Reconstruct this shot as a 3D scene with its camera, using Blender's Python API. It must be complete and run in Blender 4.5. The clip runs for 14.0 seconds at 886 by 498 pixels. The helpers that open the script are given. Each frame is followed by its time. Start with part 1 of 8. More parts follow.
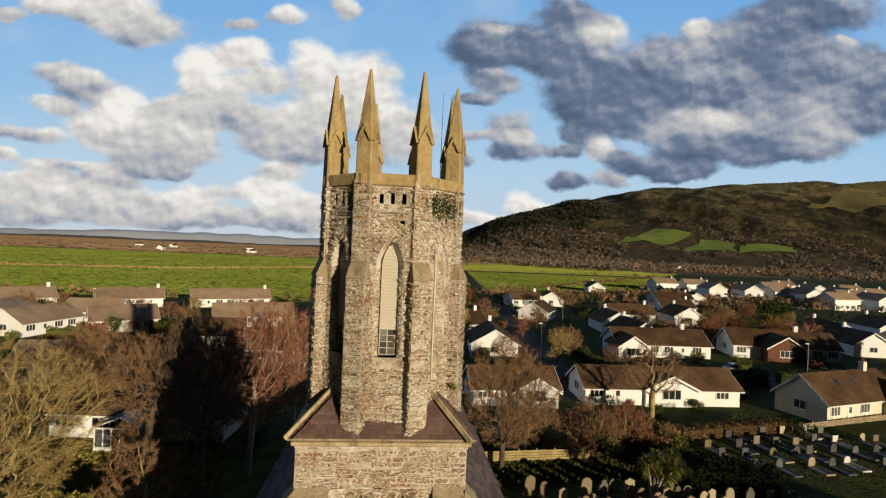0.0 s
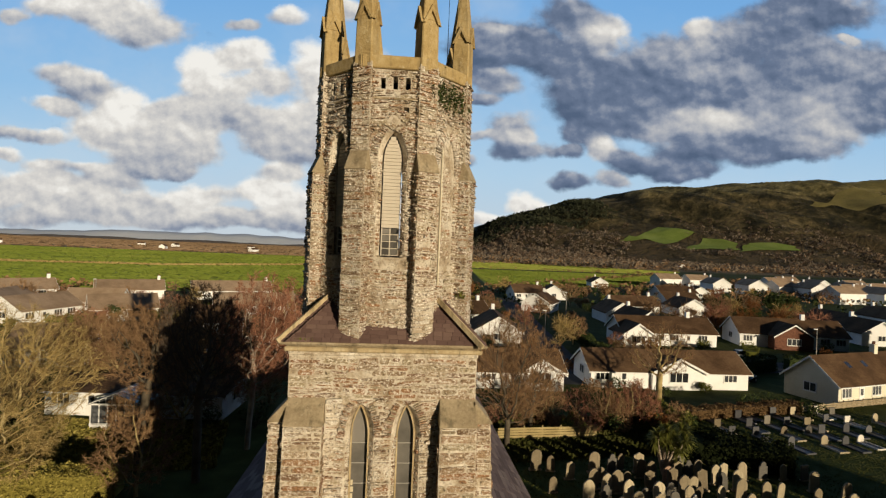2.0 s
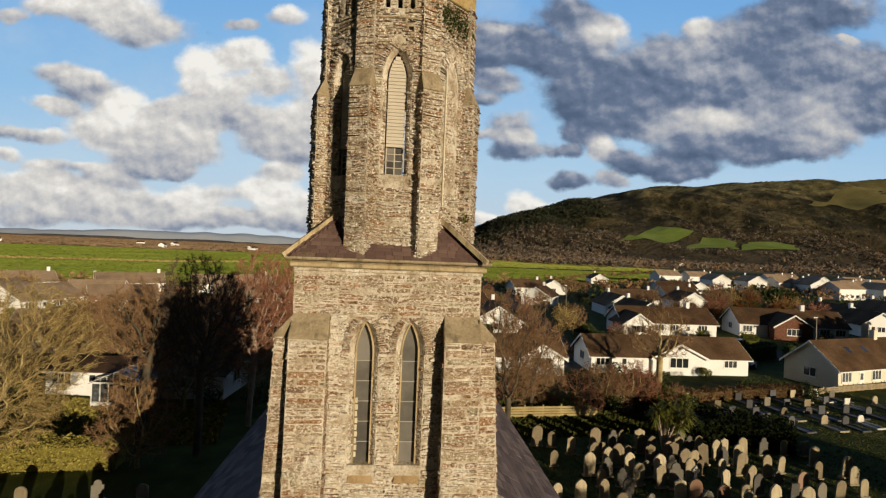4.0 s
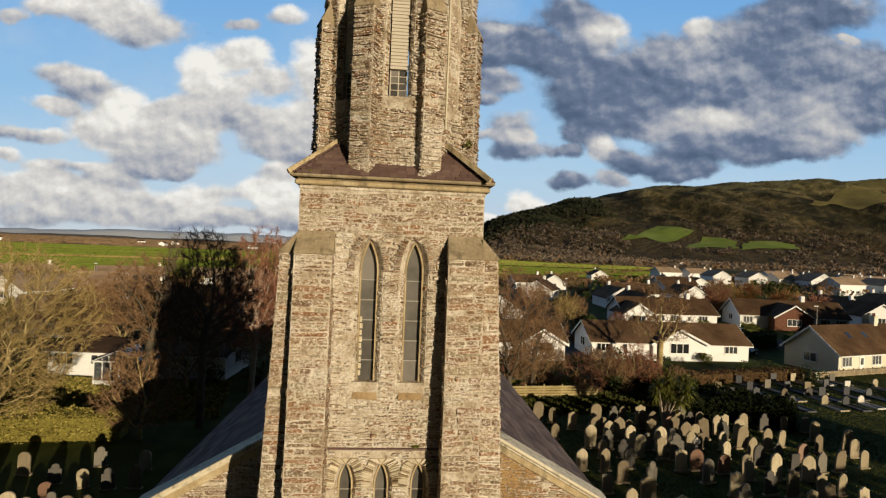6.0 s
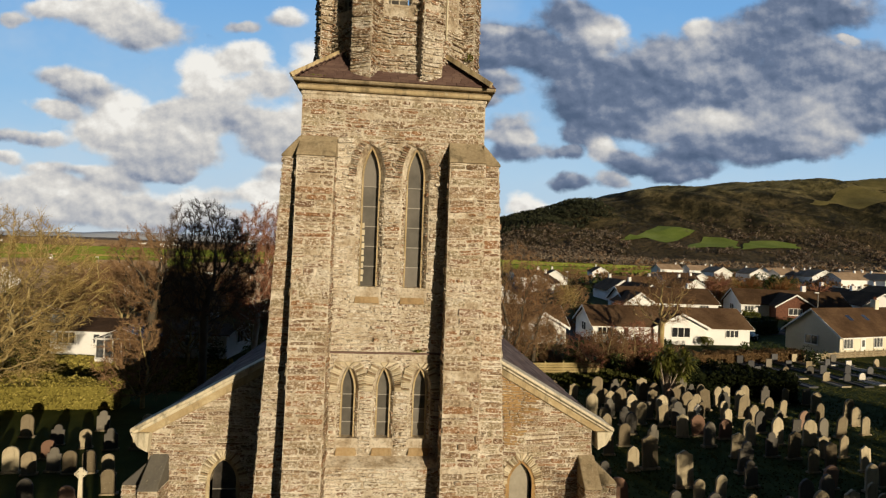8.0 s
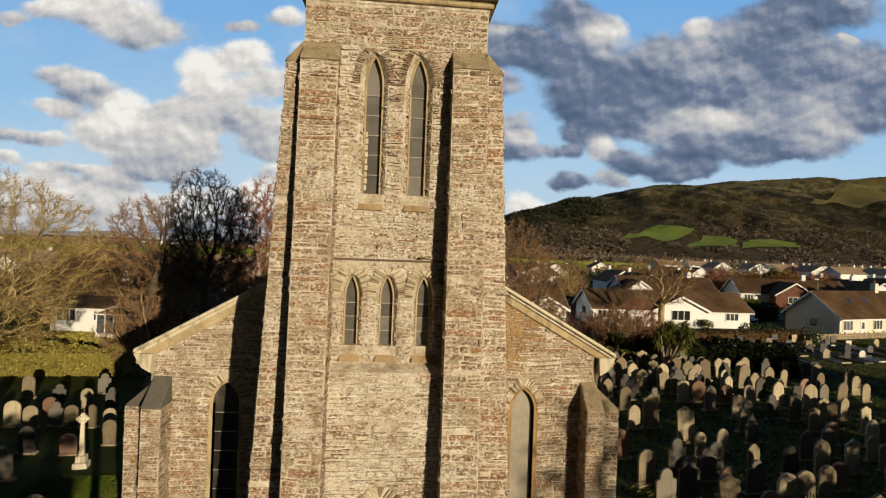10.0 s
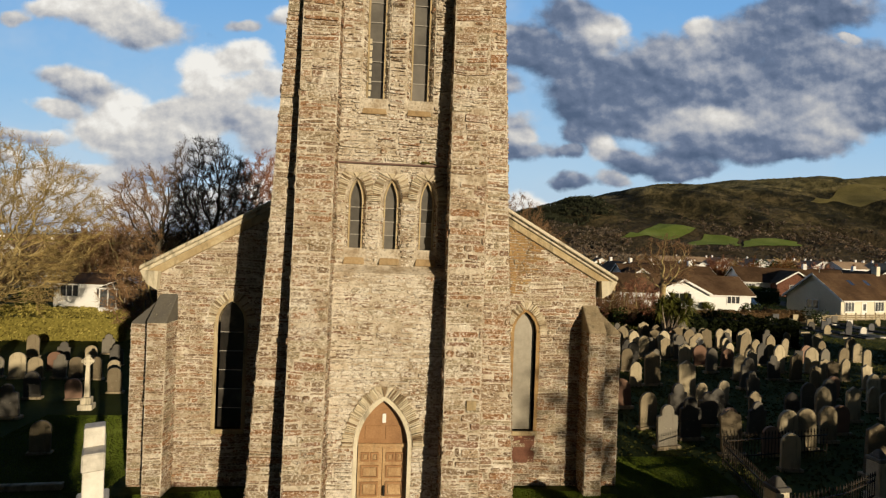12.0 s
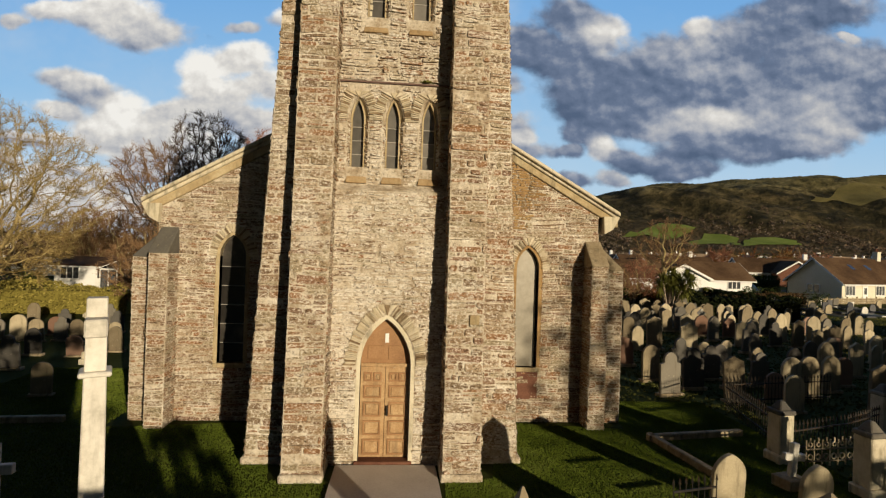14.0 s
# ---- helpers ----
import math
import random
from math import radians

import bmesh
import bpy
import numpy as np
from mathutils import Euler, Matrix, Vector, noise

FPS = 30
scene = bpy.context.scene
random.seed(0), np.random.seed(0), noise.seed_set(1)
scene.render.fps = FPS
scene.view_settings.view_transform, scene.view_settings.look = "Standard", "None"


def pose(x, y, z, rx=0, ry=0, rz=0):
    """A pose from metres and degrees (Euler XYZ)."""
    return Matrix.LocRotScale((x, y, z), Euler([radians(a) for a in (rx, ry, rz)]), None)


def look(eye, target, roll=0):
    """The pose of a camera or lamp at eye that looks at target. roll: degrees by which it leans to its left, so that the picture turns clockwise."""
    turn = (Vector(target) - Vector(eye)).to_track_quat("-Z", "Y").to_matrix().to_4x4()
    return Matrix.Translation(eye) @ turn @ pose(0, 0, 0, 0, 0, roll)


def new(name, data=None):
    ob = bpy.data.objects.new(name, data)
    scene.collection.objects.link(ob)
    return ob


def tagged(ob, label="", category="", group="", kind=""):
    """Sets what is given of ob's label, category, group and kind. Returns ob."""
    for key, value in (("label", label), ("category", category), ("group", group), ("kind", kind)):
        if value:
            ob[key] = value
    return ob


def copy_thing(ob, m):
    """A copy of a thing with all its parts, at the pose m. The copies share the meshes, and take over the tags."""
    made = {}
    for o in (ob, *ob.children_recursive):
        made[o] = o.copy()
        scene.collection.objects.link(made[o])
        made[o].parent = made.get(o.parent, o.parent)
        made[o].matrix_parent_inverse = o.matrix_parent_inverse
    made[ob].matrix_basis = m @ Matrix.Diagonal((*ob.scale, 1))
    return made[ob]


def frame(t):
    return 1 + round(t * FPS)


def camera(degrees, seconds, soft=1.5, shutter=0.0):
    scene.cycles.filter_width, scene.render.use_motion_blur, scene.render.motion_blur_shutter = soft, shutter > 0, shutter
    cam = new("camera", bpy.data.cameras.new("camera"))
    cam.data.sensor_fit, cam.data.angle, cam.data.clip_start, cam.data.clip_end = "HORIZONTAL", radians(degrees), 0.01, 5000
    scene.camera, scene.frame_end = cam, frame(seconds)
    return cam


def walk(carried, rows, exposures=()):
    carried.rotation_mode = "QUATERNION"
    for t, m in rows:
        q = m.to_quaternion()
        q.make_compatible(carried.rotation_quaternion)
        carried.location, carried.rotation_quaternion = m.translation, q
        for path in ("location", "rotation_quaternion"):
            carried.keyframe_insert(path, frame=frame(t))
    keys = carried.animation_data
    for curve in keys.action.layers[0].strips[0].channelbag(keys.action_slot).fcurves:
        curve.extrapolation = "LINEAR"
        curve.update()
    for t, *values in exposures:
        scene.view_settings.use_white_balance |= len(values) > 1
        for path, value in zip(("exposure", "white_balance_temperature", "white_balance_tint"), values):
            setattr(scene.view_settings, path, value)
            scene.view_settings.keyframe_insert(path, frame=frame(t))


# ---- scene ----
import collections

cam = camera(82.1, 14.0, soft=1.25)
PATH = [
    (0, (0.207, -11.809, 18.364), (0.385, -9.817, 18.364), 2.4),
    (0.5, (0.21, -11.685, 17.841), (0.386, -9.693, 17.835), 2.3),
    (1, (0.226, -11.299, 17.242), (0.399, -9.306, 17.238), 2.4),
    (1.5, (0.276, -10.893, 16.616), (0.446, -8.9, 16.621), 2.4),
    (2, (0.267, -10.794, 16.003), (0.438, -8.802, 16.003), 2.3),
    (2.5, (0.251, -10.783, 15.548), (0.424, -8.79, 15.547), 2.3),
    (3, (0.253, -10.806, 15.11), (0.426, -8.813, 15.11), 2.3),
    (5.5, (0.173, -10.858, 12.988), (0.346, -8.866, 12.986), 2.3),
    (6, (0.209, -10.942, 12.531), (0.381, -8.949, 12.53), 2.3),
    (6.5, (0.225, -11.04, 12.026), (0.395, -9.047, 12.027), 2.2),
    (7, (0.236, -11.059, 11.503), (0.406, -9.066, 11.504), 2.1),
    (7.5, (0.249, -11.033, 10.961), (0.419, -9.04, 10.965), 2.1),
    (8, (0.262, -11.04, 10.463), (0.431, -9.048, 10.468), 2.1),
    (10.5, (0.249, -11.062, 7.978), (0.42, -9.07, 7.98), 2.1),
    (11, (0.253, -11.081, 7.472), (0.422, -9.088, 7.473), 2.1),
    (11.5, (0.241, -11.117, 6.938), (0.41, -9.124, 6.937), 2.2),
    (12, (0.259, -11.16, 6.399), (0.426, -9.167, 6.4), 2.1),
    (12.5, (0.259, -11.178, 5.936), (0.425, -9.185, 5.938), 2.1),
    (13, (0.269, -11.165, 5.498), (0.435, -9.172, 5.502), 2.0),
    (13.5, (0.264, -11.145, 5.059), (0.431, -9.152, 5.063), 1.9),
    (14, (0.265, -11.12, 4.626), (0.432, -9.127, 4.63), 1.9),
]
walk(cam, [(t, look(eye, target, roll)) for t, eye, target, roll in PATH])

# ---- light: low winter sun from behind and to the right, broken cloud ----
SUN_EL = radians(8.6)
SUN_AZ = math.atan2(0.54, -1.0)          # from +y towards +x
TO_SUN = Vector((math.sin(SUN_AZ) * math.cos(SUN_EL), math.cos(SUN_AZ) * math.cos(SUN_EL), math.sin(SUN_EL)))
sun_data = bpy.data.lights.new("sun", "SUN")
sun_data.energy, sun_data.angle, sun_data.color = 4.9, radians(0.55), (1.0, 0.83, 0.57)
sun = new("sun", sun_data)
sun.matrix_world = look((0, 0, 60), Vector((0, 0, 60)) - TO_SUN)
scene.view_settings.exposure = 0.0


class Graph:
    """A thin helper to write node trees down."""

    def __init__(self, tree):
        self.tree = tree
        tree.nodes.clear()

    def add(self, kind, *ins, **props):
        node = self.tree.nodes.new(kind)
        if "operation" in props:
            node.operation = props["operation"]
        if "use_clamp" in props:
            node.use_clamp = props["use_clamp"]
        if "data_type" in props:
            node.data_type, node.blend_type = props["data_type"], props["blend_type"]
        if "sky_type" in props:
            node.sky_type = props["sky_type"]
        if "rotation_type" in props:
            node.rotation_type = props["rotation_type"]
        for i, value in enumerate(ins):
            self.put(node.inputs[i], value)
        return node

    def put(self, socket, value):
        if value is None:
            return
        if isinstance(value, bpy.types.NodeSocket):
            self.tree.links.new(value, socket)
        elif isinstance(value, bpy.types.Node):
            self.tree.links.new(value.outputs[0], socket)
        else:
            socket.default_value = value

    def math(self, op, a, b=None, c=None, clamp=False):
        return self.add("ShaderNodeMath", a, b, c, operation=op, use_clamp=clamp).outputs[0]

    def vec(self, op, a, b=None, c=None):
        node = self.add("ShaderNodeVectorMath", a, b, c, operation=op)
        return node.outputs["Value"] if op in ("LENGTH", "DOT_PRODUCT") else node.outputs[0]

    def noise(self, vector, scale, detail=4.0, rough=0.55, distortion=0.0):
        node = self.add("ShaderNodeTexNoise", vector)
        node.inputs["Scale"].default_value = scale
        node.inputs["Detail"].default_value = detail
        node.inputs["Roughness"].default_value = rough
        node.inputs["Distortion"].default_value = distortion
        return node

    def ramp(self, fac, stops, mode="LINEAR"):
        node = self.add("ShaderNodeValToRGB", fac)
        node.color_ramp.interpolation = mode
        els = node.color_ramp.elements
        while len(els) < len(stops):
            els.new(0.5)
        for el, (at, col) in zip(els, stops):
            el.position, el.color = at, (*col, 1.0)
        return node.outputs[0]

    def mix(self, fac, a, b, blend="MIX"):
        node = self.add("ShaderNodeMix", data_type="RGBA", blend_type=blend)
        for socket, value in ((node.inputs[0], fac), (node.inputs[6], a), (node.inputs[7], b)):
            if isinstance(value, tuple) and len(value) == 3:
                value = (*value, 1.0)
            self.put(socket, value)
        return node.outputs[2]

    def range(self, value, a, b, c=0.0, d=1.0, smooth=False):
        node = self.add("ShaderNodeMapRange", value, a, b, c, d)
        node.interpolation_type = "SMOOTHSTEP" if smooth else "LINEAR"
        return node.outputs[0]


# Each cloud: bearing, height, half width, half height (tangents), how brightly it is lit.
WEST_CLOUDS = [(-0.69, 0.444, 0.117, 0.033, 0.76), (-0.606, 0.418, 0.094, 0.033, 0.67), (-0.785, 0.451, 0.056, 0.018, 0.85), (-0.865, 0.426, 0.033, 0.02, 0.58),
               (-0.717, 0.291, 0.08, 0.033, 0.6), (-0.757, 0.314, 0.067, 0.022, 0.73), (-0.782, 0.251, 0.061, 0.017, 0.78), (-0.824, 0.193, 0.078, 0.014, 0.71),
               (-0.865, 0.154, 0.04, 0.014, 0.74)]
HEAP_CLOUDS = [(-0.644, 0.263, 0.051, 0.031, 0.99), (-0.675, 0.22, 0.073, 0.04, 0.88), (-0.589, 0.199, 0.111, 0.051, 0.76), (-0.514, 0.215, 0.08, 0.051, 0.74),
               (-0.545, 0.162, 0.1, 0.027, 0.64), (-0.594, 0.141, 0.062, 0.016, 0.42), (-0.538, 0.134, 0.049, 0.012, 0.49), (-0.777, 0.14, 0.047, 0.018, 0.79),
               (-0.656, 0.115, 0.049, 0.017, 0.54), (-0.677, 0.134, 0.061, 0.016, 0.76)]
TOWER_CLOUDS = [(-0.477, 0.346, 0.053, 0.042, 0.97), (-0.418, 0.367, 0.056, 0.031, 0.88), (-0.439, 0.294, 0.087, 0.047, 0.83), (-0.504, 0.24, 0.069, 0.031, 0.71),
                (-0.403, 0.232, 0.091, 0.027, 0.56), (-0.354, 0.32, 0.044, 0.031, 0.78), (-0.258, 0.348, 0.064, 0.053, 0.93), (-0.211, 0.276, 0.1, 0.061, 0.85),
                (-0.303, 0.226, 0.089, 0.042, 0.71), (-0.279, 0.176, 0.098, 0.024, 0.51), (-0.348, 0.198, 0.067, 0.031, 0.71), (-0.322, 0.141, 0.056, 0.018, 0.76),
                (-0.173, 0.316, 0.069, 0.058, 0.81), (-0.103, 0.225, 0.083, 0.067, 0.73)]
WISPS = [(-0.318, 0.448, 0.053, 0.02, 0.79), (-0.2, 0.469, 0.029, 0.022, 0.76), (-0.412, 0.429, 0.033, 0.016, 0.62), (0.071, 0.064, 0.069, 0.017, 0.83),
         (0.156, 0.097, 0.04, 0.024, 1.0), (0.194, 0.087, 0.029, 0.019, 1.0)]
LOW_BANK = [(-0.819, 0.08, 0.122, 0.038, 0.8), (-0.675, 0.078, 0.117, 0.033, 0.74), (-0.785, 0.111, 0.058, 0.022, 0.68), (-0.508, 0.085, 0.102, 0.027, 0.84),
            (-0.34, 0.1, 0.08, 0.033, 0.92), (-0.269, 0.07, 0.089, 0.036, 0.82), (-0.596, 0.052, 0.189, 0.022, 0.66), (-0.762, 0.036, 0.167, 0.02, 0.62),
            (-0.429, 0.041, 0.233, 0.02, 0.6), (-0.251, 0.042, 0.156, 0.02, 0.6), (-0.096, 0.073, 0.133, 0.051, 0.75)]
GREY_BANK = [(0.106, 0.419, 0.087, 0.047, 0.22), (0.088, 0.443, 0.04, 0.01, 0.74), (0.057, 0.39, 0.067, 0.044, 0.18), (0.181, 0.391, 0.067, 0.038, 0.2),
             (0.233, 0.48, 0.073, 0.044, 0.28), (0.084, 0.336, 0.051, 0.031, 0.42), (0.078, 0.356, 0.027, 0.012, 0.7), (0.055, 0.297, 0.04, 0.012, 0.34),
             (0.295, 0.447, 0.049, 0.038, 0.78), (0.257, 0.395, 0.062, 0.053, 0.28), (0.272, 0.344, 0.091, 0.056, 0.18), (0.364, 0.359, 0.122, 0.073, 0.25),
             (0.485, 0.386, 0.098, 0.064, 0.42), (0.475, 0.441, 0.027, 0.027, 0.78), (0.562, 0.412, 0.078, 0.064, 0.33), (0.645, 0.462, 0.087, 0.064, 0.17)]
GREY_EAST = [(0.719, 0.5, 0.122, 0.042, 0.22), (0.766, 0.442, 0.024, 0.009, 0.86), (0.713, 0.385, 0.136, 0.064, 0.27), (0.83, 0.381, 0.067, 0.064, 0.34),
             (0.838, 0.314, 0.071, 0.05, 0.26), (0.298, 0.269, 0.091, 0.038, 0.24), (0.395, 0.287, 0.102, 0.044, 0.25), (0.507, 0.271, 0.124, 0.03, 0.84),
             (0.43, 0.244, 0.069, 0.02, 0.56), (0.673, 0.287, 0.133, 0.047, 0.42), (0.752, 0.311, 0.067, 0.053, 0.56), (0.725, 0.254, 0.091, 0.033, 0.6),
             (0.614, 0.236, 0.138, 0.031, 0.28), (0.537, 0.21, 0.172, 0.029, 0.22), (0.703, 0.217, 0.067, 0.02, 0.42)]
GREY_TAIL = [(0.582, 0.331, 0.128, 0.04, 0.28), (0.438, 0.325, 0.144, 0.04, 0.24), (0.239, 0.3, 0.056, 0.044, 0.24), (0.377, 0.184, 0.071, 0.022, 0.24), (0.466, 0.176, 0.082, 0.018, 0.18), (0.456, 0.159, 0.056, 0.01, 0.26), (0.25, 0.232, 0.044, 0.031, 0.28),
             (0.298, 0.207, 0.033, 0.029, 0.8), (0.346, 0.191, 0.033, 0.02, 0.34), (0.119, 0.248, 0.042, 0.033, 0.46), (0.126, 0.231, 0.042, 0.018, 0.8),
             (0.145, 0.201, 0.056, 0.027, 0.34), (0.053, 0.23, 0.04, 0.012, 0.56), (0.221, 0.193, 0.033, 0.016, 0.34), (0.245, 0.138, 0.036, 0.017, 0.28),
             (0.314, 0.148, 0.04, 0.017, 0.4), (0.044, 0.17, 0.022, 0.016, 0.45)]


def make_world():
    world = bpy.data.worlds.new("sky")
    scene.world = world
    world.use_nodes = True
    g = Graph(world.node_tree)
    sky = g.add("ShaderNodeTexSky", sky_type="NISHITA")
    sky.sun_disc, sky.sun_elevation, sky.sun_rotation = False, SUN_EL, SUN_AZ
    sky.air_density, sky.dust_density, sky.ozone_density = 1.0, 0.6, 2.0
    base = g.vec("SCALE", sky.outputs[0])
    base.node.inputs["Scale"].default_value = 0.0115
    coord = g.add("ShaderNodeTexCoord").outputs["Generated"]
    turn = g.add("ShaderNodeVectorRotate", coord, rotation_type="Z_AXIS")
    turn.inputs["Angle"].default_value = radians(4.95)
    xyz = g.add("ShaderNodeSeparateXYZ", turn)
    ahead = g.math("MAXIMUM", g.math("ABSOLUTE", xyz.outputs[1]), 0.05)
    u, w = g.math("DIVIDE", xyz.outputs[0], ahead), g.math("DIVIDE", xyz.outputs[2], ahead)
    plane = g.add("ShaderNodeCombineXYZ", u, w, 0.0).outputs[0]
    stretched = g.vec("MULTIPLY", plane, (1.0, 1.2, 1.0))
    warp = g.vec("SUBTRACT", g.noise(stretched, 5.0, 6.0, 0.54).outputs["Color"], (0.5, 0.5, 0.5))
    p = g.vec("MULTIPLY_ADD", warp, (0.13, 0.09, 0.0), plane)
    total = lit = None
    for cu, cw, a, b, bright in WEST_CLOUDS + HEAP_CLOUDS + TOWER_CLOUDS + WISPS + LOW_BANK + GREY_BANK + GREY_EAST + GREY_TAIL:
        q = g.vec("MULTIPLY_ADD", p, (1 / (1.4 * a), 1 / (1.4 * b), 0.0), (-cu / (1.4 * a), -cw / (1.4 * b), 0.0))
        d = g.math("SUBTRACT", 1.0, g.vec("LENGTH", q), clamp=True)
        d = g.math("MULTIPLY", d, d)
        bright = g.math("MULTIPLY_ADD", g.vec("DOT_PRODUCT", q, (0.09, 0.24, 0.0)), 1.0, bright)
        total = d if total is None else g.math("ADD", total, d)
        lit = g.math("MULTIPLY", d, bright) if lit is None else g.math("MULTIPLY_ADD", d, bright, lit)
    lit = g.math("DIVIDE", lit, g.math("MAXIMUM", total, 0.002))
    dens = g.math("SQRT", total)
    n1 = g.noise(stretched, 14.0, 7.0, 0.56).outputs[0]
    n2 = g.noise(g.vec("ADD", stretched, (0.007, 0.015, 0.0)), 12.0, 6.0, 0.52).outputs[0]
    n3 = g.noise(stretched, 12.0, 6.0, 0.52).outputs[0]
    body = g.math("MULTIPLY_ADD", g.math("SUBTRACT", n1, 0.5), 0.9, dens)
    cover = g.range(body, 0.12, 0.54, 0.0, 1.0, True)
    relief = g.math("MULTIPLY", g.math("SUBTRACT", n3, n2), 1.35)
    wide = g.math("MULTIPLY", g.math("SUBTRACT", g.noise(stretched, 3.2, 4.0, 0.5).outputs[0], 0.5), 0.16)
    shade = g.math("ADD", g.math("ADD", lit, relief), wide, clamp=True)
    tint = g.ramp(shade, [(0.0, (0.085, 0.125, 0.205)), (0.24, (0.145, 0.190, 0.285)), (0.44, (0.30, 0.335, 0.41)), (0.64, (0.50, 0.505, 0.52)), (0.82, (0.69, 0.67, 0.635)), (1.0, (0.88, 0.86, 0.81))])
    front = g.range(xyz.outputs[1], 0.0, 0.25, 0.0, 1.0, True)
    cover = g.math("MULTIPLY", cover, front)
    blue = g.mix(0.85, base, g.ramp(g.range(w, 0.0, 1.5), [(0.0, (0.66, 0.74, 0.80)), (0.10, (0.50, 0.72, 0.92)), (0.20, (0.33, 0.60, 0.91)), (0.33, (0.21, 0.48, 0.87)), (1.0, (0.04, 0.12, 0.30))]))
    blue = g.mix(front, base, blue)
    veil = g.range(g.noise(stretched, 2.4, 5.0, 0.6).outputs[0], 0.42, 0.72, 0.0, 0.35, True)
    blue = g.mix(g.math("MULTIPLY", veil, front), blue, (0.60, 0.66, 0.72))
    col = g.mix(cover, blue, tint)
    bg = g.add("ShaderNodeBackground", col, 1.0)
    g.add("ShaderNodeOutputWorld", bg)


make_world()


# ---- materials ----
def material(name, rough=0.85, metal=0.0, spec=0.06):
    m = bpy.data.materials.new(name)
    m.use_nodes = True
    g = Graph(m.node_tree)
    b = g.add("ShaderNodeBsdfPrincipled")
    b.inputs["Roughness"].default_value, b.inputs["Metallic"].default_value = rough, metal
    b.inputs["Specular IOR Level"].default_value = spec
    g.add("ShaderNodeOutputMaterial", b)
    coord = g.add("ShaderNodeTexCoord")
    return m, g, b, coord


def bump(g, b, height, strength=0.4, distance=0.02):
    node = g.add("ShaderNodeBump")
    node.inputs["Strength"].default_value, node.inputs["Distance"].default_value = strength, distance
    g.put(node.inputs["Height"], height)
    g.put(b.inputs["Normal"], node)


def varied(name, stops, scale=1.2, fine=14.0, rough=0.85, relief=0.3, distance=0.02, rand="", spec=0.06, metal=0.0, where="Object", stain=0.0):
    """A surface whose colour runs through stops by two noises (and, for rand, a value per piece or per object)."""
    m, g, b, coord = material(name, rough, metal, spec)
    v = coord.outputs[where]
    if rand == "world":
        v = g.add("ShaderNodeNewGeometry").outputs["Position"]
    big, small = g.noise(v, scale, 3.0).outputs[0], g.noise(v, fine, 5.0, 0.65).outputs[0]
    fac = g.math("MULTIPLY_ADD", g.math("SUBTRACT", small, 0.5), 0.7, big)
    if rand == "island":
        r = g.add("ShaderNodeNewGeometry").outputs["Random Per Island"]
        fac = g.math("MULTIPLY_ADD", g.math("SUBTRACT", fac, 0.5), 0.45, r)
    elif rand == "object":
        r = g.add("ShaderNodeObjectInfo").outputs["Random"]
        fac = g.math("MULTIPLY_ADD", g.math("SUBTRACT", fac, 0.5), 0.45, r)
    else:
        fac = g.range(fac, 0.22, 0.78)
    col = g.ramp(fac, stops)
    if stain:
        streak = g.noise(g.vec("MULTIPLY", v, (5.0, 5.0, 0.9)), 1.0, 5.0, 0.65).outputs[0]
        spots = g.noise(v, 9.0, 4.0, 0.7).outputs[0]
        col = g.mix(g.range(streak, 0.48, 0.70, 0.0, stain, True), col, (0.09, 0.075, 0.05))
        col = g.mix(g.range(spots, 0.60, 0.72, 0.0, stain, True), col, (0.50, 0.46, 0.36))
    g.put(b.inputs["Base Color"], col)
    if relief:
        bump(g, b, small, relief, distance)
    return m


STONE_TONES = [(0.0, (0.19, 0.12, 0.07)), (0.13, (0.34, 0.235, 0.14)), (0.26, (0.25, 0.165, 0.10)), (0.40, (0.41, 0.305, 0.195)), (0.54, (0.28, 0.185, 0.115)),
               (0.66, (0.45, 0.355, 0.24)), (0.78, (0.31, 0.195, 0.115)), (0.90, (0.24, 0.14, 0.09)), (1.0, (0.31, 0.185, 0.12))]


def mortar_tone(g, pos):
    """Old lime pointing: pale where sound, dark where washed out."""
    n = g.noise(pos, 2.2, 7.0, 0.68).outputs[0]
    return g.ramp(n, [(0.26, (0.17, 0.122, 0.078)), (0.40, (0.42, 0.34, 0.245)), (0.52, (0.60, 0.53, 0.43)), (0.70, (0.79, 0.74, 0.66))])


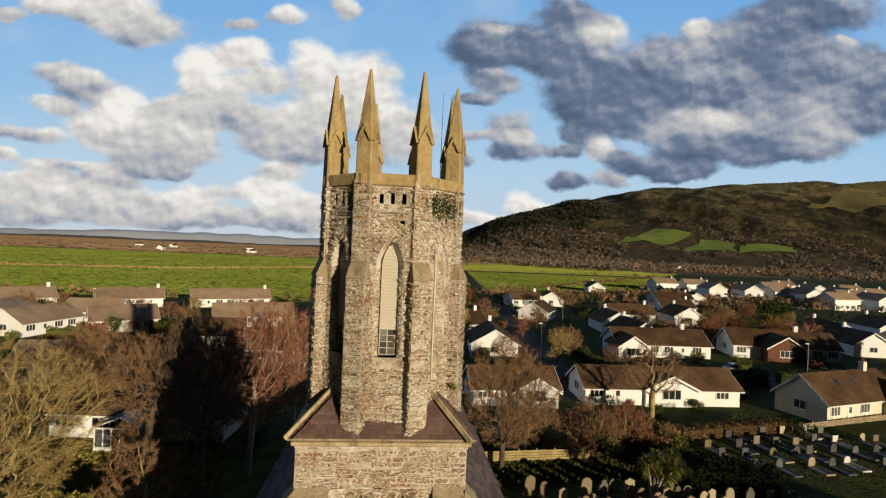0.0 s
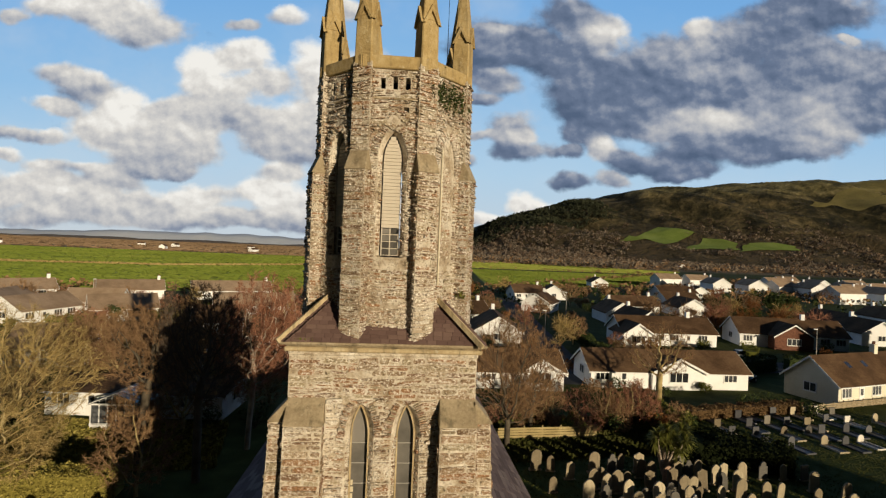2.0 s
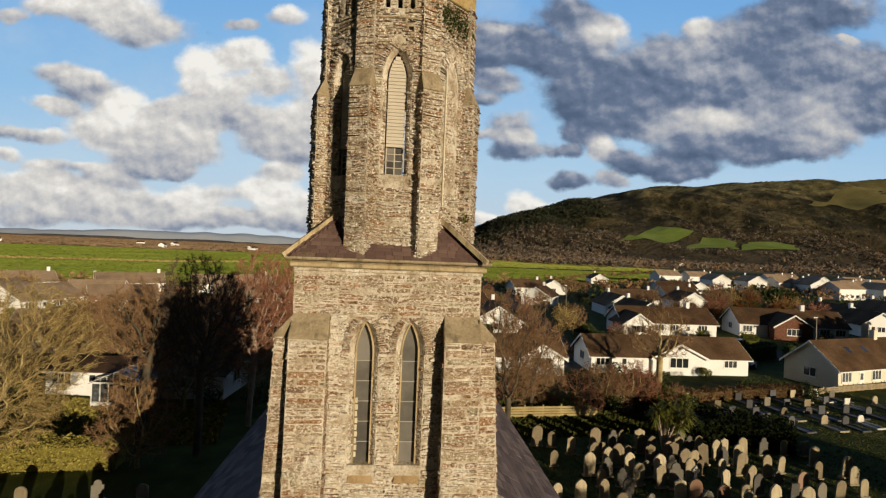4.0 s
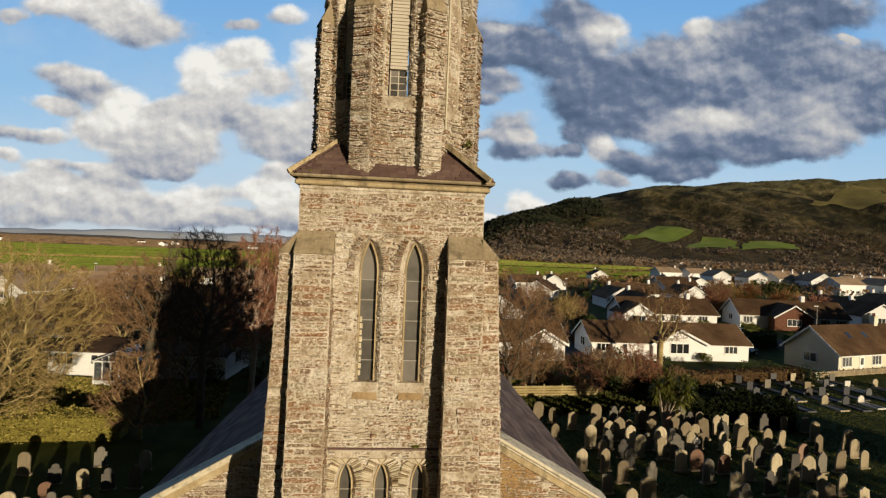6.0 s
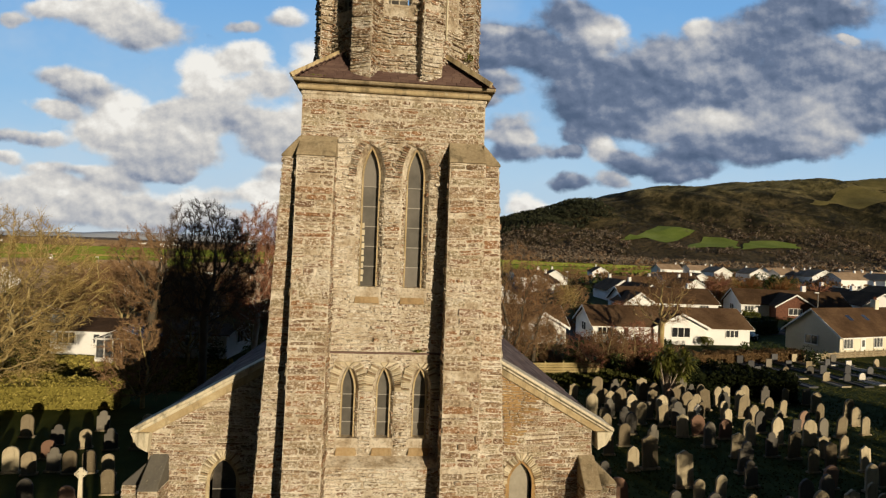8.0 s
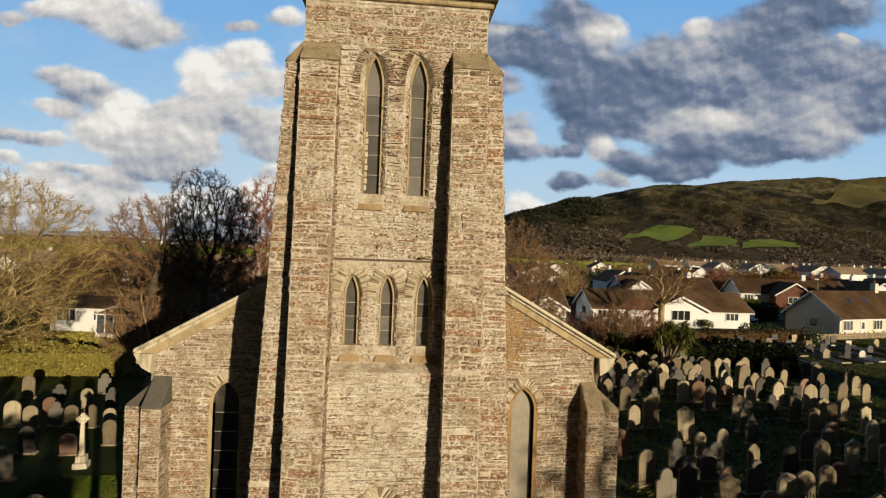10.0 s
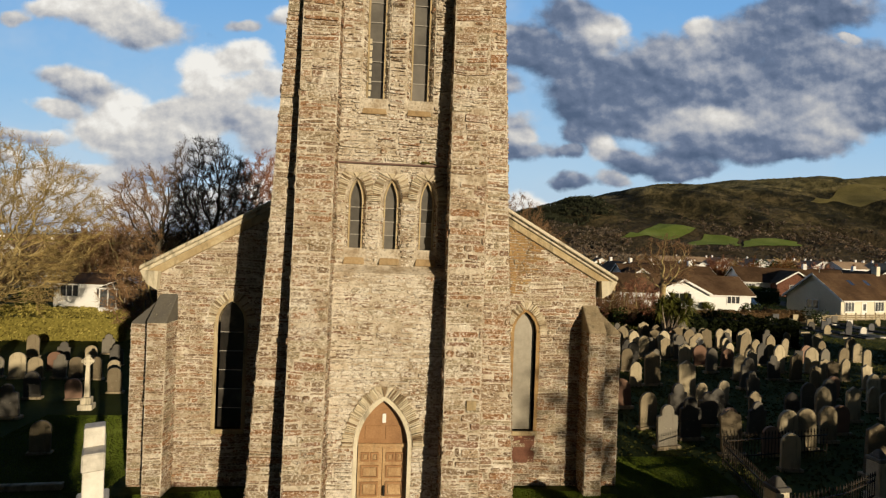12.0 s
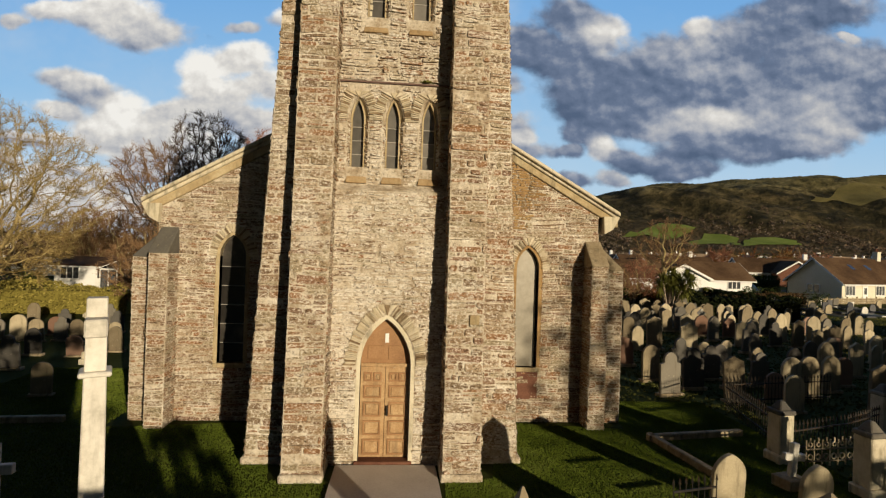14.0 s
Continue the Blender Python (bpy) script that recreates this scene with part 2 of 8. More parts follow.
def stone_material(name, per, lime=0.6, lime_from=0.50, lift=1.0, smear=0.55, sparkle=0.5):
    """Brown sandstone and slate rubble, pointed flush in places and smeared with old lime over broad patches."""
    m, g, b, coord = material(name, 0.92)
    v = g.add("ShaderNodeNewGeometry")
    pos = v.outputs["Position"]
    r = v.outputs["Random Per Island"] if per == "island" else g.add("ShaderNodeObjectInfo").outputs["Random"]
    layered = g.vec("MULTIPLY", pos, (1.0, 1.0, 2.6))
    fine, mid, big = g.noise(layered, 17.0, 6.0, 0.78).outputs[0], g.noise(layered, 4.5, 6.0, 0.68).outputs[0], g.noise(pos, 0.6, 4.0, 0.6).outputs[0]
    fac = g.math("MULTIPLY_ADD", g.math("SUBTRACT", mid, 0.5), 0.6, g.math("MULTIPLY_ADD", r, 0.95, 0.03))
    col = g.ramp(fac, [(at, (tone[0] * lift * 0.97, tone[1] * lift * 0.97, tone[2] * lift)) for at, tone in STONE_TONES])
    depth = g.math("FRACT", g.math("MULTIPLY", r, 7.31))
    col = g.mix(g.range(depth, 0.0, 0.6, 0.65, 0.0), col, (0.15, 0.10, 0.06))
    hue = g.math("FRACT", g.math("MULTIPLY", r, 13.7))
    col = g.mix(g.range(hue, 0.76, 0.82, 0.0, 0.8), col, (0.36, 0.185, 0.09))
    col = g.mix(g.range(hue, 0.16, 0.24, 0.7, 0.0), col, (0.42, 0.36, 0.24))
    col = g.mix(g.range(fine, 0.32, 0.50, 0.5, 0.0), col, (0.085, 0.058, 0.034))
    col = g.mix(g.range(fine, 0.54, 0.68, 0.0, 0.6), col, (0.56, 0.46, 0.32))
    rag = g.noise(layered, 3.4, 8.0, 0.74).outputs[0]
    col = g.mix(g.range(rag, 0.53, 0.58, 0.0, smear, True), col, mortar_tone(g, pos))
    ragged = g.noise(layered, 7.0, 6.0, 0.75).outputs[0]
    patch = g.math("MULTIPLY_ADD", g.math("SUBTRACT", ragged, 0.5), 1.1, big)
    col = g.mix(g.range(patch, lime_from, lime_from + 0.10, 0.0, lime, True), col, (0.74, 0.68, 0.59))
    grain = g.noise(g.vec("MULTIPLY", pos, (1.0, 1.0, 1.4)), 17.0, 6.0, 0.78).outputs[0]
    col = g.mix(g.range(grain, 0.37, 0.46, 0.9, 0.0, True), col, (0.06, 0.042, 0.029))
    col = g.mix(g.range(grain, 0.54, 0.58, 0.0, sparkle, True), col, (0.86, 0.82, 0.75))
    g.put(b.inputs["Base Color"], col)
    bump(g, b, g.math("MULTIPLY_ADD", mid, 0.6, g.math("MULTIPLY_ADD", grain, 0.6, fine)), 0.8, 0.05)
    return m


M_STONE = stone_material("rubble_stone", "island", 0.55, 0.57, 1.15, 0.55, 0.85)
M_STONE_PANEL = stone_material("panel_stone", "island", 0.9, 0.46, 1.12, 0.75, 1.0)
M_STONE_BIG = stone_material("buttress_stone", "island", 0.7, 0.59, 1.24, 0.45, 0.75)
M_STONE_NAVE = stone_material("nave_stone", "island", 0.5, 0.62, 1.15, 0.5, 0.6)
M_STONE_LIMED = stone_material("limewashed_stone", "island", 0.95, 0.46, 1.15, 0.85, 1.0)
M_STONE_FAN = stone_material("arch_stone", "island", 0.6, 0.50, 1.4, 0.5)
M_STONE_TOP = stone_material("belfry_stone", "island", 0.7, 0.54, 1.12, 0.55, 1.0)
M_STONE_ONE = stone_material("limewashed_stone_single", "object", 0.95, 0.46, 1.15, 0.85, 1.0)


def mortar_material(name, lift):
    m, g, b, coord = material(name, 0.95)
    pos = g.add("ShaderNodeNewGeometry").outputs["Position"]
    rough = g.noise(pos, 16.0, 6.0, 0.7).outputs[0]
    col = g.mix(g.range(rough, 0.34, 0.5, 0.6, 0.0), mortar_tone(g, pos), (0.10, 0.07, 0.042))
    col = g.mix(1.0, col, (lift, lift, lift), "MULTIPLY")
    g.put(b.inputs["Base Color"], col)
    bump(g, b, rough, 0.9, 0.05)
    return m


M_ARCH = varied("arch_slivers", [(0.0, (0.22, 0.15, 0.09)), (0.18, (0.34, 0.26, 0.165)), (0.30, (0.52, 0.44, 0.31)), (1.0, (0.68, 0.61, 0.48))], 2.0, 18.0, 0.9, 0.6, 0.03, "island", stain=0.4)
M_MORTAR = mortar_material("lime_mortar", 1.05)
M_MORTAR_OLD = mortar_material("weathered_mortar", 0.9)
M_MORTAR_MID = mortar_material("tower_mortar", 0.98)
M_SHEET = varied("pale_window_sheet", [(0.0, (0.24, 0.215, 0.17)), (0.5, (0.31, 0.28, 0.225)), (1.0, (0.38, 0.345, 0.285))], 1.2, 8.0, 0.35, 0.05, 0.01, spec=0.5)
M_RENDER = varied("tan_render_patch", [(0.0, (0.27, 0.165, 0.075)), (0.5, (0.36, 0.23, 0.105)), (1.0, (0.44, 0.31, 0.155))], 1.5, 18.0, 0.95, 0.8, 0.04, stain=0.5)
M_DRESSED = varied("dressed_sandstone", [(0.0, (0.33, 0.25, 0.14)), (0.5, (0.43, 0.34, 0.205)), (1.0, (0.54, 0.46, 0.31))], 1.5, 18.0, 0.88, 0.6, 0.02, stain=0.65)
M_SILL = varied("tan_sill_stone", [(0.0, (0.26, 0.175, 0.09)), (0.5, (0.36, 0.255, 0.14)), (1.0, (0.46, 0.35, 0.21))], 1.5, 18.0, 0.9, 0.5, 0.02, stain=0.4)
M_OCHRE = varied("lichened_sandstone", [(0.0, (0.27, 0.19, 0.085)), (0.45, (0.37, 0.275, 0.13)), (1.0, (0.48, 0.385, 0.22))], 1.3, 14.0, 0.9, 0.8, 0.03, stain=0.5)
M_WEATHER = varied("weathering_slab", [(0.0, (0.23, 0.18, 0.115)), (0.5, (0.31, 0.25, 0.165)), (1.0, (0.41, 0.34, 0.235))], 2.0, 16.0, 0.9, 0.6, 0.02, stain=0.65)
M_COPING = varied("cream_coping", [(0.0, (0.50, 0.44, 0.32)), (0.5, (0.62, 0.56, 0.43)), (1.0, (0.70, 0.65, 0.52))], 1.5, 14.0, 0.9, 0.6, 0.02, stain=0.65)
M_SLATE = varied("purple_slate", [(0.0, (0.105, 0.066, 0.058)), (0.5, (0.13, 0.083, 0.073)), (1.0, (0.165, 0.11, 0.093))], 1.2, 20.0, 0.65, 0.3, 0.01, "island")
M_SLATE_ROOF = varied("grey_slate", [(0.0, (0.095, 0.072, 0.068)), (0.5, (0.14, 0.105, 0.10)), (1.0, (0.19, 0.15, 0.135))], 1.0, 20.0, 0.85, 0.3, 0.01, "island")
# Near-black colour that paints in the gloom of the tower's hollow insides.
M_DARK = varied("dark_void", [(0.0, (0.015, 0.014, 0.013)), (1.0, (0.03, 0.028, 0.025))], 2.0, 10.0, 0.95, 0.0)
M_LEAD = varied("lead_bar", [(0.0, (0.26, 0.25, 0.23)), (1.0, (0.38, 0.36, 0.33))], 2.0, 10.0, 0.6, 0.1, 0.004)
M_OAK = varied("varnished_oak", [(0.0, (0.27, 0.155, 0.075)), (0.5, (0.41, 0.26, 0.13)), (1.0, (0.55, 0.39, 0.22))], 2.5, 26.0, 0.6, 0.3, 0.006, spec=0.3, stain=0.4)
M_OAK_DARK = varied("dark_oak", [(0.0, (0.21, 0.105, 0.045)), (0.5, (0.30, 0.16, 0.07)), (1.0, (0.39, 0.22, 0.105))], 2.0, 30.0, 0.5, 0.2, 0.004, spec=0.45)
M_LOUVRE = varied("louvre_board", [(0.0, (0.40, 0.355, 0.29)), (0.5, (0.54, 0.49, 0.415)), (1.0, (0.66, 0.615, 0.54))], 2.0, 20.0, 0.85, 0.2, 0.006, "island")
M_WHITE = varied("white_render", [(0.0, (0.72, 0.72, 0.71)), (0.5, (0.80, 0.80, 0.80)), (1.0, (0.85, 0.85, 0.86))], 0.4, 6.0, 0.9, 0.15, 0.01, "world")
M_CREAM = varied("cream_render", [(0.0, (0.60, 0.56, 0.44)), (0.5, (0.69, 0.65, 0.53)), (1.0, (0.75, 0.72, 0.60))], 0.4, 6.0, 0.9, 0.15, 0.01, "world")
M_SAGE = varied("grey_green_render", [(0.0, (0.40, 0.42, 0.37)), (1.0, (0.50, 0.52, 0.46))], 0.4, 6.0, 0.9, 0.15, 0.01, "world")
M_BRICK = varied("red_brick_wall", [(0.0, (0.10, 0.046, 0.032)), (0.5, (0.15, 0.07, 0.048)), (1.0, (0.21, 0.105, 0.07))], 3.0, 30.0, 0.9, 0.3, 0.01)
M_UPVC = varied("white_plastic_frame", [(0.0, (0.74, 0.74, 0.73)), (1.0, (0.82, 0.82, 0.81))], 1.0, 6.0, 0.4, 0.0)
M_ASPHALT = varied("asphalt", [(0.0, (0.035, 0.035, 0.036)), (0.5, (0.05, 0.05, 0.05)), (1.0, (0.07, 0.068, 0.065))], 0.6, 40.0, 0.9, 0.3, 0.01)
M_PATH = varied("pinkish_concrete_path", [(0.0, (0.46, 0.40, 0.37)), (0.5, (0.56, 0.50, 0.46)), (1.0, (0.64, 0.58, 0.54))], 0.8, 30.0, 0.9, 0.25, 0.008)
M_IRON = varied("black_iron", [(0.0, (0.02, 0.02, 0.02)), (0.6, (0.04, 0.035, 0.03)), (1.0, (0.10, 0.055, 0.03))], 4.0, 30.0, 0.55, 0.2, 0.004, metal=0.3)
M_BARK = varied("lichened_bark", [(0.0, (0.17, 0.125, 0.06)), (0.5, (0.34, 0.265, 0.125)), (1.0, (0.54, 0.44, 0.23))], 1.0, 12.0, 0.95, 0.4, 0.02)
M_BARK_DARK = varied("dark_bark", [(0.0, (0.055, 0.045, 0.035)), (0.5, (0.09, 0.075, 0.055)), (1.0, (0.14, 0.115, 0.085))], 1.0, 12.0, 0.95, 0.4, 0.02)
M_BIRCH = varied("pale_bark", [(0.0, (0.22, 0.17, 0.13)), (0.5, (0.36, 0.29, 0.23)), (1.0, (0.50, 0.42, 0.34))], 1.0, 12.0, 0.95, 0.4, 0.02)
M_TWIG = varied("olive_twigs", [(0.0, (0.16, 0.11, 0.042)), (0.5, (0.31, 0.225, 0.09)), (1.0, (0.50, 0.385, 0.17))], 0.6, 4.0, 0.95, 0.0, rand="island")
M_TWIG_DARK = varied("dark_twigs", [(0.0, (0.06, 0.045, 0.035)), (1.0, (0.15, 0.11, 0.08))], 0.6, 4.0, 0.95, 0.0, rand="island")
M_TWIG_RED = varied("russet_twigs", [(0.0, (0.16, 0.072, 0.046)), (0.5, (0.27, 0.125, 0.078)), (1.0, (0.40, 0.20, 0.125))], 0.6, 4.0, 0.95, 0.0, rand="island")
M_TWIG_BROWN = varied("brown_twigs", [(0.0, (0.15, 0.09, 0.048)), (0.5, (0.23, 0.14, 0.075)), (1.0, (0.32, 0.20, 0.11))], 0.6, 4.0, 0.95, 0.0, rand="island")
M_LEAF = varied("evergreen_leaves", [(0.0, (0.02, 0.03, 0.010)), (0.5, (0.04, 0.056, 0.017)), (1.0, (0.075, 0.095, 0.03))], 0.6, 4.0, 0.7, 0.0, rand="island")
# Dark yew green taken almost to black, so shade is part of the colour.
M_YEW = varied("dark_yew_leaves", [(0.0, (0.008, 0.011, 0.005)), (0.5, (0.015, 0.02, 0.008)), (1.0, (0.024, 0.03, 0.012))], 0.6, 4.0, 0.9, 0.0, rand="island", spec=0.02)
M_LEAF_LIME = varied("yellow_green_leaves", [(0.0, (0.07, 0.078, 0.015)), (0.5, (0.125, 0.13, 0.028)), (1.0, (0.20, 0.19, 0.05))], 0.6, 4.0, 0.7, 0.0, rand="island")
M_LEAF_RUST = varied("rust_leaves", [(0.0, (0.13, 0.055, 0.02)), (0.5, (0.20, 0.085, 0.03)), (1.0, (0.28, 0.13, 0.05))], 0.6, 4.0, 0.8, 0.0, rand="island")
M_BEECH = varied("brown_beech_leaves", [(0.0, (0.07, 0.042, 0.02)), (0.5, (0.13, 0.08, 0.038)), (1.0, (0.21, 0.14, 0.07))], 0.6, 4.0, 0.8, 0.0, rand="island")
M_BANK = varied("golden_rough_grass", [(0.0, (0.11, 0.09, 0.022)), (0.5, (0.22, 0.19, 0.045)), (1.0, (0.36, 0.30, 0.085))], 0.6, 4.0, 0.9, 0.0, rand="island")
M_LICHEN_STONE = varied("lichened_headstone", [(0.0, (0.15, 0.12, 0.08)), (0.5, (0.29, 0.24, 0.16)), (1.0, (0.50, 0.43, 0.30))], 2.5, 18.0, 0.9, 0.5, 0.02, "object", stain=0.5)
M_SLATE_STONE = varied("slate_headstone", [(0.0, (0.07, 0.066, 0.062)), (0.5, (0.12, 0.112, 0.10)), (1.0, (0.21, 0.19, 0.155))], 2.5, 18.0, 0.8, 0.4, 0.02, "object", stain=0.4)
M_RED_STONE = varied("red_headstone", [(0.0, (0.17, 0.10, 0.07)), (0.5, (0.24, 0.15, 0.11)), (1.0, (0.31, 0.21, 0.155))], 2.5, 18.0, 0.85, 0.25, 0.01, "object")
M_MARBLE = varied("weathered_marble", [(0.0, (0.46, 0.435, 0.38)), (0.5, (0.64, 0.61, 0.55)), (1.0, (0.76, 0.73, 0.67))], 1.2, 10.0, 0.7, 0.25, 0.008, stain=0.22)
M_GRANITE = varied("dark_granite", [(0.0, (0.05, 0.05, 0.055)), (1.0, (0.13, 0.13, 0.135))], 2.0, 60.0, 0.35, 0.0, rand="object")
M_FENCE = varied("fence_board", [(0.0, (0.26, 0.20, 0.09)), (1.0, (0.42, 0.34, 0.17))], 1.0, 12.0, 0.9, 0.2, 0.01)


def roof_material(name, stops):
    m, g, b, coord = material(name, 0.85)
    v = g.add("ShaderNodeNewGeometry").outputs["Position"]
    big, small = g.noise(v, 0.35, 4.0, 0.6).outputs[0], g.noise(v, 5.0, 5.0, 0.7).outputs[0]
    fac = g.range(g.math("MULTIPLY_ADD", g.math("SUBTRACT", small, 0.5), 0.6, big), 0.25, 0.75)
    rnd = g.add("ShaderNodeObjectInfo").outputs["Random"]
    fac = g.math("MULTIPLY_ADD", g.math("SUBTRACT", rnd, 0.5), 0.5, fac)
    z = g.add("ShaderNodeSeparateXYZ", v).outputs[2]
    course = g.math("FRACT", g.math("MULTIPLY", z, 6.5))
    g.put(b.inputs["Base Color"], g.ramp(fac, stops))
    bump(g, b, g.math("MULTIPLY_ADD", small, 0.4, course), 0.7, 0.05)
    return m


M_TILE = roof_material("brown_concrete_tiles", [(0.0, (0.046, 0.028, 0.017)), (0.5, (0.085, 0.051, 0.029)), (1.0, (0.14, 0.088, 0.052))])
M_TILE_TAN = roof_material("tan_concrete_tiles", [(0.0, (0.20, 0.14, 0.092)), (0.5, (0.28, 0.20, 0.135)), (1.0, (0.35, 0.26, 0.18))])


def glass_material(name, tones, rough):
    """Old grimy glass: each pane has its own tone."""
    m, g, b, coord = material(name, rough, 0.0, 0.5)
    n = g.noise(coord.outputs["Object"], 3.0, 4.0, 0.6).outputs[0]
    rnd = g.add("ShaderNodeObjectInfo").outputs["Random"]
    fac = g.math("MULTIPLY_ADD", g.math("SUBTRACT", n, 0.5), 0.9, rnd)
    g.put(b.inputs["Base Color"], g.ramp(fac, tones))
    b.inputs["Transmission Weight"].default_value = 0.25
    b.inputs["IOR"].default_value = 1.5
    bump(g, b, n, 0.4, 0.02)
    return m


M_GLASS = glass_material("old_leaded_glass", [(0.0, (0.07, 0.065, 0.06)), (0.5, (0.16, 0.15, 0.135)), (1.0, (0.27, 0.25, 0.225))], 0.22)
M_GLASS_DARK = glass_material("dark_leaded_glass", [(0.0, (0.012, 0.011, 0.010)), (0.6, (0.05, 0.045, 0.04)), (1.0, (0.14, 0.125, 0.11))], 0.2)
M_PANE = glass_material("window_pane", [(0.0, (0.02, 0.022, 0.026)), (0.7, (0.07, 0.075, 0.085)), (1.0, (0.20, 0.21, 0.22))], 0.05)


# ---- shaping helpers ----
def mesh_of(verts, faces, name="mesh"):
    me = bpy.data.meshes.new(name)
    me.from_pydata([tuple(v) for v in verts], [], faces)
    me.update()
    return me


def put(name, me, mats, parent=None, label="", smooth=False):
    ob = new(name, me)
    for m in (mats if isinstance(mats, (list, tuple)) else (mats,)):
        if m.name not in me.materials:
            me.materials.append(m)
    if parent is not None:
        ob.parent = parent
    if label:
        ob["label"] = label
    if smooth:
        me.polygons.foreach_set("use_smooth", [True] * len(me.polygons))
    return ob


def part(name, bm, mat, parent, label="", smooth=False):
    me = bpy.data.meshes.new(name)
    bm.to_mesh(me)
    bm.free()
    return put(name, me, mat, parent, label, smooth)


def thing(name, label, category, at=(0, 0, 0), turn=0.0, group="", kind=""):
    ob = new(name)
    ob.matrix_basis = pose(*at, 0, 0, turn)
    return tagged(ob, label, category, group, kind)


def hexa(bm, low, high):
    """A solid between two quads of four corners each (both counter-clockwise from above)."""
    a, b = [bm.verts.new(p) for p in low], [bm.verts.new(p) for p in high]
    bm.faces.new(a[::-1])
    bm.faces.new(b)
    for i in range(4):
        bm.faces.new((a[i], a[(i + 1) % 4], b[(i + 1) % 4], b[i]))


def box(bm, x0, x1, y0, y1, z0, z1, m=None):
    low = [Vector(p) for p in ((x0, y0, z0), (x1, y0, z0), (x1, y1, z0), (x0, y1, z0))]
    high = [Vector((p.x, p.y, z1)) for p in low]
    if m is not None:
        low, high = [m @ p for p in low], [m @ p for p in high]
    hexa(bm, low, high)


def soften(bm, width=0.015, segments=1):
    bmesh.ops.bevel(bm, geom=list(bm.edges), offset=width, segments=segments, affect="EDGES", clamp_overlap=True)


def box_part(name, dims, mat, parent, label="", bevel=0.0, m=None):
    bm = bmesh.new()
    box(bm, *dims, m)
    if bevel:
        soften(bm, bevel)
    return part(name, bm, mat, parent, label)


def pointed(cx, z0, spring, half, rise, n=9, grow=0.0):
    """Outline (x, z) of a pointed-arched opening, counter-clockwise from the lower left."""
    r = (half * half + rise * rise) / (2 * half)
    end = math.asin(min(1.0, rise / r))
    left, c = [], cx - half + r
    for i in range(n + 1):
        a = math.pi - end * i / n
        left.append((c + (r + grow) * math.cos(a), spring + (r + grow) * math.sin(a)))
    left[-1] = (cx, left[-1][1] + grow * 0.2)
    right = [(2 * cx - x, z) for x, z in left[:-1]]
    return [(cx - half - grow, z0), (cx + half + grow, z0)] + right + left[::-1]


def slab(bm, outline, holes, depth, m):
    """A plate with holes: outline and holes in (a, b), thickness along the third axis of m."""
    edges = []
    for loop in [outline] + holes:
        vs = [bm.verts.new(m @ Vector((a, b, 0))) for a, b in loop]
        edges += [bm.edges.new((vs[i], vs[(i + 1) % len(vs)])) for i in range(len(vs))]
    filled = bmesh.ops.triangle_fill(bm, edges=edges, use_beauty=True)
    faces = [f for f in filled["geom"] if isinstance(f, bmesh.types.BMFace)]
    out = bmesh.ops.extrude_face_region(bm, geom=faces)
    move = m.to_3x3() @ Vector((0, 0, depth))
    bmesh.ops.translate(bm, vec=move, verts=[v for v in out["geom"] if isinstance(v, bmesh.types.BMVert)])
    bmesh.ops.recalc_face_normals(bm, faces=list(bm.faces))


def upright(x, y, z, turn=0.0):
    """Axes for slab(): a to the right, b up, thickness away from whoever faces it from the south."""
    return pose(x, y, z, 0, 0, turn) @ Matrix(((1, 0, 0, 0), (0, 0, 1, 0), (0, 1, 0, 0), (0, 0, 0, 1)))


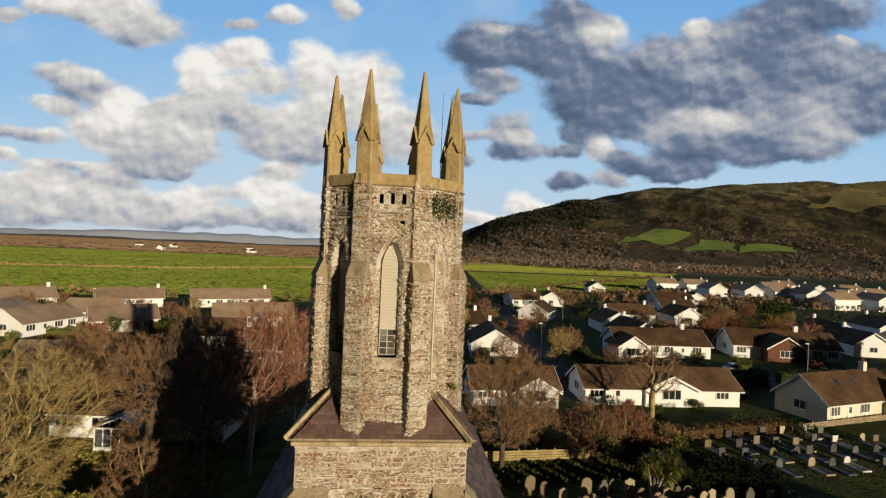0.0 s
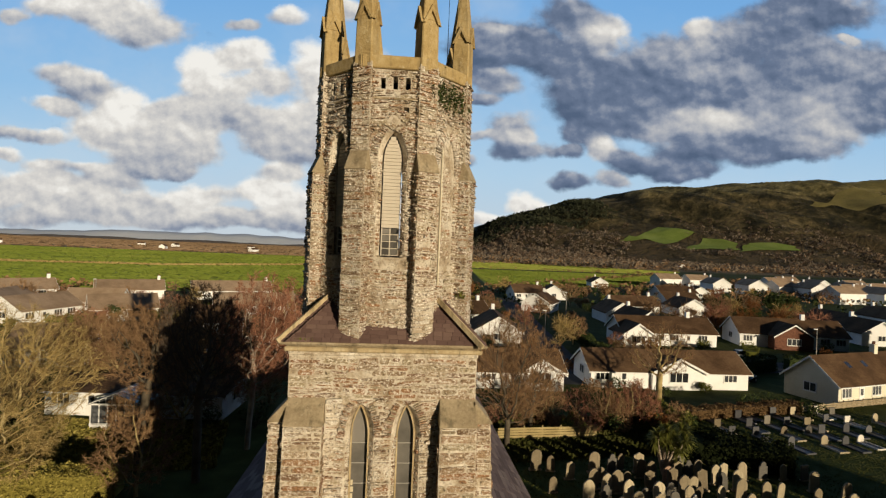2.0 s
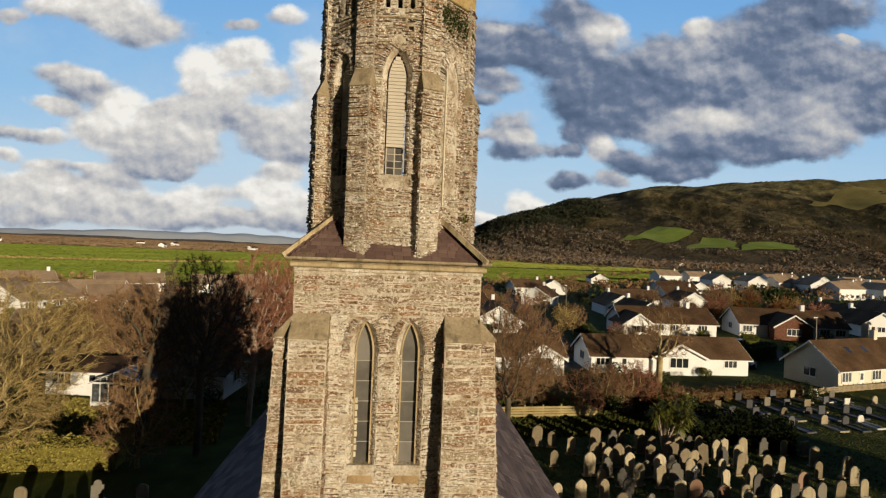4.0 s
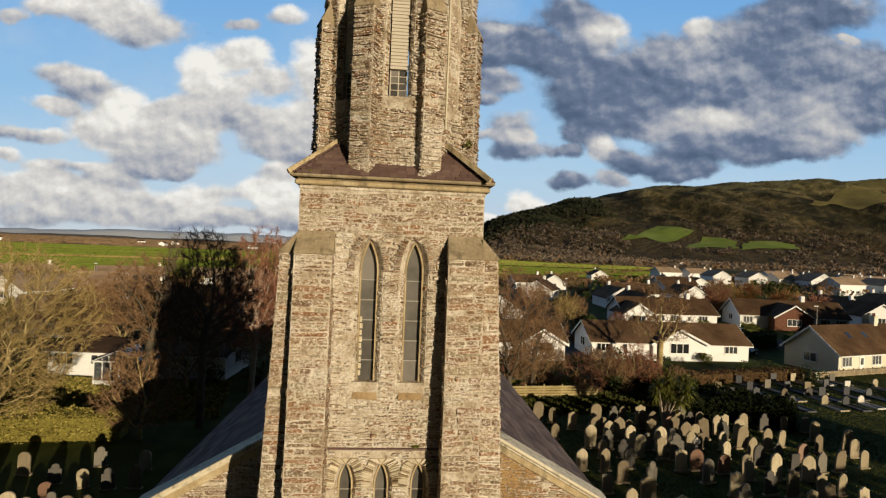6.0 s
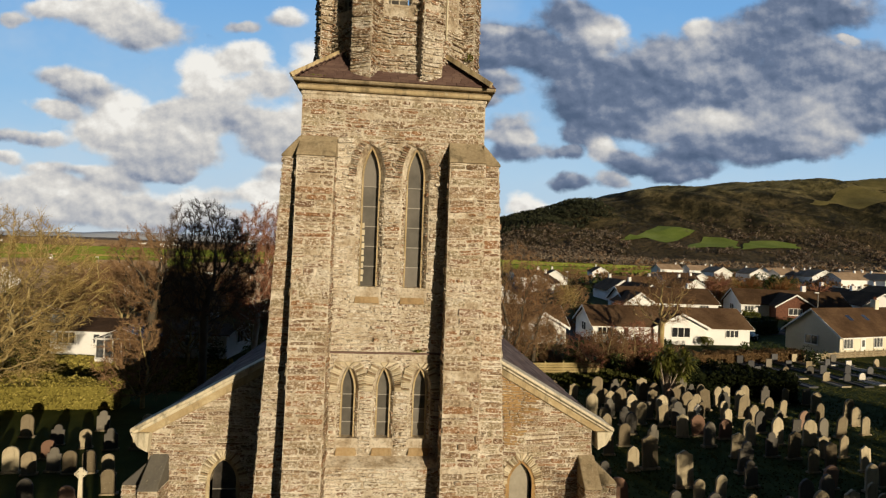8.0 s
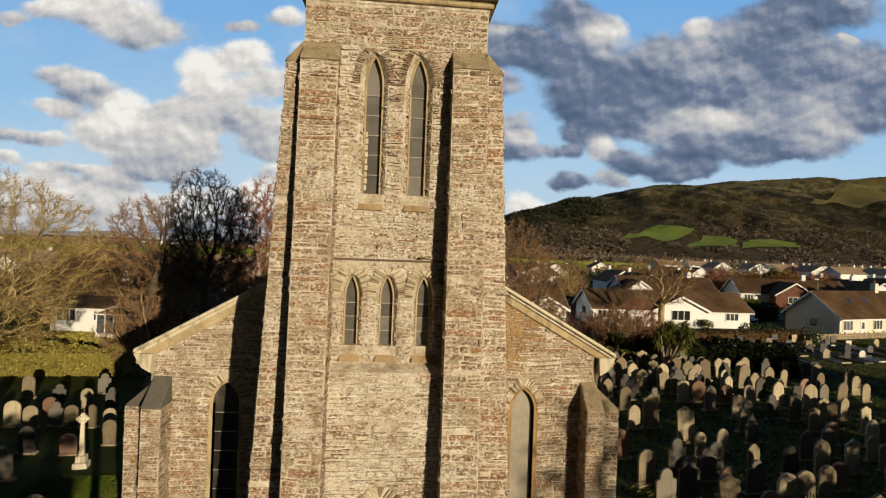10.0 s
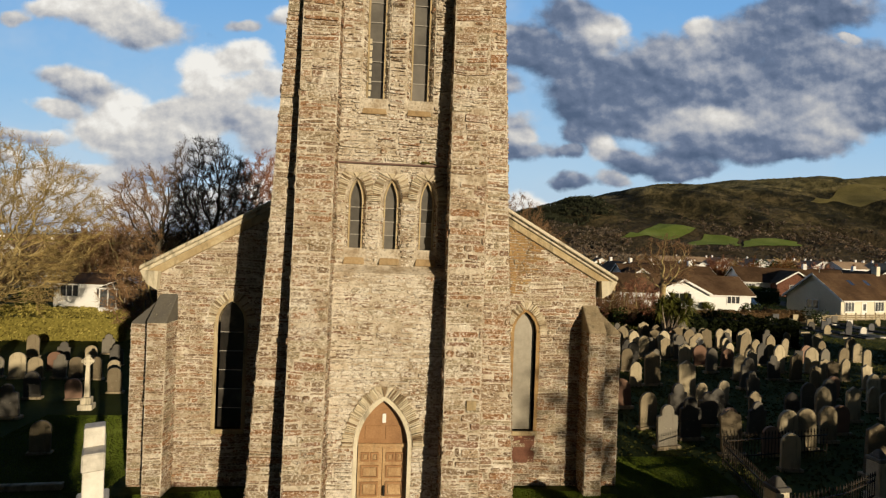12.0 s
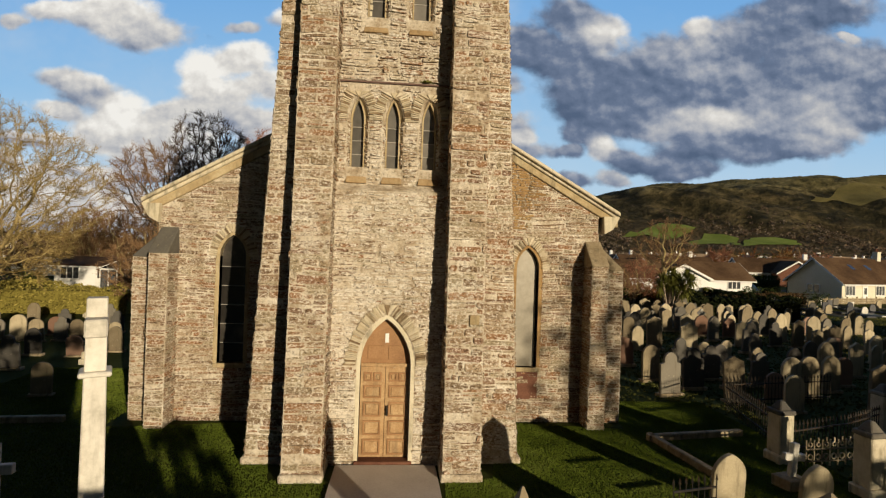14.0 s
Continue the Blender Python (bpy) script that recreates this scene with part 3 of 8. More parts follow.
class Masonry:
    """Gathers single stones with chamfered edges into one mesh."""

    def __init__(self, seed):
        self.v, self.f, self.rng = [], [], random.Random(seed)

    def stone(self, corner, depth, nrm, jitter=0.006, cut=0.05):
        """corner: four points on the wall face, counter-clockwise as seen from outside. The stone gets knocked-off corners."""
        rng = self.rng
        rough = []
        for i, c in enumerate(corner):
            for other in (corner[i - 1], corner[(i + 1) % 4]):
                d = other - c
                p = c + d * min(0.3, cut * rng.uniform(0.1, 1.0) / max(d.length, 0.001))
                rough.append(p + (corner[(i + 2) % 4] - c).normalized() * rng.uniform(0, jitter * 2))
        mid = sum(rough, Vector()) / 8
        base = len(self.v)
        lean = [rng.uniform(-0.3, 0.3) for _ in range(2)]
        for k, (inset, lift) in enumerate(((0, -0.004), (0, depth * 0.6), (0.009, depth))):
            for i, c in enumerate(rough):
                d = mid - c
                p = c + d * min(0.35, inset / max(d.length, 0.001))
                tilt = lean[0] * (1 if i in (2, 3, 4, 5) else -1) + lean[1] * (1 if i < 4 else -1)
                self.v.append(p + nrm * (lift * (1 + tilt * (k > 0))))
        for k in (0, 8):
            for i in range(8):
                j = (i + 1) % 8
                self.f.append((base + k + i, base + k + j, base + k + 8 + j, base + k + 8 + i))
        self.f.append(tuple(base + 16 + i for i in range(8)))

    def lay(self, bl, br, tr, tl, holes=(), course=(0.055, 0.13), length=(0.12, 0.5), gap=0.011, depth=(0.008, 0.034), collect=None, rough=True):
        """Coursed rubble over a plane quad. holes: functions of height that give a span (a0, a1) to leave out, or None."""
        bl, br, tr, tl = (Vector(p) for p in (bl, br, tr, tl))
        across, rise = (br - bl).normalized(), (tl - bl)
        up = (rise - across * rise.dot(across))
        height = up.length
        up = up.normalized()
        nrm = across.cross(up)
        rng = self.rng
        shift = rng.uniform(0, 90)
        b = 0.0
        while b < height - 0.02:
            h = rng.uniform(*course)
            if b + h > height - 0.03:
                h = height - b
            k = (b + h / 2) / height
            left, right = (tl - bl).dot(across) * k, (br - bl).dot(across) * (1 - k) + (tr - bl).dot(across) * k
            spans = [(left, right)]
            for hole in holes:
                cut = hole(b + h / 2)
                if cut:
                    spans = [s for a0, a1 in spans for s in ((a0, min(a1, cut[0])), (max(a0, cut[1]), a1)) if s[1] - s[0] > 0.03]
            for a0, a1 in spans:
                a = a0
                while a < a1 - 0.02:
                    run = rng.uniform(*length) * (rng.choice((0.45, 0.8, 1.0, 1.6)) if rough else 1.0) * (0.7 + h * 4)
                    if a + run > a1 - 0.07:
                        run = a1 - a
                    rows = [(b, b + h)]
                    if rough and h > 0.085 and rng.random() < 0.3:
                        cutz = b + h * rng.uniform(0.35, 0.65)
                        rows = [(b, cutz), (cutz, b + h)]
                    for v0, v1 in rows:
                        if rough and rng.random() < 0.035:
                            continue
                        g2, g3, g4 = (gap * rng.choice((0.15, 0.4, 0.8, 1.0, 1.7) if rough else (0.3, 0.6, 1.0)) for _ in range(3))
                        quad = []
                        for aa, bb in ((a + g2, v0 + g3), (a + run - g2, v0 + g3), (a + run - g2, v1 - g4), (a + g2, v1 - g4)):
                            sway = noise.noise(Vector((aa * 1.4, bb * 1.1, shift))) * 0.060 + noise.noise(Vector((aa * 5.0, bb * 4.0, shift))) * 0.028 if rough else 0.0
                            quad.append(bl + across * aa + up * min(max(bb + sway, 0.0), height))
                        d = rng.uniform(*depth)
                        if collect is not None and len(collect) < 290:
                            collect.append((quad, d, nrm))
                        else:
                            self.stone(quad, d, nrm, cut=0.05 if rough else 0.004, jitter=0.010 if rough else 0.001)
                    a += run
            b += h

    def build(self, name, mat, parent, label=""):
        ob = put(name, mesh_of(self.v, self.f, name), mat, parent, label)
        ob["kind"] = "stuff"
        return ob


def arch_hole(x0, z0, cx, bottom, spring, half, rise, margin, side=None):
    """Span left out for a pointed opening by lay(), whose patch starts at x0, z0."""
    r = (half * half + rise * rise) / (2 * half)

    def span(b):
        z = z0 + b
        if z < bottom:
            return None
        a = half + (margin if side is None else side) if z <= spring else math.sqrt(max(0.0, (r + margin) ** 2 - (z - spring) ** 2)) - (r - half)
        if a <= 0.0:
            return None
        return (cx - a - x0, cx + a - x0)
    return span


def voussoirs(masonry, cx, y, spring, half, rise, inner, outer, count, turn=None, legs=0.0):
    """Thin stones set radially round a pointed arch. turn: axes that map (x, y, z)."""
    r = (half * half + rise * rise) / (2 * half)
    end = math.asin(min(1.0, rise / r)) * 0.985
    m = turn or Matrix()
    n = (m.to_3x3() @ Vector((0, -1, 0)))
    for side in (-1, 1):
        c = r - half
        for i in range(count):
            a0, a1 = end * (i + 0.12) / count, end * (i + 0.88) / count
            reach = outer * masonry.rng.uniform(0.86, 1.08)
            pts = []
            for a, k in ((a0, inner), (a0, reach), (a1, reach), (a1, inner)):
                x = (r + k) * math.cos(a) - c
                pts.append(Vector((cx + side * max(x, 0.004), y, spring + (r + k) * math.sin(a))))
            if side < 0:
                pts = pts[::-1]
            masonry.stone([m @ p for p in pts], masonry.rng.uniform(0.03, 0.06), n, 0.003, 0.014)
    xo, zi, zo = (r + outer) * math.cos(end) - (r - half), spring + (r + inner) * math.sin(end), spring + (r + outer) * math.sin(end)
    for k in range(3):
        t0, t1 = -1 + 2 * k / 3 + 0.06, -1 + 2 * (k + 1) / 3 - 0.06
        pts = [Vector((cx + t0 * 0.02, y, zi)), Vector((cx + t1 * 0.02, y, zi)), Vector((cx + t1 * xo, y, zo + 0.02)), Vector((cx + t0 * xo, y, zo + 0.02))]
        masonry.stone([m @ p for p in pts], masonry.rng.uniform(0.02, 0.04), n, 0.002, 0.008)

# ---- the church ----
CX, HW, TY = 0.05, 1.97, 1.80            # tower: middle, half width, depth of its centre
church = thing("church", "stone church with a battered tower, octagonal belfry and slate nave roof", "church")


def batter(z):
    return 0.0516 * z


pane_rng = random.Random(14)


def leaded_window(name, cx, y, z0, spring, half, rise, bars, rot=None, label="leaded glass panes in a tall pointed opening", glass=None):
    """Glass with saddle bars and a lead middle line, standing in its opening."""
    m = rot or Matrix()
    win = new(name)
    win.parent = church
    win["label"] = label
    level = [z0 + (spring + rise * 0.4 - z0) * i / (bars + 1) for i in range(bars + 1)]
    for i, z in enumerate(level):
        tilt = Matrix.Translation((cx, y, z)) @ pose(0, 0, 0, pane_rng.gauss(0, 0.9), 0, pane_rng.gauss(0, 0.9)) @ Matrix.Translation((-cx, -y, -z))
        bm = bmesh.new()
        if i == bars:
            slab(bm, pointed(cx, z + 0.004, spring, half + 0.01, rise, 7), [], 0.012, m @ tilt @ upright(0, y, 0))
        else:
            box(bm, cx - half - 0.01, cx + half + 0.01, y, y + 0.012, z + 0.004, level[i + 1] - 0.004, m @ tilt)
        part("pane", bm, glass or M_GLASS, win)
        if i:
            box_part("saddle_bar", (cx - half, cx + half, y - 0.02, y - 0.006, z - 0.009, z + 0.009), M_LEAD, win, m=m)
    return win


def surround(name, cx, y, z0, spring, half, rise, width, depth, parent=church, mat=None, rot=None, sill=True, jamb=None, sill_y=None):
    """Dressed stone frame of an opening, slightly proud, with its reveal."""
    m = rot or Matrix()
    bm = bmesh.new()
    inner = pointed(cx, z0, spring, half, rise, 9)
    rad = (half * half + rise * rise) / (2 * half)
    outer = pointed(cx, z0, spring, half + width, math.sqrt((rad + width) ** 2 - (rad - half) ** 2), 9)
    if jamb is not None:
        outer = [(cx + math.copysign(half + jamb, x - cx), z) if z < spring + 0.001 else (x, z) for x, z in outer]
    n = len(inner)
    front = [[bm.verts.new(m @ Vector((x, y, z))) for x, z in loop] for loop in (outer, inner)]
    back = [[bm.verts.new(m @ Vector((x, y + depth, z))) for x, z in loop] for loop in (outer, inner)]
    for i in range(1, n):
        j = (i + 1) % n
        bm.faces.new((front[0][i], front[0][j], front[1][j], front[1][i]))
        bm.faces.new((front[1][i], front[1][j], back[1][j], back[1][i]))
        bm.faces.new((front[0][j], front[0][i], back[0][i], back[0][j]))
        bm.faces.new((back[0][j], back[0][i], back[1][i], back[1][j]))
    bmesh.ops.recalc_face_normals(bm, faces=list(bm.faces))
    ob = part(name, bm, mat or M_DRESSED, parent, "pale dressed stone surround")
    if sill:
        bm = bmesh.new()
        y = y if sill_y is None else sill_y
        w, t = half + 0.10, half + (0.02 if sill_y is None else 0.05)
        low = [(cx - w, y - 0.07, z0 - 0.35), (cx + w, y - 0.07, z0 - 0.35), (cx + w, y + 0.045, z0 - 0.35), (cx - w, y + 0.045, z0 - 0.35)]
        high = [(cx - w, y - 0.06, z0 - 0.31), (cx + w, y - 0.065, z0 - 0.325), (cx + t, y + 0.045 + (sill_y is not None) * 0.10, z0 + 0.004), (cx - t, y + 0.045 + (sill_y is not None) * 0.10, z0 + 0.004)]
        hexa(bm, [m @ Vector(p) for p in low], [m @ Vector(p) for p in high])
        soften(bm, 0.012)
        part("window_sill", bm, M_SILL, parent, "sloping dressed stone sill")
    return ob


def splayed_reveal(masonry, cx, y, z0, spring, half, rise, grow, depth, m=Matrix()):
    """Rough masonry reveal that narrows from the wall face to the window frame."""
    bm = bmesh.new()
    outer = [bm.verts.new(m @ Vector((x, y, z))) for x, z in pointed(cx, z0, spring, half, rise, 9, grow)]
    inner = [bm.verts.new(m @ Vector((x, y + depth, z))) for x, z in pointed(cx, z0, spring, half, rise, 9, 0.03)]
    n = len(outer)
    for i in range(1, n):
        j = (i + 1) % n
        bm.faces.new((outer[i], outer[j], inner[j], inner[i]))
    bmesh.ops.recalc_face_normals(bm, faces=list(bm.faces))
    part("window_reveal", bm, M_MORTAR, church, "rough splayed stone reveal")
    o, i = half + grow, half + 0.03
    for a, ya, b, yb in ((cx - o, y, cx - i, y + depth), (cx + i, y + depth, cx + o, y)):
        quad = [m @ Vector(p) for p in ((a, ya, z0), (b, yb, z0), (b, yb, spring), (a, ya, spring))]
        masonry.lay(*quad, (), (0.05, 0.12), (0.07, 0.16), 0.012, (0.004, 0.04))


PAIR = [(-0.41, 9.62, 11.98, 0.165, 0.62), (0.56, 9.62, 11.98, 0.165, 0.62)]
TRIPLE = [(-0.74, 6.36, 7.38, 0.125, 0.45), (0.02, 6.36, 7.38, 0.125, 0.45), (0.81, 6.36, 7.38, 0.125, 0.45)]
DOOR = (0.035, 0.0, 2.12, 0.535, 1.0)

# Tower walls: front with its openings, then sides and back.
bm = bmesh.new()
holes = [pointed(c, z0, s, h, r, 9, 0.13) for c, z0, s, h, r in PAIR] + [pointed(c, z0, s, h, r, 9, 0.10) for c, z0, s, h, r in TRIPLE]
d = DOOR
outline = [(CX - HW, -0.3), (d[0] - d[3], -0.3)] + [(d[0] - d[3], 0.0)] + pointed(*d)[:1:-1] + [(d[0] + d[3], 0.0), (d[0] + d[3], -0.3), (CX + HW, -0.3), (CX + HW, 13.7), (CX - HW, 13.7)]
slab(bm, outline, holes, 0.55, upright(0, 0.0, 0))
part("tower_wall", bm, M_MORTAR_MID, church, "sunlit front wall of brown rubble with cream mortar")
for x0, x1, y0, y1 in ((CX - HW, CX - HW + 0.55, 0.55, 3.62), (CX + HW - 0.55, CX + HW, 0.55, 3.62), (CX - HW, CX + HW, 3.62, 4.1)):
    box_part("tower_wall", (x0, x1, y0, y1, -0.3, 13.7), M_MORTAR, church)
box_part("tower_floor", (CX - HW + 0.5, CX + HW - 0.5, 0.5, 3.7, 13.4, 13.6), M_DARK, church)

# Thicker lower stage between the buttresses, with a weathered top.
bm = bmesh.new()
outline = [(-1.16, -0.3), (d[0] - d[3], -0.3)] + [(d[0] - d[3], 0.0)] + pointed(*d)[:1:-1] + [(d[0] + d[3], 0.0), (d[0] + d[3], -0.3), (1.26, -0.3), (1.26, 5.80), (-1.16, 5.80)]
slab(bm, outline, [], 0.217, upright(0, -0.22, 0))
lower_stage = part("lower_wall", bm, M_MORTAR, church)
bm = bmesh.new()
hexa(bm, [(-1.16, -0.235, 5.80), (1.26, -0.235, 5.80), (1.26, 0.0, 5.80), (-1.16, 0.0, 5.80)], [(-1.16, -0.235, 5.83), (1.26, -0.235, 5.83), (1.26, 0.0, 5.98), (-1.16, 0.0, 5.98)])
part("offset_course", bm, M_MORTAR, church, "limewashed sloping offset course")

rubble = Masonry(11)
limed = Masonry(17)
crown_band = Masonry(29)
fans = Masonry(19)
tan_fans = Masonry(20)
singles = []
x0 = -1.15
limed.lay((x0, -0.222, 0.0), (1.25, -0.222, 0.0), (1.25, -0.222, 5.8), (x0, -0.222, 5.8),
           [arch_hole(x0, 0.0, d[0], -1, d[2], d[3], d[4], 0.34, 0.07)], (0.06, 0.14), (0.13, 0.48), 0.018, (0.004, 0.04), collect=singles)
win_holes = [arch_hole(x0, 5.98, c, z0 - 0.34, s, h, r, 0.31, 0.105) for c, z0, s, h, r in TRIPLE]
limed.lay((x0, -0.002, 5.98), (1.25, -0.002, 5.98), (1.25, -0.002, 8.18), (x0, -0.002, 8.18), win_holes, (0.055, 0.11), (0.1, 0.30), 0.016, (0.006, 0.05))
win_holes = [arch_hole(x0, 8.24, c, z0 - 0.34, s, h, r, 0.30, 0.135) for c, z0, s, h, r in PAIR]
rubble.lay((x0, -0.002, 8.24), (1.25, -0.002, 8.24), (1.25, -0.002, 12.8), (x0, -0.002, 12.8), win_holes, (0.055, 0.13), (0.12, 0.38), 0.016, (0.004, 0.05))
crown_band.lay((CX - HW, -0.002, 12.8), (CX + HW, -0.002, 12.8), (CX + HW, -0.002, 13.66), (CX - HW, -0.002, 13.66), (), (0.06, 0.18), (0.16, 0.55), 0.014, (0.002, 0.022))
rubble.lay((CX + HW + 0.002, 0.75, 0), (CX + HW + 0.002, 2.5, 0), (CX + HW + 0.002, 2.5, 13.66), (CX + HW + 0.002, 0.75, 13.66), (), (0.08, 0.16), (0.2, 0.6))
rubble.lay((CX - HW - 0.002, 2.5, 0), (CX - HW - 0.002, 0.75, 0), (CX - HW - 0.002, 0.75, 13.66), (CX - HW - 0.002, 2.5, 13.66), (), (0.08, 0.16), (0.2, 0.6))
rubble.lay((CX + HW, 4.102, 9), (CX - HW, 4.102, 9), (CX - HW, 4.102, 13.66), (CX + HW, 4.102, 13.66), (), (0.08, 0.16), (0.2, 0.6))
for c, z0, s, h, r in PAIR:
    splayed_reveal(limed, c, 0.0, z0, s, h, r, 0.13, 0.15)
    surround("window_surround", c, 0.10, z0, s, h, r, 0.035, 0.20, sill_y=-0.004)
    leaded_window("window", c, 0.21, z0, s, h, r, 5)
    voussoirs(tan_fans, c, -0.004, s, h, r, 0.14, 0.31, 15)
for k in range(9):
    z = PAIR[0][1] + 0.10 + k * 0.145
    box_part("putty_block", (PAIR[0][0] - 0.165, PAIR[0][0] - 0.115 + 0.012 * (k % 2), 0.185, 0.208, z, z + 0.115), M_COPING, church, "pale mortar block beside the glass", 0.006)
for c, z0, s, h, r in TRIPLE:
    splayed_reveal(limed, c, 0.0, z0, s, h, r, 0.10, 0.13)
    surround("window_surround", c, 0.075, z0, s, h, r, 0.035, 0.20, sill_y=-0.012)
    leaded_window("window", c, 0.19, z0, s, h, r, 3)
    voussoirs(fans, c, -0.004, s, h, r, 0.11, 0.32, 14)
voussoirs(fans, d[0], -0.222, d[2], d[3], d[4], 0.10, 0.35, 34)
surround("door_surround", d[0], -0.232, 0.0, d[2], d[3], d[4], 0.085, 0.4, sill=False, mat=M_COPING)
box_part("drip_course", (-1.2, 1.28, -0.055, 0.002, 8.185, 8.225), M_SLATE, church, "thin dark slate drip course", 0.008)

# Buttresses: two to the front, one to each side.
buttress_stone = Masonry(23)


def buttress(x0, x1, sign):
    """sign 0: to the front; -1 or 1: to that side."""
    foot, head, cap = 0.0, 12.32, 12.84
    bm = bmesh.new()
    if sign == 0:
        y = lambda z: -0.985 + batter(z)
        hexa(bm, [(x0, y(0) - 0.015, -0.3), (x1, y(0) - 0.015, -0.3), (x1, 0.1, -0.3), (x0, 0.1, -0.3)], [(x0, y(head), head), (x1, y(head), head), (x1, 0.1, head), (x0, 0.1, head)])
        f = 0.002
        faces = [((x0, y(foot) - f, foot), (x1, y(foot) - f, foot), (x1, y(head) - f, head), (x0, y(head) - f, head)),
                 ((x0 - f, 0.0, foot), (x0 - f, y(foot), foot), (x0 - f, y(head), head), (x0 - f, 0.0, head)),
                 ((x1 + f, y(foot), foot), (x1 + f, 0.0, foot), (x1 + f, 0.0, head), (x1 + f, y(head), head))]
        slope = ([(x0 - 0.02, y(head) - 0.045, head), (x1 + 0.02, y(head) - 0.045, head), (x1 + 0.02, 0.02, head), (x0 - 0.02, 0.02, head)],
                 [(x0, y(head) - 0.03, head + 0.05), (x1, y(head) - 0.03, head + 0.05), (x1, 0.02, cap), (x0, 0.02, cap)])
        plinth = ((x0 - 0.04, x1 + 0.04, y(0) - 0.07, 0.05, -0.3, 0.15))
    else:
        ya, yb = -0.12, 0.66
        xo = lambda z: CX + sign * (2.93 - batter(z))
        xi = CX + sign * (HW - 0.1)
        lo, hi = sorted((xi, xo(0))), sorted((xi, xo(head)))
        hexa(bm, [(lo[0], ya, -0.3), (lo[1], ya, -0.3), (lo[1], yb, -0.3), (lo[0], yb, -0.3)], [(hi[0], ya, head), (hi[1], ya, head), (hi[1], yb, head), (hi[0], yb, head)])
        f = 0.002
        faces = [((lo[0], ya - f, foot), (lo[1], ya - f, foot), (hi[1], ya - f, head), (hi[0], ya - f, head))]
        if sign > 0:
            faces.append(((xo(0) + f, ya, foot), (xo(0) + f, yb, foot), (xo(head) + f, yb, head), (xo(head) + f, ya, head)))
            s0, s1 = (xo(head) + 0.045, xi)
        else:
            faces.append(((xo(0) - f, yb, foot), (xo(0) - f, ya, foot), (xo(head) - f, ya, head), (xo(head) - f, yb, head)))
            s0, s1 = (xo(head) - 0.045, xi)
        a = [(s0, ya - 0.02, head), (s1, ya - 0.02, head), (s1, yb + 0.02, head), (s0, yb + 0.02, head)]
        b = [(s0 - sign * 0.015, ya - 0.01, head + 0.05), (CX + sign * (HW - 0.02), ya - 0.01, cap - 0.06), (CX + sign * (HW - 0.02), yb, cap - 0.06), (s0 - sign * 0.015, yb, head + 0.05)]
        slope = (a, b) if sign < 0 else ([a[1], a[0], a[3], a[2]], [b[1], b[0], b[3], b[2]])
        plinth = (min(xi, xo(0) + sign * 0.06), max(xi, xo(0) + sign * 0.06), ya - 0.04, yb + 0.04, -0.3, 0.14)
    core = part("buttress", bm, M_MORTAR, church, "battered rubble buttress")
    for q in faces:
        buttress_stone.lay(*q, (), (0.06, 0.20), (0.16, 0.60), 0.014, (0.001, 0.032))
    bm = bmesh.new()
    hexa(bm, *slope)
    soften(bm, 0.012)
    part("weathering", bm, M_WEATHER, church, "smooth sloping weathering stone")
    box_part("plinth", plinth, M_MORTAR, church, "worn plinth course", 0.03)


buttress(-1.92, -1.15, 0)
buttress(1.25, 2.02, 0)
buttress(0, 0, -1)
buttress(0, 0, 1)

# Cornice and broach roof.
for k, (z0, z1, out, mat) in enumerate(((13.68, 13.77, 0.025, M_MORTAR), (13.77, 13.87, 0.10, M_DRESSED), (13.87, 13.92, 0.06, M_WEATHER), (13.92, 14.00, 0.19, M_WEATHER))):
    box_part("cornice", (CX - HW - out, CX + HW + out, -out, 3.65 + out, z0, z1), mat, church, "moulded pale stone cornice", 0.025)
E0, RISE = 2.16, 0.98
bm = bmesh.new()
cy = TY
lowq = [(CX - E0, -0.20, 13.99), (CX + E0, -0.20, 13.99), (CX + E0, 2 * cy + 0.20, 13.99), (CX - E0, 2 * cy + 0.20, 13.99)]
hexa(bm, lowq, [(CX - E0 + 1.25, 1.05, 13.99 + 1.25 * RISE), (CX + E0 - 1.25, 1.05, 13.99 + 1.25 * RISE), (CX + E0 - 1.25, 2 * cy - 1.05, 13.99 + 1.25 * RISE), (CX - E0 + 1.25, 2 * cy - 1.05, 13.99 + 1.25 * RISE)])
broach = part("broach_roof", bm, M_SLATE, church, "purple slate broach roof")
slates = Masonry(5)


def slate_rows(m, a, b, c, dd, row, wide):
    m.lay(a, b, c, dd, (), (row, row * 1.02), (wide, wide * 1.3), 0.003, (0.008, 0.016), None, False)


for turn in range(4):
    rot = Matrix.Translation((CX, cy, 0)) @ pose(0, 0, 0, 0, 0, 90 * turn) @ Matrix.Translation((-CX, -cy, 0))
    q = [(CX - E0, -0.203, 13.993), (CX + E0, -0.203, 13.993), (CX + E0 - 1.25, 1.047, 13.993 + 1.25 * RISE), (CX - E0 + 1.25, 1.047, 13.993 + 1.25 * RISE)]
    slate_rows(slates, *[rot @ Vector(p) for p in q], 0.11, 0.15)
    bm = bmesh.new()
    a, b = rot @ Vector((CX - E0 - 0.02, -0.22, 14.0)), rot @ Vector((CX - E0 + 1.2, 1.0, 14.02 + 1.2 * RISE))
    ax = (b - a).normalized()
    side = ax.cross(Vector((0, 0, 1))).normalized() * 0.042
    upv = side.cross(ax).normalized() * 0.05
    hexa(bm, [a - side - upv, a + side - upv, b + side - upv, b - side - upv], [a - side * 0.5 + upv, a + side * 0.5 + upv, b + side * 0.5 + upv, b - side * 0.5 + upv])
    part("hip", bm, M_DRESSED, church, "mortared pale hip ridge")
slates.build("slating", M_SLATE, broach)

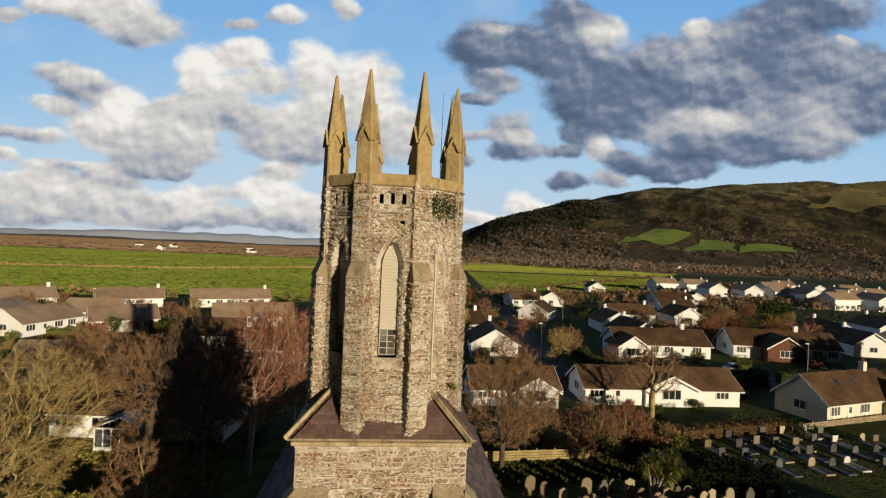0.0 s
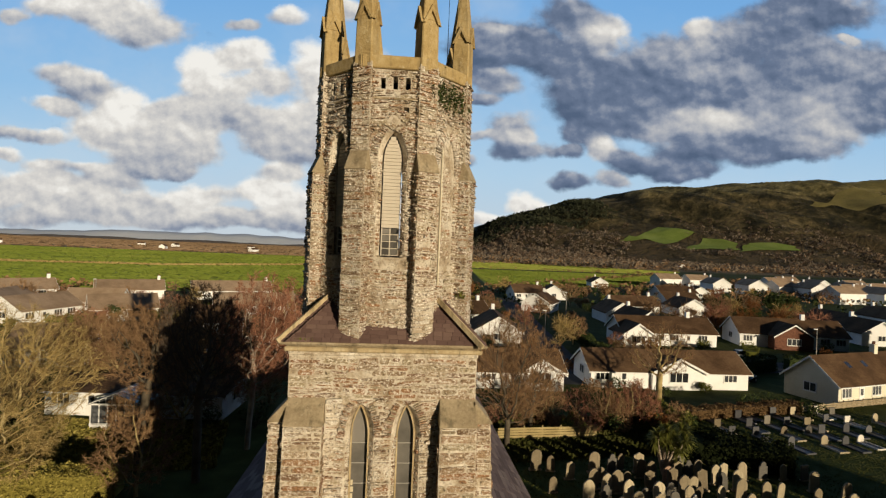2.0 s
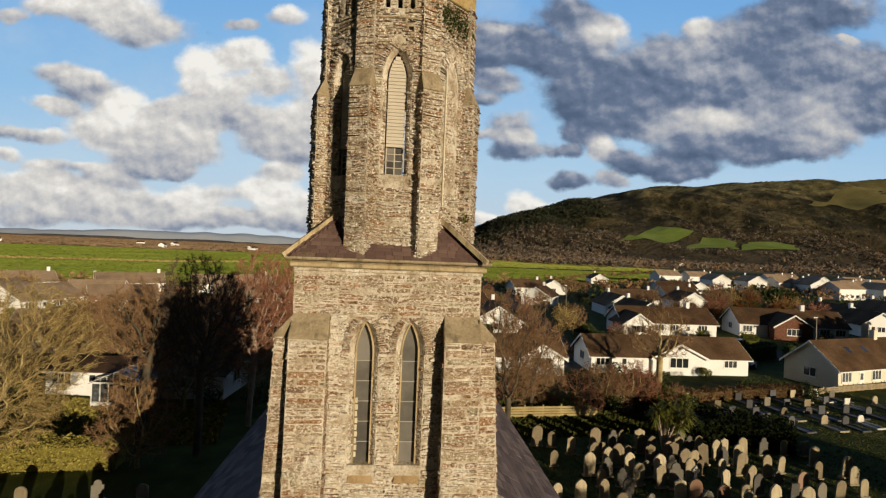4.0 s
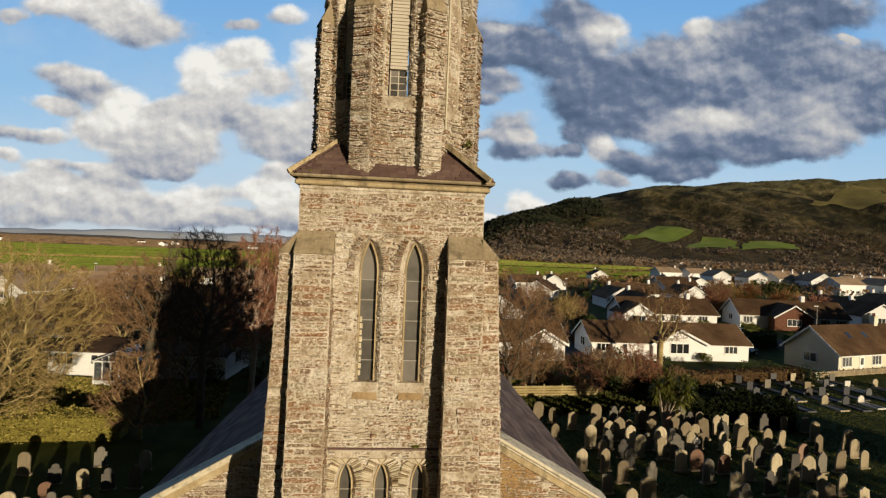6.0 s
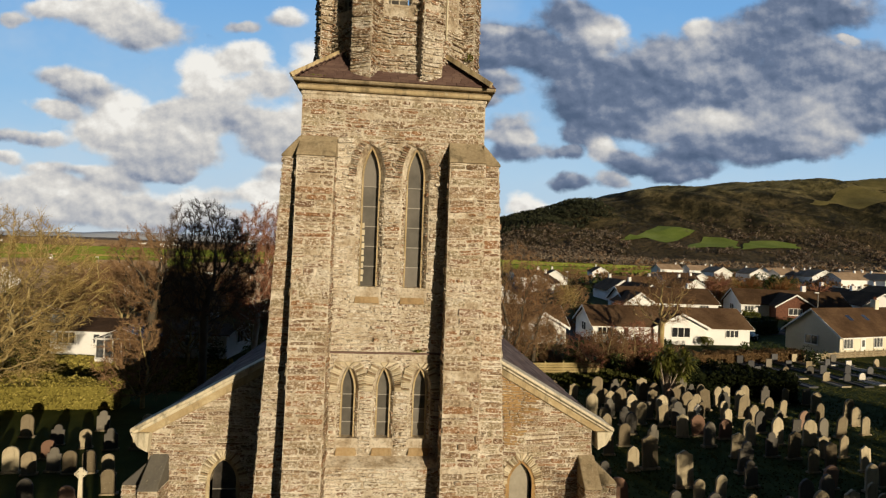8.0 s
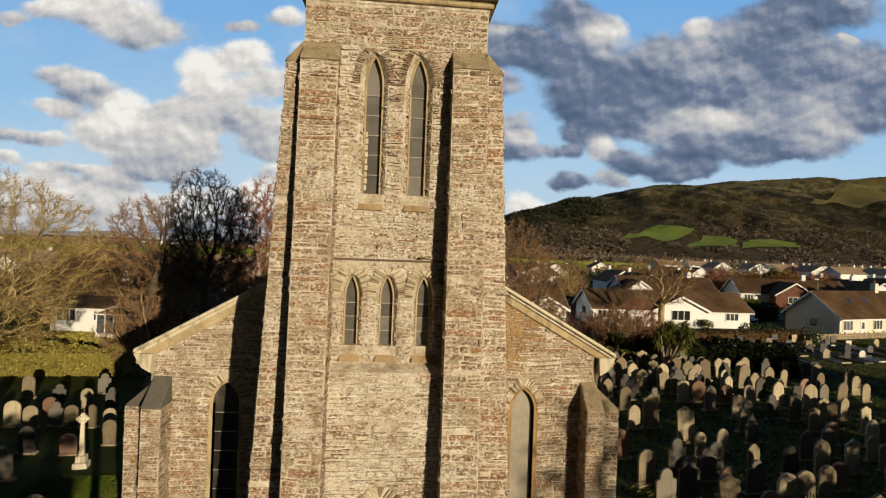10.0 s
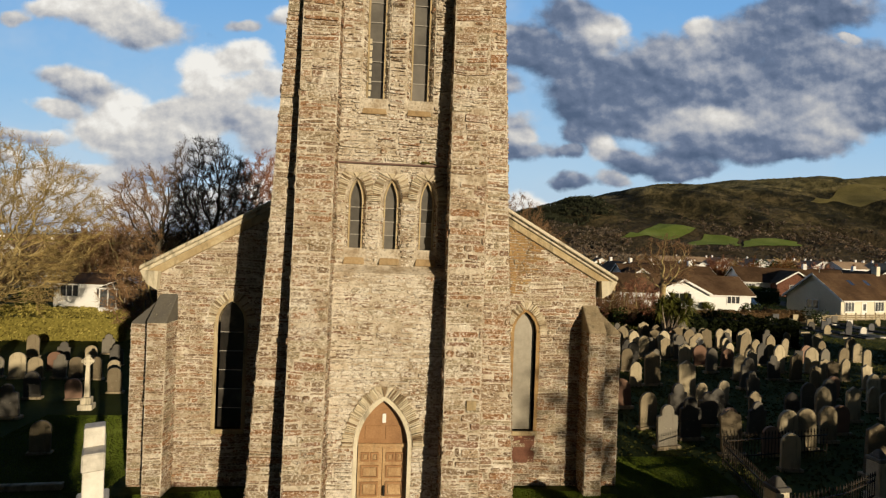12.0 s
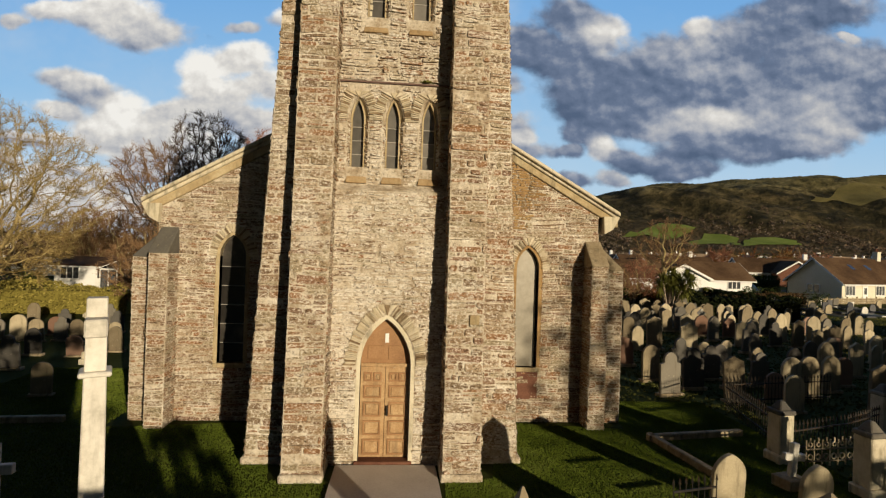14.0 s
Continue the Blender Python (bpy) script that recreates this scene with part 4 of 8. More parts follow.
# Octagonal belfry.
AP = 1.70
belfry_stone = Masonry(37)
bell_win = (0.0, 15.78, 17.86, 0.19, 0.56)
for k in range(8):
    rot = Matrix.Translation((CX, cy, 0)) @ pose(0, 0, 0, 0, 0, 45 * k)     # face k, its middle at y = -AP
    hw = AP * math.tan(math.pi / 8)
    blind = k in (1, 3, 5, 7)
    slots = [[(sx - 0.05, 19.36), (sx + 0.05, 19.36), (sx + 0.05, 19.62), (sx - 0.05, 19.62)] for sx in (-0.26, 0.0, 0.27)] if k in (0, 7, 5, 3) else []
    extra = [[(0.20, 18.88), (0.31, 18.88), (0.31, 18.99), (0.20, 18.99)]] if k in (0, 7) else []
    lancet = [] if k == 1 else [pointed(*bell_win, 9, 0.12)]
    bm = bmesh.new()
    slab(bm, [(-hw, 14.0), (hw, 14.0), (hw, 19.8), (-hw, 19.8)], slots + extra + lancet, 0.42, rot @ upright(0, -AP, 0))
    part("belfry_wall", bm, M_MORTAR_OLD, church, "rubble wall of the octagonal belfry")
    P = lambda x, z: rot @ Vector((x, -AP - 0.002, z))
    sq = [lambda b, h=h, z=14.1: ((h[0][0] - 0.02 + hw, h[1][0] + 0.02 + hw) if h[0][1] - 0.02 < b + z < h[2][1] + 0.02 else None) for h in slots + extra]
    arch = [arch_hole(-hw, 14.1, 0.0, 15.5, bell_win[2], bell_win[3], bell_win[4], 0.26, 0.06 if k == 1 else 0.125)]
    belfry_stone.lay(P(-hw, 14.1), P(hw, 14.1), P(hw, 19.75), P(-hw, 19.75), arch + sq, (0.032, 0.085), (0.1, 0.36), 0.009, (0.004, 0.05))
    voussoirs(belfry_stone, 0.0, -AP - 0.003, bell_win[2], bell_win[3], bell_win[4], 0.07 if k == 1 else 0.125, 0.30, 14, rot)
    c, z0, s, h, r = bell_win
    if k == 1:
        surround("window_surround", c, -AP - 0.006, z0, s, h, r, 0.055, 0.28, rot=rot, sill=False, mat=M_MORTAR_OLD, jamb=0.03)
        box_part("lightning_conductor", (-h - 0.02, -h + 0.015, -AP - 0.05, -AP - 0.02, 15.2, 18.2), M_COPING, church, "pale strip running down beside a blocked lancet", 0.006, rot)
        belfry_stone.lay(P(-h, z0), P(h, z0), P(h, s), P(-h, s), (), (0.05, 0.1), (0.1, 0.3), 0.012, (0.004, 0.012))
        bm = bmesh.new()
        slab(bm, pointed(c, z0, s, h, r), [], 0.05, rot @ upright(0, -AP - 0.001, 0))
        part("blocking", bm, M_MORTAR_OLD, church, "blocked lancet")
    else:
        splayed_reveal(belfry_stone, c, -AP, z0, s, h, r, 0.12, 0.14, rot)
        louvre = new("louvre_window")
        louvre.parent = church
        louvre["label"] = "pale louvre boards over a small paned window"
        z = 16.46
        while z < 18.34:
            half = h if z < s else max(0.03, math.sqrt(max(0.0, ((h * h + r * r) / (2 * h)) ** 2 - (z - s) ** 2)) - ((h * h + r * r) / (2 * h) - h))
            bm = bmesh.new()
            box(bm, -half, half, -0.008, 0.008, -0.05, 0.05, rot @ pose(0, -AP + 0.155, z, -17, 0, 0))
            part("slat", bm, M_LOUVRE, louvre)
            z += 0.075
        # Dark sheet behind the louvres, in place of an unlit bell chamber.
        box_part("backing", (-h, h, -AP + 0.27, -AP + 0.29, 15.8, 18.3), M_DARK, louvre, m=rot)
        for gx in (-0.09, 0.09):
            for gz in range(4):
                box_part("pane", (gx - 0.08, gx + 0.08, -AP + 0.215, -AP + 0.225, 15.84 + gz * 0.15, 15.975 + gz * 0.15), M_GLASS, louvre, m=rot)
        for gx in (-0.18, 0.0, 0.18):
            box_part("glazing_bar", (gx - 0.012, gx + 0.012, -AP + 0.195, -AP + 0.215, 15.8, 16.45), M_LOUVRE, louvre, m=rot)
        for gz in range(5):
            box_part("glazing_bar", (-0.19, 0.19, -AP + 0.197, -AP + 0.213, 15.82 + gz * 0.15 - 0.008, 15.82 + gz * 0.15 + 0.008), M_LOUVRE, louvre, m=rot)
        box_part("window_sill", (-0.22, 0.22, -AP - 0.005, -AP + 0.25, 15.72, 15.78), M_MORTAR_OLD, church, "pale stone sill", 0.015, rot)
    box_part("string_course", (-hw + 0.2, hw - 0.2, -AP - 0.035, -AP + 0.05, 19.13, 19.18), M_WEATHER, church, "thin weathered string course", 0.01, rot)
    box_part("parapet_coping", (-hw - 0.02, hw + 0.02, -AP - 0.06, -AP + 0.30, 19.78, 20.06), M_OCHRE, church, "plain ochre sandstone parapet band", 0.02, rot)

    # Corner pier with its weathering and pinnacle.
    pr = Matrix.Translation((CX, cy, 0)) @ pose(0, 0, 0, 0, 0, 45 * k + 22.5)
    bm = bmesh.new()
    w0, w1 = 0.235, 0.215
    box(bm, -w0, w0, -2.02, -1.45, 13.95, 17.62, pr)
    pier = part("pier", bm, M_MORTAR_OLD, church, "rubble corner pier")
    Q = lambda x, y, z: pr @ Vector((x, y, z))
    f = 0.002
    for a, b in (((-w0, -2.02 - f), (w0, -2.02 - f)), ((-w0 - f, -1.6), (-w0 - f, -2.02)), ((w0 + f, -2.02), (w0 + f, -1.6))):
        belfry_stone.lay(Q(*a, 14.0), Q(*b, 14.0), Q(*b, 17.6), Q(*a, 17.6), (), (0.04, 0.11), (0.14, 0.4), 0.009, (0.004, 0.045))
    bm = bmesh.new()
    box(bm, -w1, w1, -1.86, -1.45, 17.6, 19.9, pr)
    part("pier", bm, M_MORTAR_OLD, church)
    for a, b in (((-w1, -1.86 - f), (w1, -1.86 - f)), ((-w1 - f, -1.6), (-w1 - f, -1.86)), ((w1 + f, -1.86), (w1 + f, -1.6))):
        belfry_stone.lay(Q(*a, 18.0), Q(*b, 18.0), Q(*b, 19.86), Q(*a, 19.86), (), (0.04, 0.11), (0.14, 0.4), 0.009, (0.004, 0.045))
    bm = bmesh.new()
    hexa(bm, [Q(-w0 - 0.015, -2.05, 17.6), Q(w0 + 0.015, -2.05, 17.6), Q(w0 + 0.015, -1.7, 17.6), Q(-w0 - 0.015, -1.7, 17.6)],
         [Q(-w0, -2.04, 17.64), Q(w0, -2.04, 17.64), Q(w1, -1.84, 18.06), Q(-w1, -1.84, 18.06)])
    soften(bm, 0.012)
    part("weathering", bm, M_WEATHER, church, "smooth sloping weathering stone")

    pin = new("pinnacle")
    pin.parent = church
    pin["label"] = "tall tapering ochre sandstone pinnacle with gablets"
    base = pr @ pose(0, -1.66, 0)
    bm = bmesh.new()
    s0 = 0.205
    hexa(bm, [base @ Vector(p) for p in ((-s0, -s0, 19.85), (s0, -s0, 19.85), (s0, s0, 19.85), (-s0, s0, 19.85))],
         [base @ Vector(p) for p in ((-s0 * 0.93, -s0 * 0.93, 20.9), (s0 * 0.93, -s0 * 0.93, 20.9), (s0 * 0.93, s0 * 0.93, 20.9), (-s0 * 0.93, s0 * 0.93, 20.9))])
    soften(bm, 0.025)
    part("shaft", bm, M_OCHRE, pin)
    bm = bmesh.new()
    s1, s2 = s0 * 0.95, 0.028
    tip = 22.55 + (0.0, -0.06, 0.03, -0.10, 0.02, -0.04, 0.05, -0.02)[k]
    hexa(bm, [base @ Vector(p) for p in ((-s1, -s1, 20.88), (s1, -s1, 20.88), (s1, s1, 20.88), (-s1, s1, 20.88))],
         [base @ Vector(p) for p in ((-s2, -s2, tip), (s2, -s2, tip), (s2, s2, tip), (-s2, s2, tip))])
    soften(bm, 0.018)
    part("spirelet", bm, M_OCHRE, pin)
    for side in range(4):
        gm = base @ pose(0, 0, 0, 0, 0, 90 * side)
        bm = bmesh.new()
        slab(bm, [(-s0 * 0.98, 20.80), (-s0 * 0.72, 20.80), (0, 21.08), (s0 * 0.72, 20.80), (s0 * 0.98, 20.80), (0, 21.22)], [], 0.09, gm @ upright(0, -s0 - 0.035, 0))
        part("gablet", bm, M_OCHRE, pin)
belfry_stone.build("belfry_stonework", M_STONE_TOP, church, "brown rubble stonework of the belfry")
# Dark block added inside so the parapet slots read as unlit holes.
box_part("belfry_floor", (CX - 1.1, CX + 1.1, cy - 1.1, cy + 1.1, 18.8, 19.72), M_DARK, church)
bm = bmesh.new()
bmesh.ops.create_cone(bm, segments=6, radius1=0.012, radius2=0.004, depth=2.6, matrix=pose(CX + 1.2, cy - 0.2, 21.2))
part("lightning_rod", bm, M_IRON, church, "thin dark lightning rod")

# Nave: gable walls either side of the tower, side walls, roof.
NY, NXL, NXR, SLOPE = 2.55, -5.95, 5.72, 0.566
EAVE = {-1: 6.36, 1: 6.18}
rake = lambda x: 5.42 + (6.15 - abs(x - CX)) * SLOPE
WIN_L, WIN_R = (-4.07, 1.5, 4.28, 0.33, 0.56), (3.76, 1.5, 4.20, 0.31, 0.56)
nave_stone = Masonry(53)
nave_fans = Masonry(57)
for x0, x1, win in ((NXL, CX - HW + 0.05, WIN_L), (CX + HW - 0.05, NXR, WIN_R)):
    bm = bmesh.new()
    slab(bm, [(x0, -0.3), (x1, -0.3), (x1, rake(x1)), (x0, rake(x0))], [pointed(*win)], 0.55, upright(0, NY, 0))
    part("nave_wall", bm, M_MORTAR, church, "rubble gable wall of the nave")
    hole = arch_hole(x0, 0.0, win[0], win[1] - 0.12, win[2], win[3], win[4], 0.07)
    cut = (lambda b, x0=x0: (-1, (b - rake(x0)) / SLOPE) if b > rake(x0) else None) if x0 < 0 else (lambda b, x0=x0, x1=x1: ((x1 - x0) - (b - rake(x1)) / SLOPE, 9) if b > rake(x1) else None)
    top = max(rake(x0), rake(x1))
    nave_stone.lay((x0, NY - 0.002, 0.0), (x1, NY - 0.002, 0.0), (x1, NY - 0.002, top), (x0, NY - 0.002, top),
                   [hole, cut, arch_hole(x0, 0.0, win[0], win[2] - 0.02, win[2], win[3], win[4], 0.30)], (0.055, 0.13), (0.12, 0.5))
    voussoirs(nave_fans, win[0], NY - 0.003, win[2], win[3], win[4], 0.07, 0.30, 14)
    surround("window_surround", win[0], NY - 0.006, win[1], win[2], win[3], win[4], 0.11, 0.28, mat=M_RENDER if x0 > 0 else M_DRESSED, sill=False)
    lead = leaded_window("window", win[0], NY + 0.2, win[1], win[2], win[3], win[4], 5, glass=M_GLASS_DARK)
    if x0 > 0:
        bm = bmesh.new()
        slab(bm, pointed(win[0], win[1], win[2], win[3] - 0.03, win[4] - 0.03, 7), [], 0.01, upright(0, NY + 0.15, 0))
        part("glazing_sheet", bm, M_SHEET, lead, "pale translucent protective sheet")
        box_part("apron", (win[0] - 0.40, win[0] + 0.36, NY - 0.022, NY + 0.02, 0.62, win[1] - 0.125), M_BRICK, church, "patch of red brick under the window", 0.02)
        patch_bricks = Masonry(71)
        below = lambda b: (CX + 6.10 - (5.25 + b - 5.42) / SLOPE - 2.05, 9.0)
        ragged = lambda b: (1.45 + 0.22 * math.sin(b * 21.0) + 0.5 * b, 9.0)
        patch_bricks.lay((2.05, NY - 0.03, 5.25), (4.3, NY - 0.03, 5.25), (4.3, NY - 0.03, 7.3), (2.05, NY - 0.03, 7.3), [below, ragged], (0.07, 0.078), (0.2, 0.24), 0.006, (0.004, 0.012))
        patch_bricks.build("brick_patch", M_RENDER, church, "ochre brick patch under the coping")
    box_part("window_sill", (win[0] - 0.42, win[0] + 0.42, NY - 0.06, NY + 0.2, win[1] - 0.12, win[1]), M_DRESSED, church, "stone sill", 0.02)
    # raked coping, in two mouldings
    sgn = -1 if x0 < 0 else 1
    xe, xi = CX + sgn * EAVE[sgn], CX + sgn * HW
    for lo, hi, y0, y1, mat in ((-0.02, 0.22, NY - 0.08, NY + 0.55, M_DRESSED), (0.20, 0.30, NY - 0.15, NY + 0.57, M_COPING), (0.30, 0.40, NY - 0.25, NY + 0.6, M_COPING)):
        bm = bmesh.new()
        a = [(xe, y0, rake(xe) + lo), (xi, y0, rake(xi) + lo), (xi, y1, rake(xi) + lo), (xe, y1, rake(xe) + lo)]
        b = [(x, y, z + hi - lo) for x, y, z in a]
        if sgn > 0:
            a, b = [a[1], a[0], a[3], a[2]], [b[1], b[0], b[3], b[2]]
        hexa(bm, a, b)
        soften(bm, 0.02)
        part("raked_coping", bm, mat, church, "cream moulded raked coping")
    bm = bmesh.new()
    slab(bm, [(xe, rake(xe) + 0.28), (xe - sgn * 0.45, rake(xe) + 0.28), (xe - sgn * 0.42, rake(xe) - 0.20), (xe - sgn * 0.18, rake(xe) - 0.06)][::sgn], [], 0.7, upright(0, NY - 0.2, 0))
    part("kneeler", bm, M_COPING, church, "cream stone kneeler")
# corner buttresses of the nave
for sgn in (-1, 1):
    xc = CX + sgn * (5.98 if sgn < 0 else 5.78)
    for low, high, top, faces in (
        ((min(xc - sgn * 0.05, xc - sgn * 0.50), max(xc - sgn * 0.05, xc - sgn * 0.50), NY - 0.62, NY), None, (4.32, 5.0), "front"),
        ((min(xc - sgn * 0.1, xc + sgn * 0.62), max(xc - sgn * 0.1, xc + sgn * 0.62), NY - 0.02, NY + 0.6), None, (4.2, 4.9), "side"),
    ):
        a0, a1, y0, y1 = low
        bm = bmesh.new()
        box(bm, a0, a1, y0, y1, -0.3, top[0])
        part("buttress", bm, M_MORTAR, church, "rubble corner buttress")
        nave_stone.lay((a0, y0 - 0.002, 0), (a1, y0 - 0.002, 0), (a1, y0 - 0.002, top[0]), (a0, y0 - 0.002, top[0]), (), (0.07, 0.16), (0.18, 0.5))
        nave_stone.lay((a0 - 0.002, y1, 0), (a0 - 0.002, y0, 0), (a0 - 0.002, y0, top[0]), (a0 - 0.002, y1, top[0]), (), (0.07, 0.16), (0.18, 0.5))
        nave_stone.lay((a1 + 0.002, y0, 0), (a1 + 0.002, y1, 0), (a1 + 0.002, y1, top[0]), (a1 + 0.002, y0, top[0]), (), (0.07, 0.16), (0.18, 0.5))
        bm = bmesh.new()
        if faces == "front":
            hexa(bm, [(a0 - 0.02, y0 - 0.03, top[0]), (a1 + 0.02, y0 - 0.03, top[0]), (a1 + 0.02, y1, top[0]), (a0 - 0.02, y1, top[0])],
                 [(a0, y0 - 0.02, top[0] + 0.04), (a1, y0 - 0.02, top[0] + 0.04), (a1, y1, top[1]), (a0, y1, top[1])])
        else:
            o, i = (a0, a1) if sgn < 0 else (a1, a0)
            zo, zi = top[0] + 0.04, top[1]
            zs = {o: zo, i: zi}
            hexa(bm, [(a0, y0 - 0.02, top[0]), (a1, y0 - 0.02, top[0]), (a1, y1, top[0]), (a0, y1, top[0])],
                 [(a0, y0 - 0.02, zs[a0]), (a1, y0 - 0.02, zs[a1]), (a1, y1, zs[a1]), (a0, y1, zs[a0])])
        soften(bm, 0.015)
        part("weathering", bm, M_SLATE_STONE if sgn < 0 else M_WEATHER, church, "sloping weathering stone")
LEN = 24.0
for sgn in (-1, 1):
    xw = CX + sgn * (5.93 if sgn < 0 else 5.68)
    box_part("nave_wall", (min(xw, xw - sgn * 0.5), max(xw, xw - sgn * 0.5), NY + 0.55, LEN, -0.3, 5.3), M_MORTAR, church)
    a, b = ((xw, LEN, 0), (xw, NY + 0.6, 0)) if sgn < 0 else ((xw, NY + 0.6, 0), (xw, LEN, 0))
    nave_stone.lay((a[0] + sgn * 0.002, a[1], 0), (b[0] + sgn * 0.002, b[1], 0), (b[0] + sgn * 0.002, b[1], 5.2), (a[0] + sgn * 0.002, a[1], 5.2), (), (0.13, 0.24), (0.4, 0.9))
bm = bmesh.new()
slab(bm, [(NXL, -0.3), (NXR, -0.3), (NXR, rake(NXR)), (CX, rake(CX)), (NXL, rake(NXL))], [], 0.5, upright(0, LEN, 0))
part("nave_wall", bm, M_MORTAR, church)
nave_slates = Masonry(61)
for sgn in (-1, 1):
    xe = CX + sgn * (EAVE[sgn] - 0.05)
    bm = bmesh.new()
    a = [(xe, NY + 0.3, rake(xe) + 0.12), (CX, NY + 0.3, rake(CX) + 0.12), (CX, LEN + 0.7, rake(CX) + 0.12), (xe, LEN + 0.7, rake(xe) + 0.12)]
    b = [(x, y, z + 0.16) for x, y, z in a]
    if sgn > 0:
        a, b = [a[1], a[0], a[3], a[2]], [b[1], b[0], b[3], b[2]]
    hexa(bm, a, b)
    roof = part("nave_roof", bm, M_SLATE_ROOF, church, "slate nave roof")
    top = [Vector(p) + Vector((0, 0, 0.003)) for p in b]
    q = (top[3], top[0], top[1], top[2]) if sgn < 0 else (top[1], top[2], top[3], top[0])
    slate_rows(nave_slates, *q, 0.24, 0.34)
nave_slates.build("slating", M_SLATE_ROOF, church, "overlapping slates of the nave roof")
box_part("roof_ridge", (CX - 0.12, CX + 0.12, 4.1, LEN + 0.7, rake(CX) + 0.24, rake(CX) + 0.36), M_WEATHER, church, "ridge tiles", 0.03)
nave_fans.build("arch_stonework", M_ARCH, church, "pale radiating arch stones set on edge")
nave_stone.build("nave_stonework", M_STONE_NAVE, church, "brown rubble stonework of the nave")
buttress_stone.build("buttress_stonework", M_STONE_BIG, church, "large coursed stones of the buttresses")
crown_band.build("band_stonework", M_STONE, church, "large reddish stones under the cornice")
limed.build("panel_stonework", M_STONE_LIMED, church, "limewashed thin rubble of the lower tower")
fans.build("arch_stonework", M_ARCH, church, "pale radiating arch stones set on edge")
tan_fans.build("arch_stonework", M_STONE_FAN, church, "tan radiating arch stones set on edge")
rubble.build("tower_stonework", M_STONE_PANEL, church, "thin coursed brown rubble of the tower")

# Church door, recessed, with two leaves, transom and tympanum.
door = new("church_door")
door.parent = church
door["label"] = "closed double oak door with panels under a pointed tympanum"
dy = -0.03
dx0, dx1 = d[0] - d[3], d[0] + d[3]
for lx0, lx1 in ((dx0, d[0] - 0.004), (d[0] + 0.004, dx1)):
    leaf = box_part("door_leaf", (lx0, lx1, dy, dy + 0.06, 0.10, 2.06), M_OAK, door, "varnished oak leaf", 0.006)
    for z0, z1, half in ((0.16, 0.50, 0), (0.58, 0.90, 0), (0.98, 1.30, 0), (1.38, 1.66, 0), (1.74, 1.94, -1), (1.74, 1.94, 1)):
        mid = (lx0 + lx1) / 2
        c0, c1 = (mid + 0.015 if half > 0 else lx0 + 0.075), (mid - 0.015 if half < 0 else lx1 - 0.075)
        bm = bmesh.new()
        slab(bm, [(c0, z0), (c1, z0), (c1, z1), (c0, z1)], [[(c0 + 0.035, z0 + 0.035), (c1 - 0.035, z0 + 0.035), (c1 - 0.035, z1 - 0.035), (c0 + 0.035, z1 - 0.035)]], 0.027, upright(0, dy - 0.025, 0))
        part("panel_moulding", bm, M_OAK_DARK, leaf, "darker raised moulding")
        box_part("panel", (c0 + 0.05, c1 - 0.05, dy - 0.022, dy + 0.002, z0 + 0.05, z1 - 0.05), M_OAK, leaf, "", 0.012)
box_part("transom", (dx0, dx1, dy - 0.05, dy + 0.06, 2.06, 2.14), M_OAK, door, "oak transom rail", 0.012)
bm = bmesh.new()
slab(bm, pointed(d[0], 2.13, 2.135, d[3], d[4] - 0.015), [], 0.05, upright(0, dy, 0))
tymp = part("tympanum", bm, M_OAK_DARK, door, "dark oak tympanum")
for c0, c1 in ((dx0 + 0.14, d[0] - 0.05), (d[0] + 0.05, dx1 - 0.14)):
    box_part("panel", (c0, c1, dy - 0.014, dy + 0.002, 2.22, 2.52), M_OAK_DARK, tymp, "", 0.01)
box_part("notice", (d[0] - 0.03, d[0] + 0.05, dy - 0.014, dy - 0.002, 2.58, 2.78), M_UPVC, door, "small white paper notice", 0.003)
box_part("door_handle", (d[0] + 0.03, d[0] + 0.07, dy - 0.05, dy + 0.0, 1.0, 1.22), M_IRON, door, "black iron handle", 0.01)
box_part("threshold", (dx0 - 0.08, dx1 + 0.08, -0.30, 0.12, -0.1, 0.10), M_BRICK, church, "worn red threshold step", 0.02)
box_part("plaque", (1.72, 1.92, -0.885 + 0.02, -0.83, 3.12, 3.32), M_DRESSED, church, "small pale stone plaque", 0.01)

# Single stones round the door, on shared meshes.
unit = []
for k in range(10):
    one = Masonry(100 + k)
    one.stone([Vector((-0.5, 0, -0.5)), Vector((0.5, 0, -0.5)), Vector((0.5, 0, 0.5)), Vector((-0.5, 0, 0.5))], 1.0, Vector((0, -1, 0)), 0.03)
    me = mesh_of(one.v, one.f, "stone")
    me.materials.append(M_STONE_ONE)
    unit.append(me)
for k, (quad, depth, nrm) in enumerate(singles):
    mid = sum(quad, Vector()) / 4
    ob = new("stone", unit[k % 10])
    ob.parent = lower_stage
    ob.matrix_basis = Matrix.LocRotScale(mid, None, ((quad[1] - quad[0]).length, depth, (quad[3] - quad[0]).length))

# ---- ground, fields, hill ----
def fractal(x, y, scale, octaves=5):
    return noise.fractal(Vector((x / scale, y / scale, 3.7)), 1.0, 2.0, octaves)


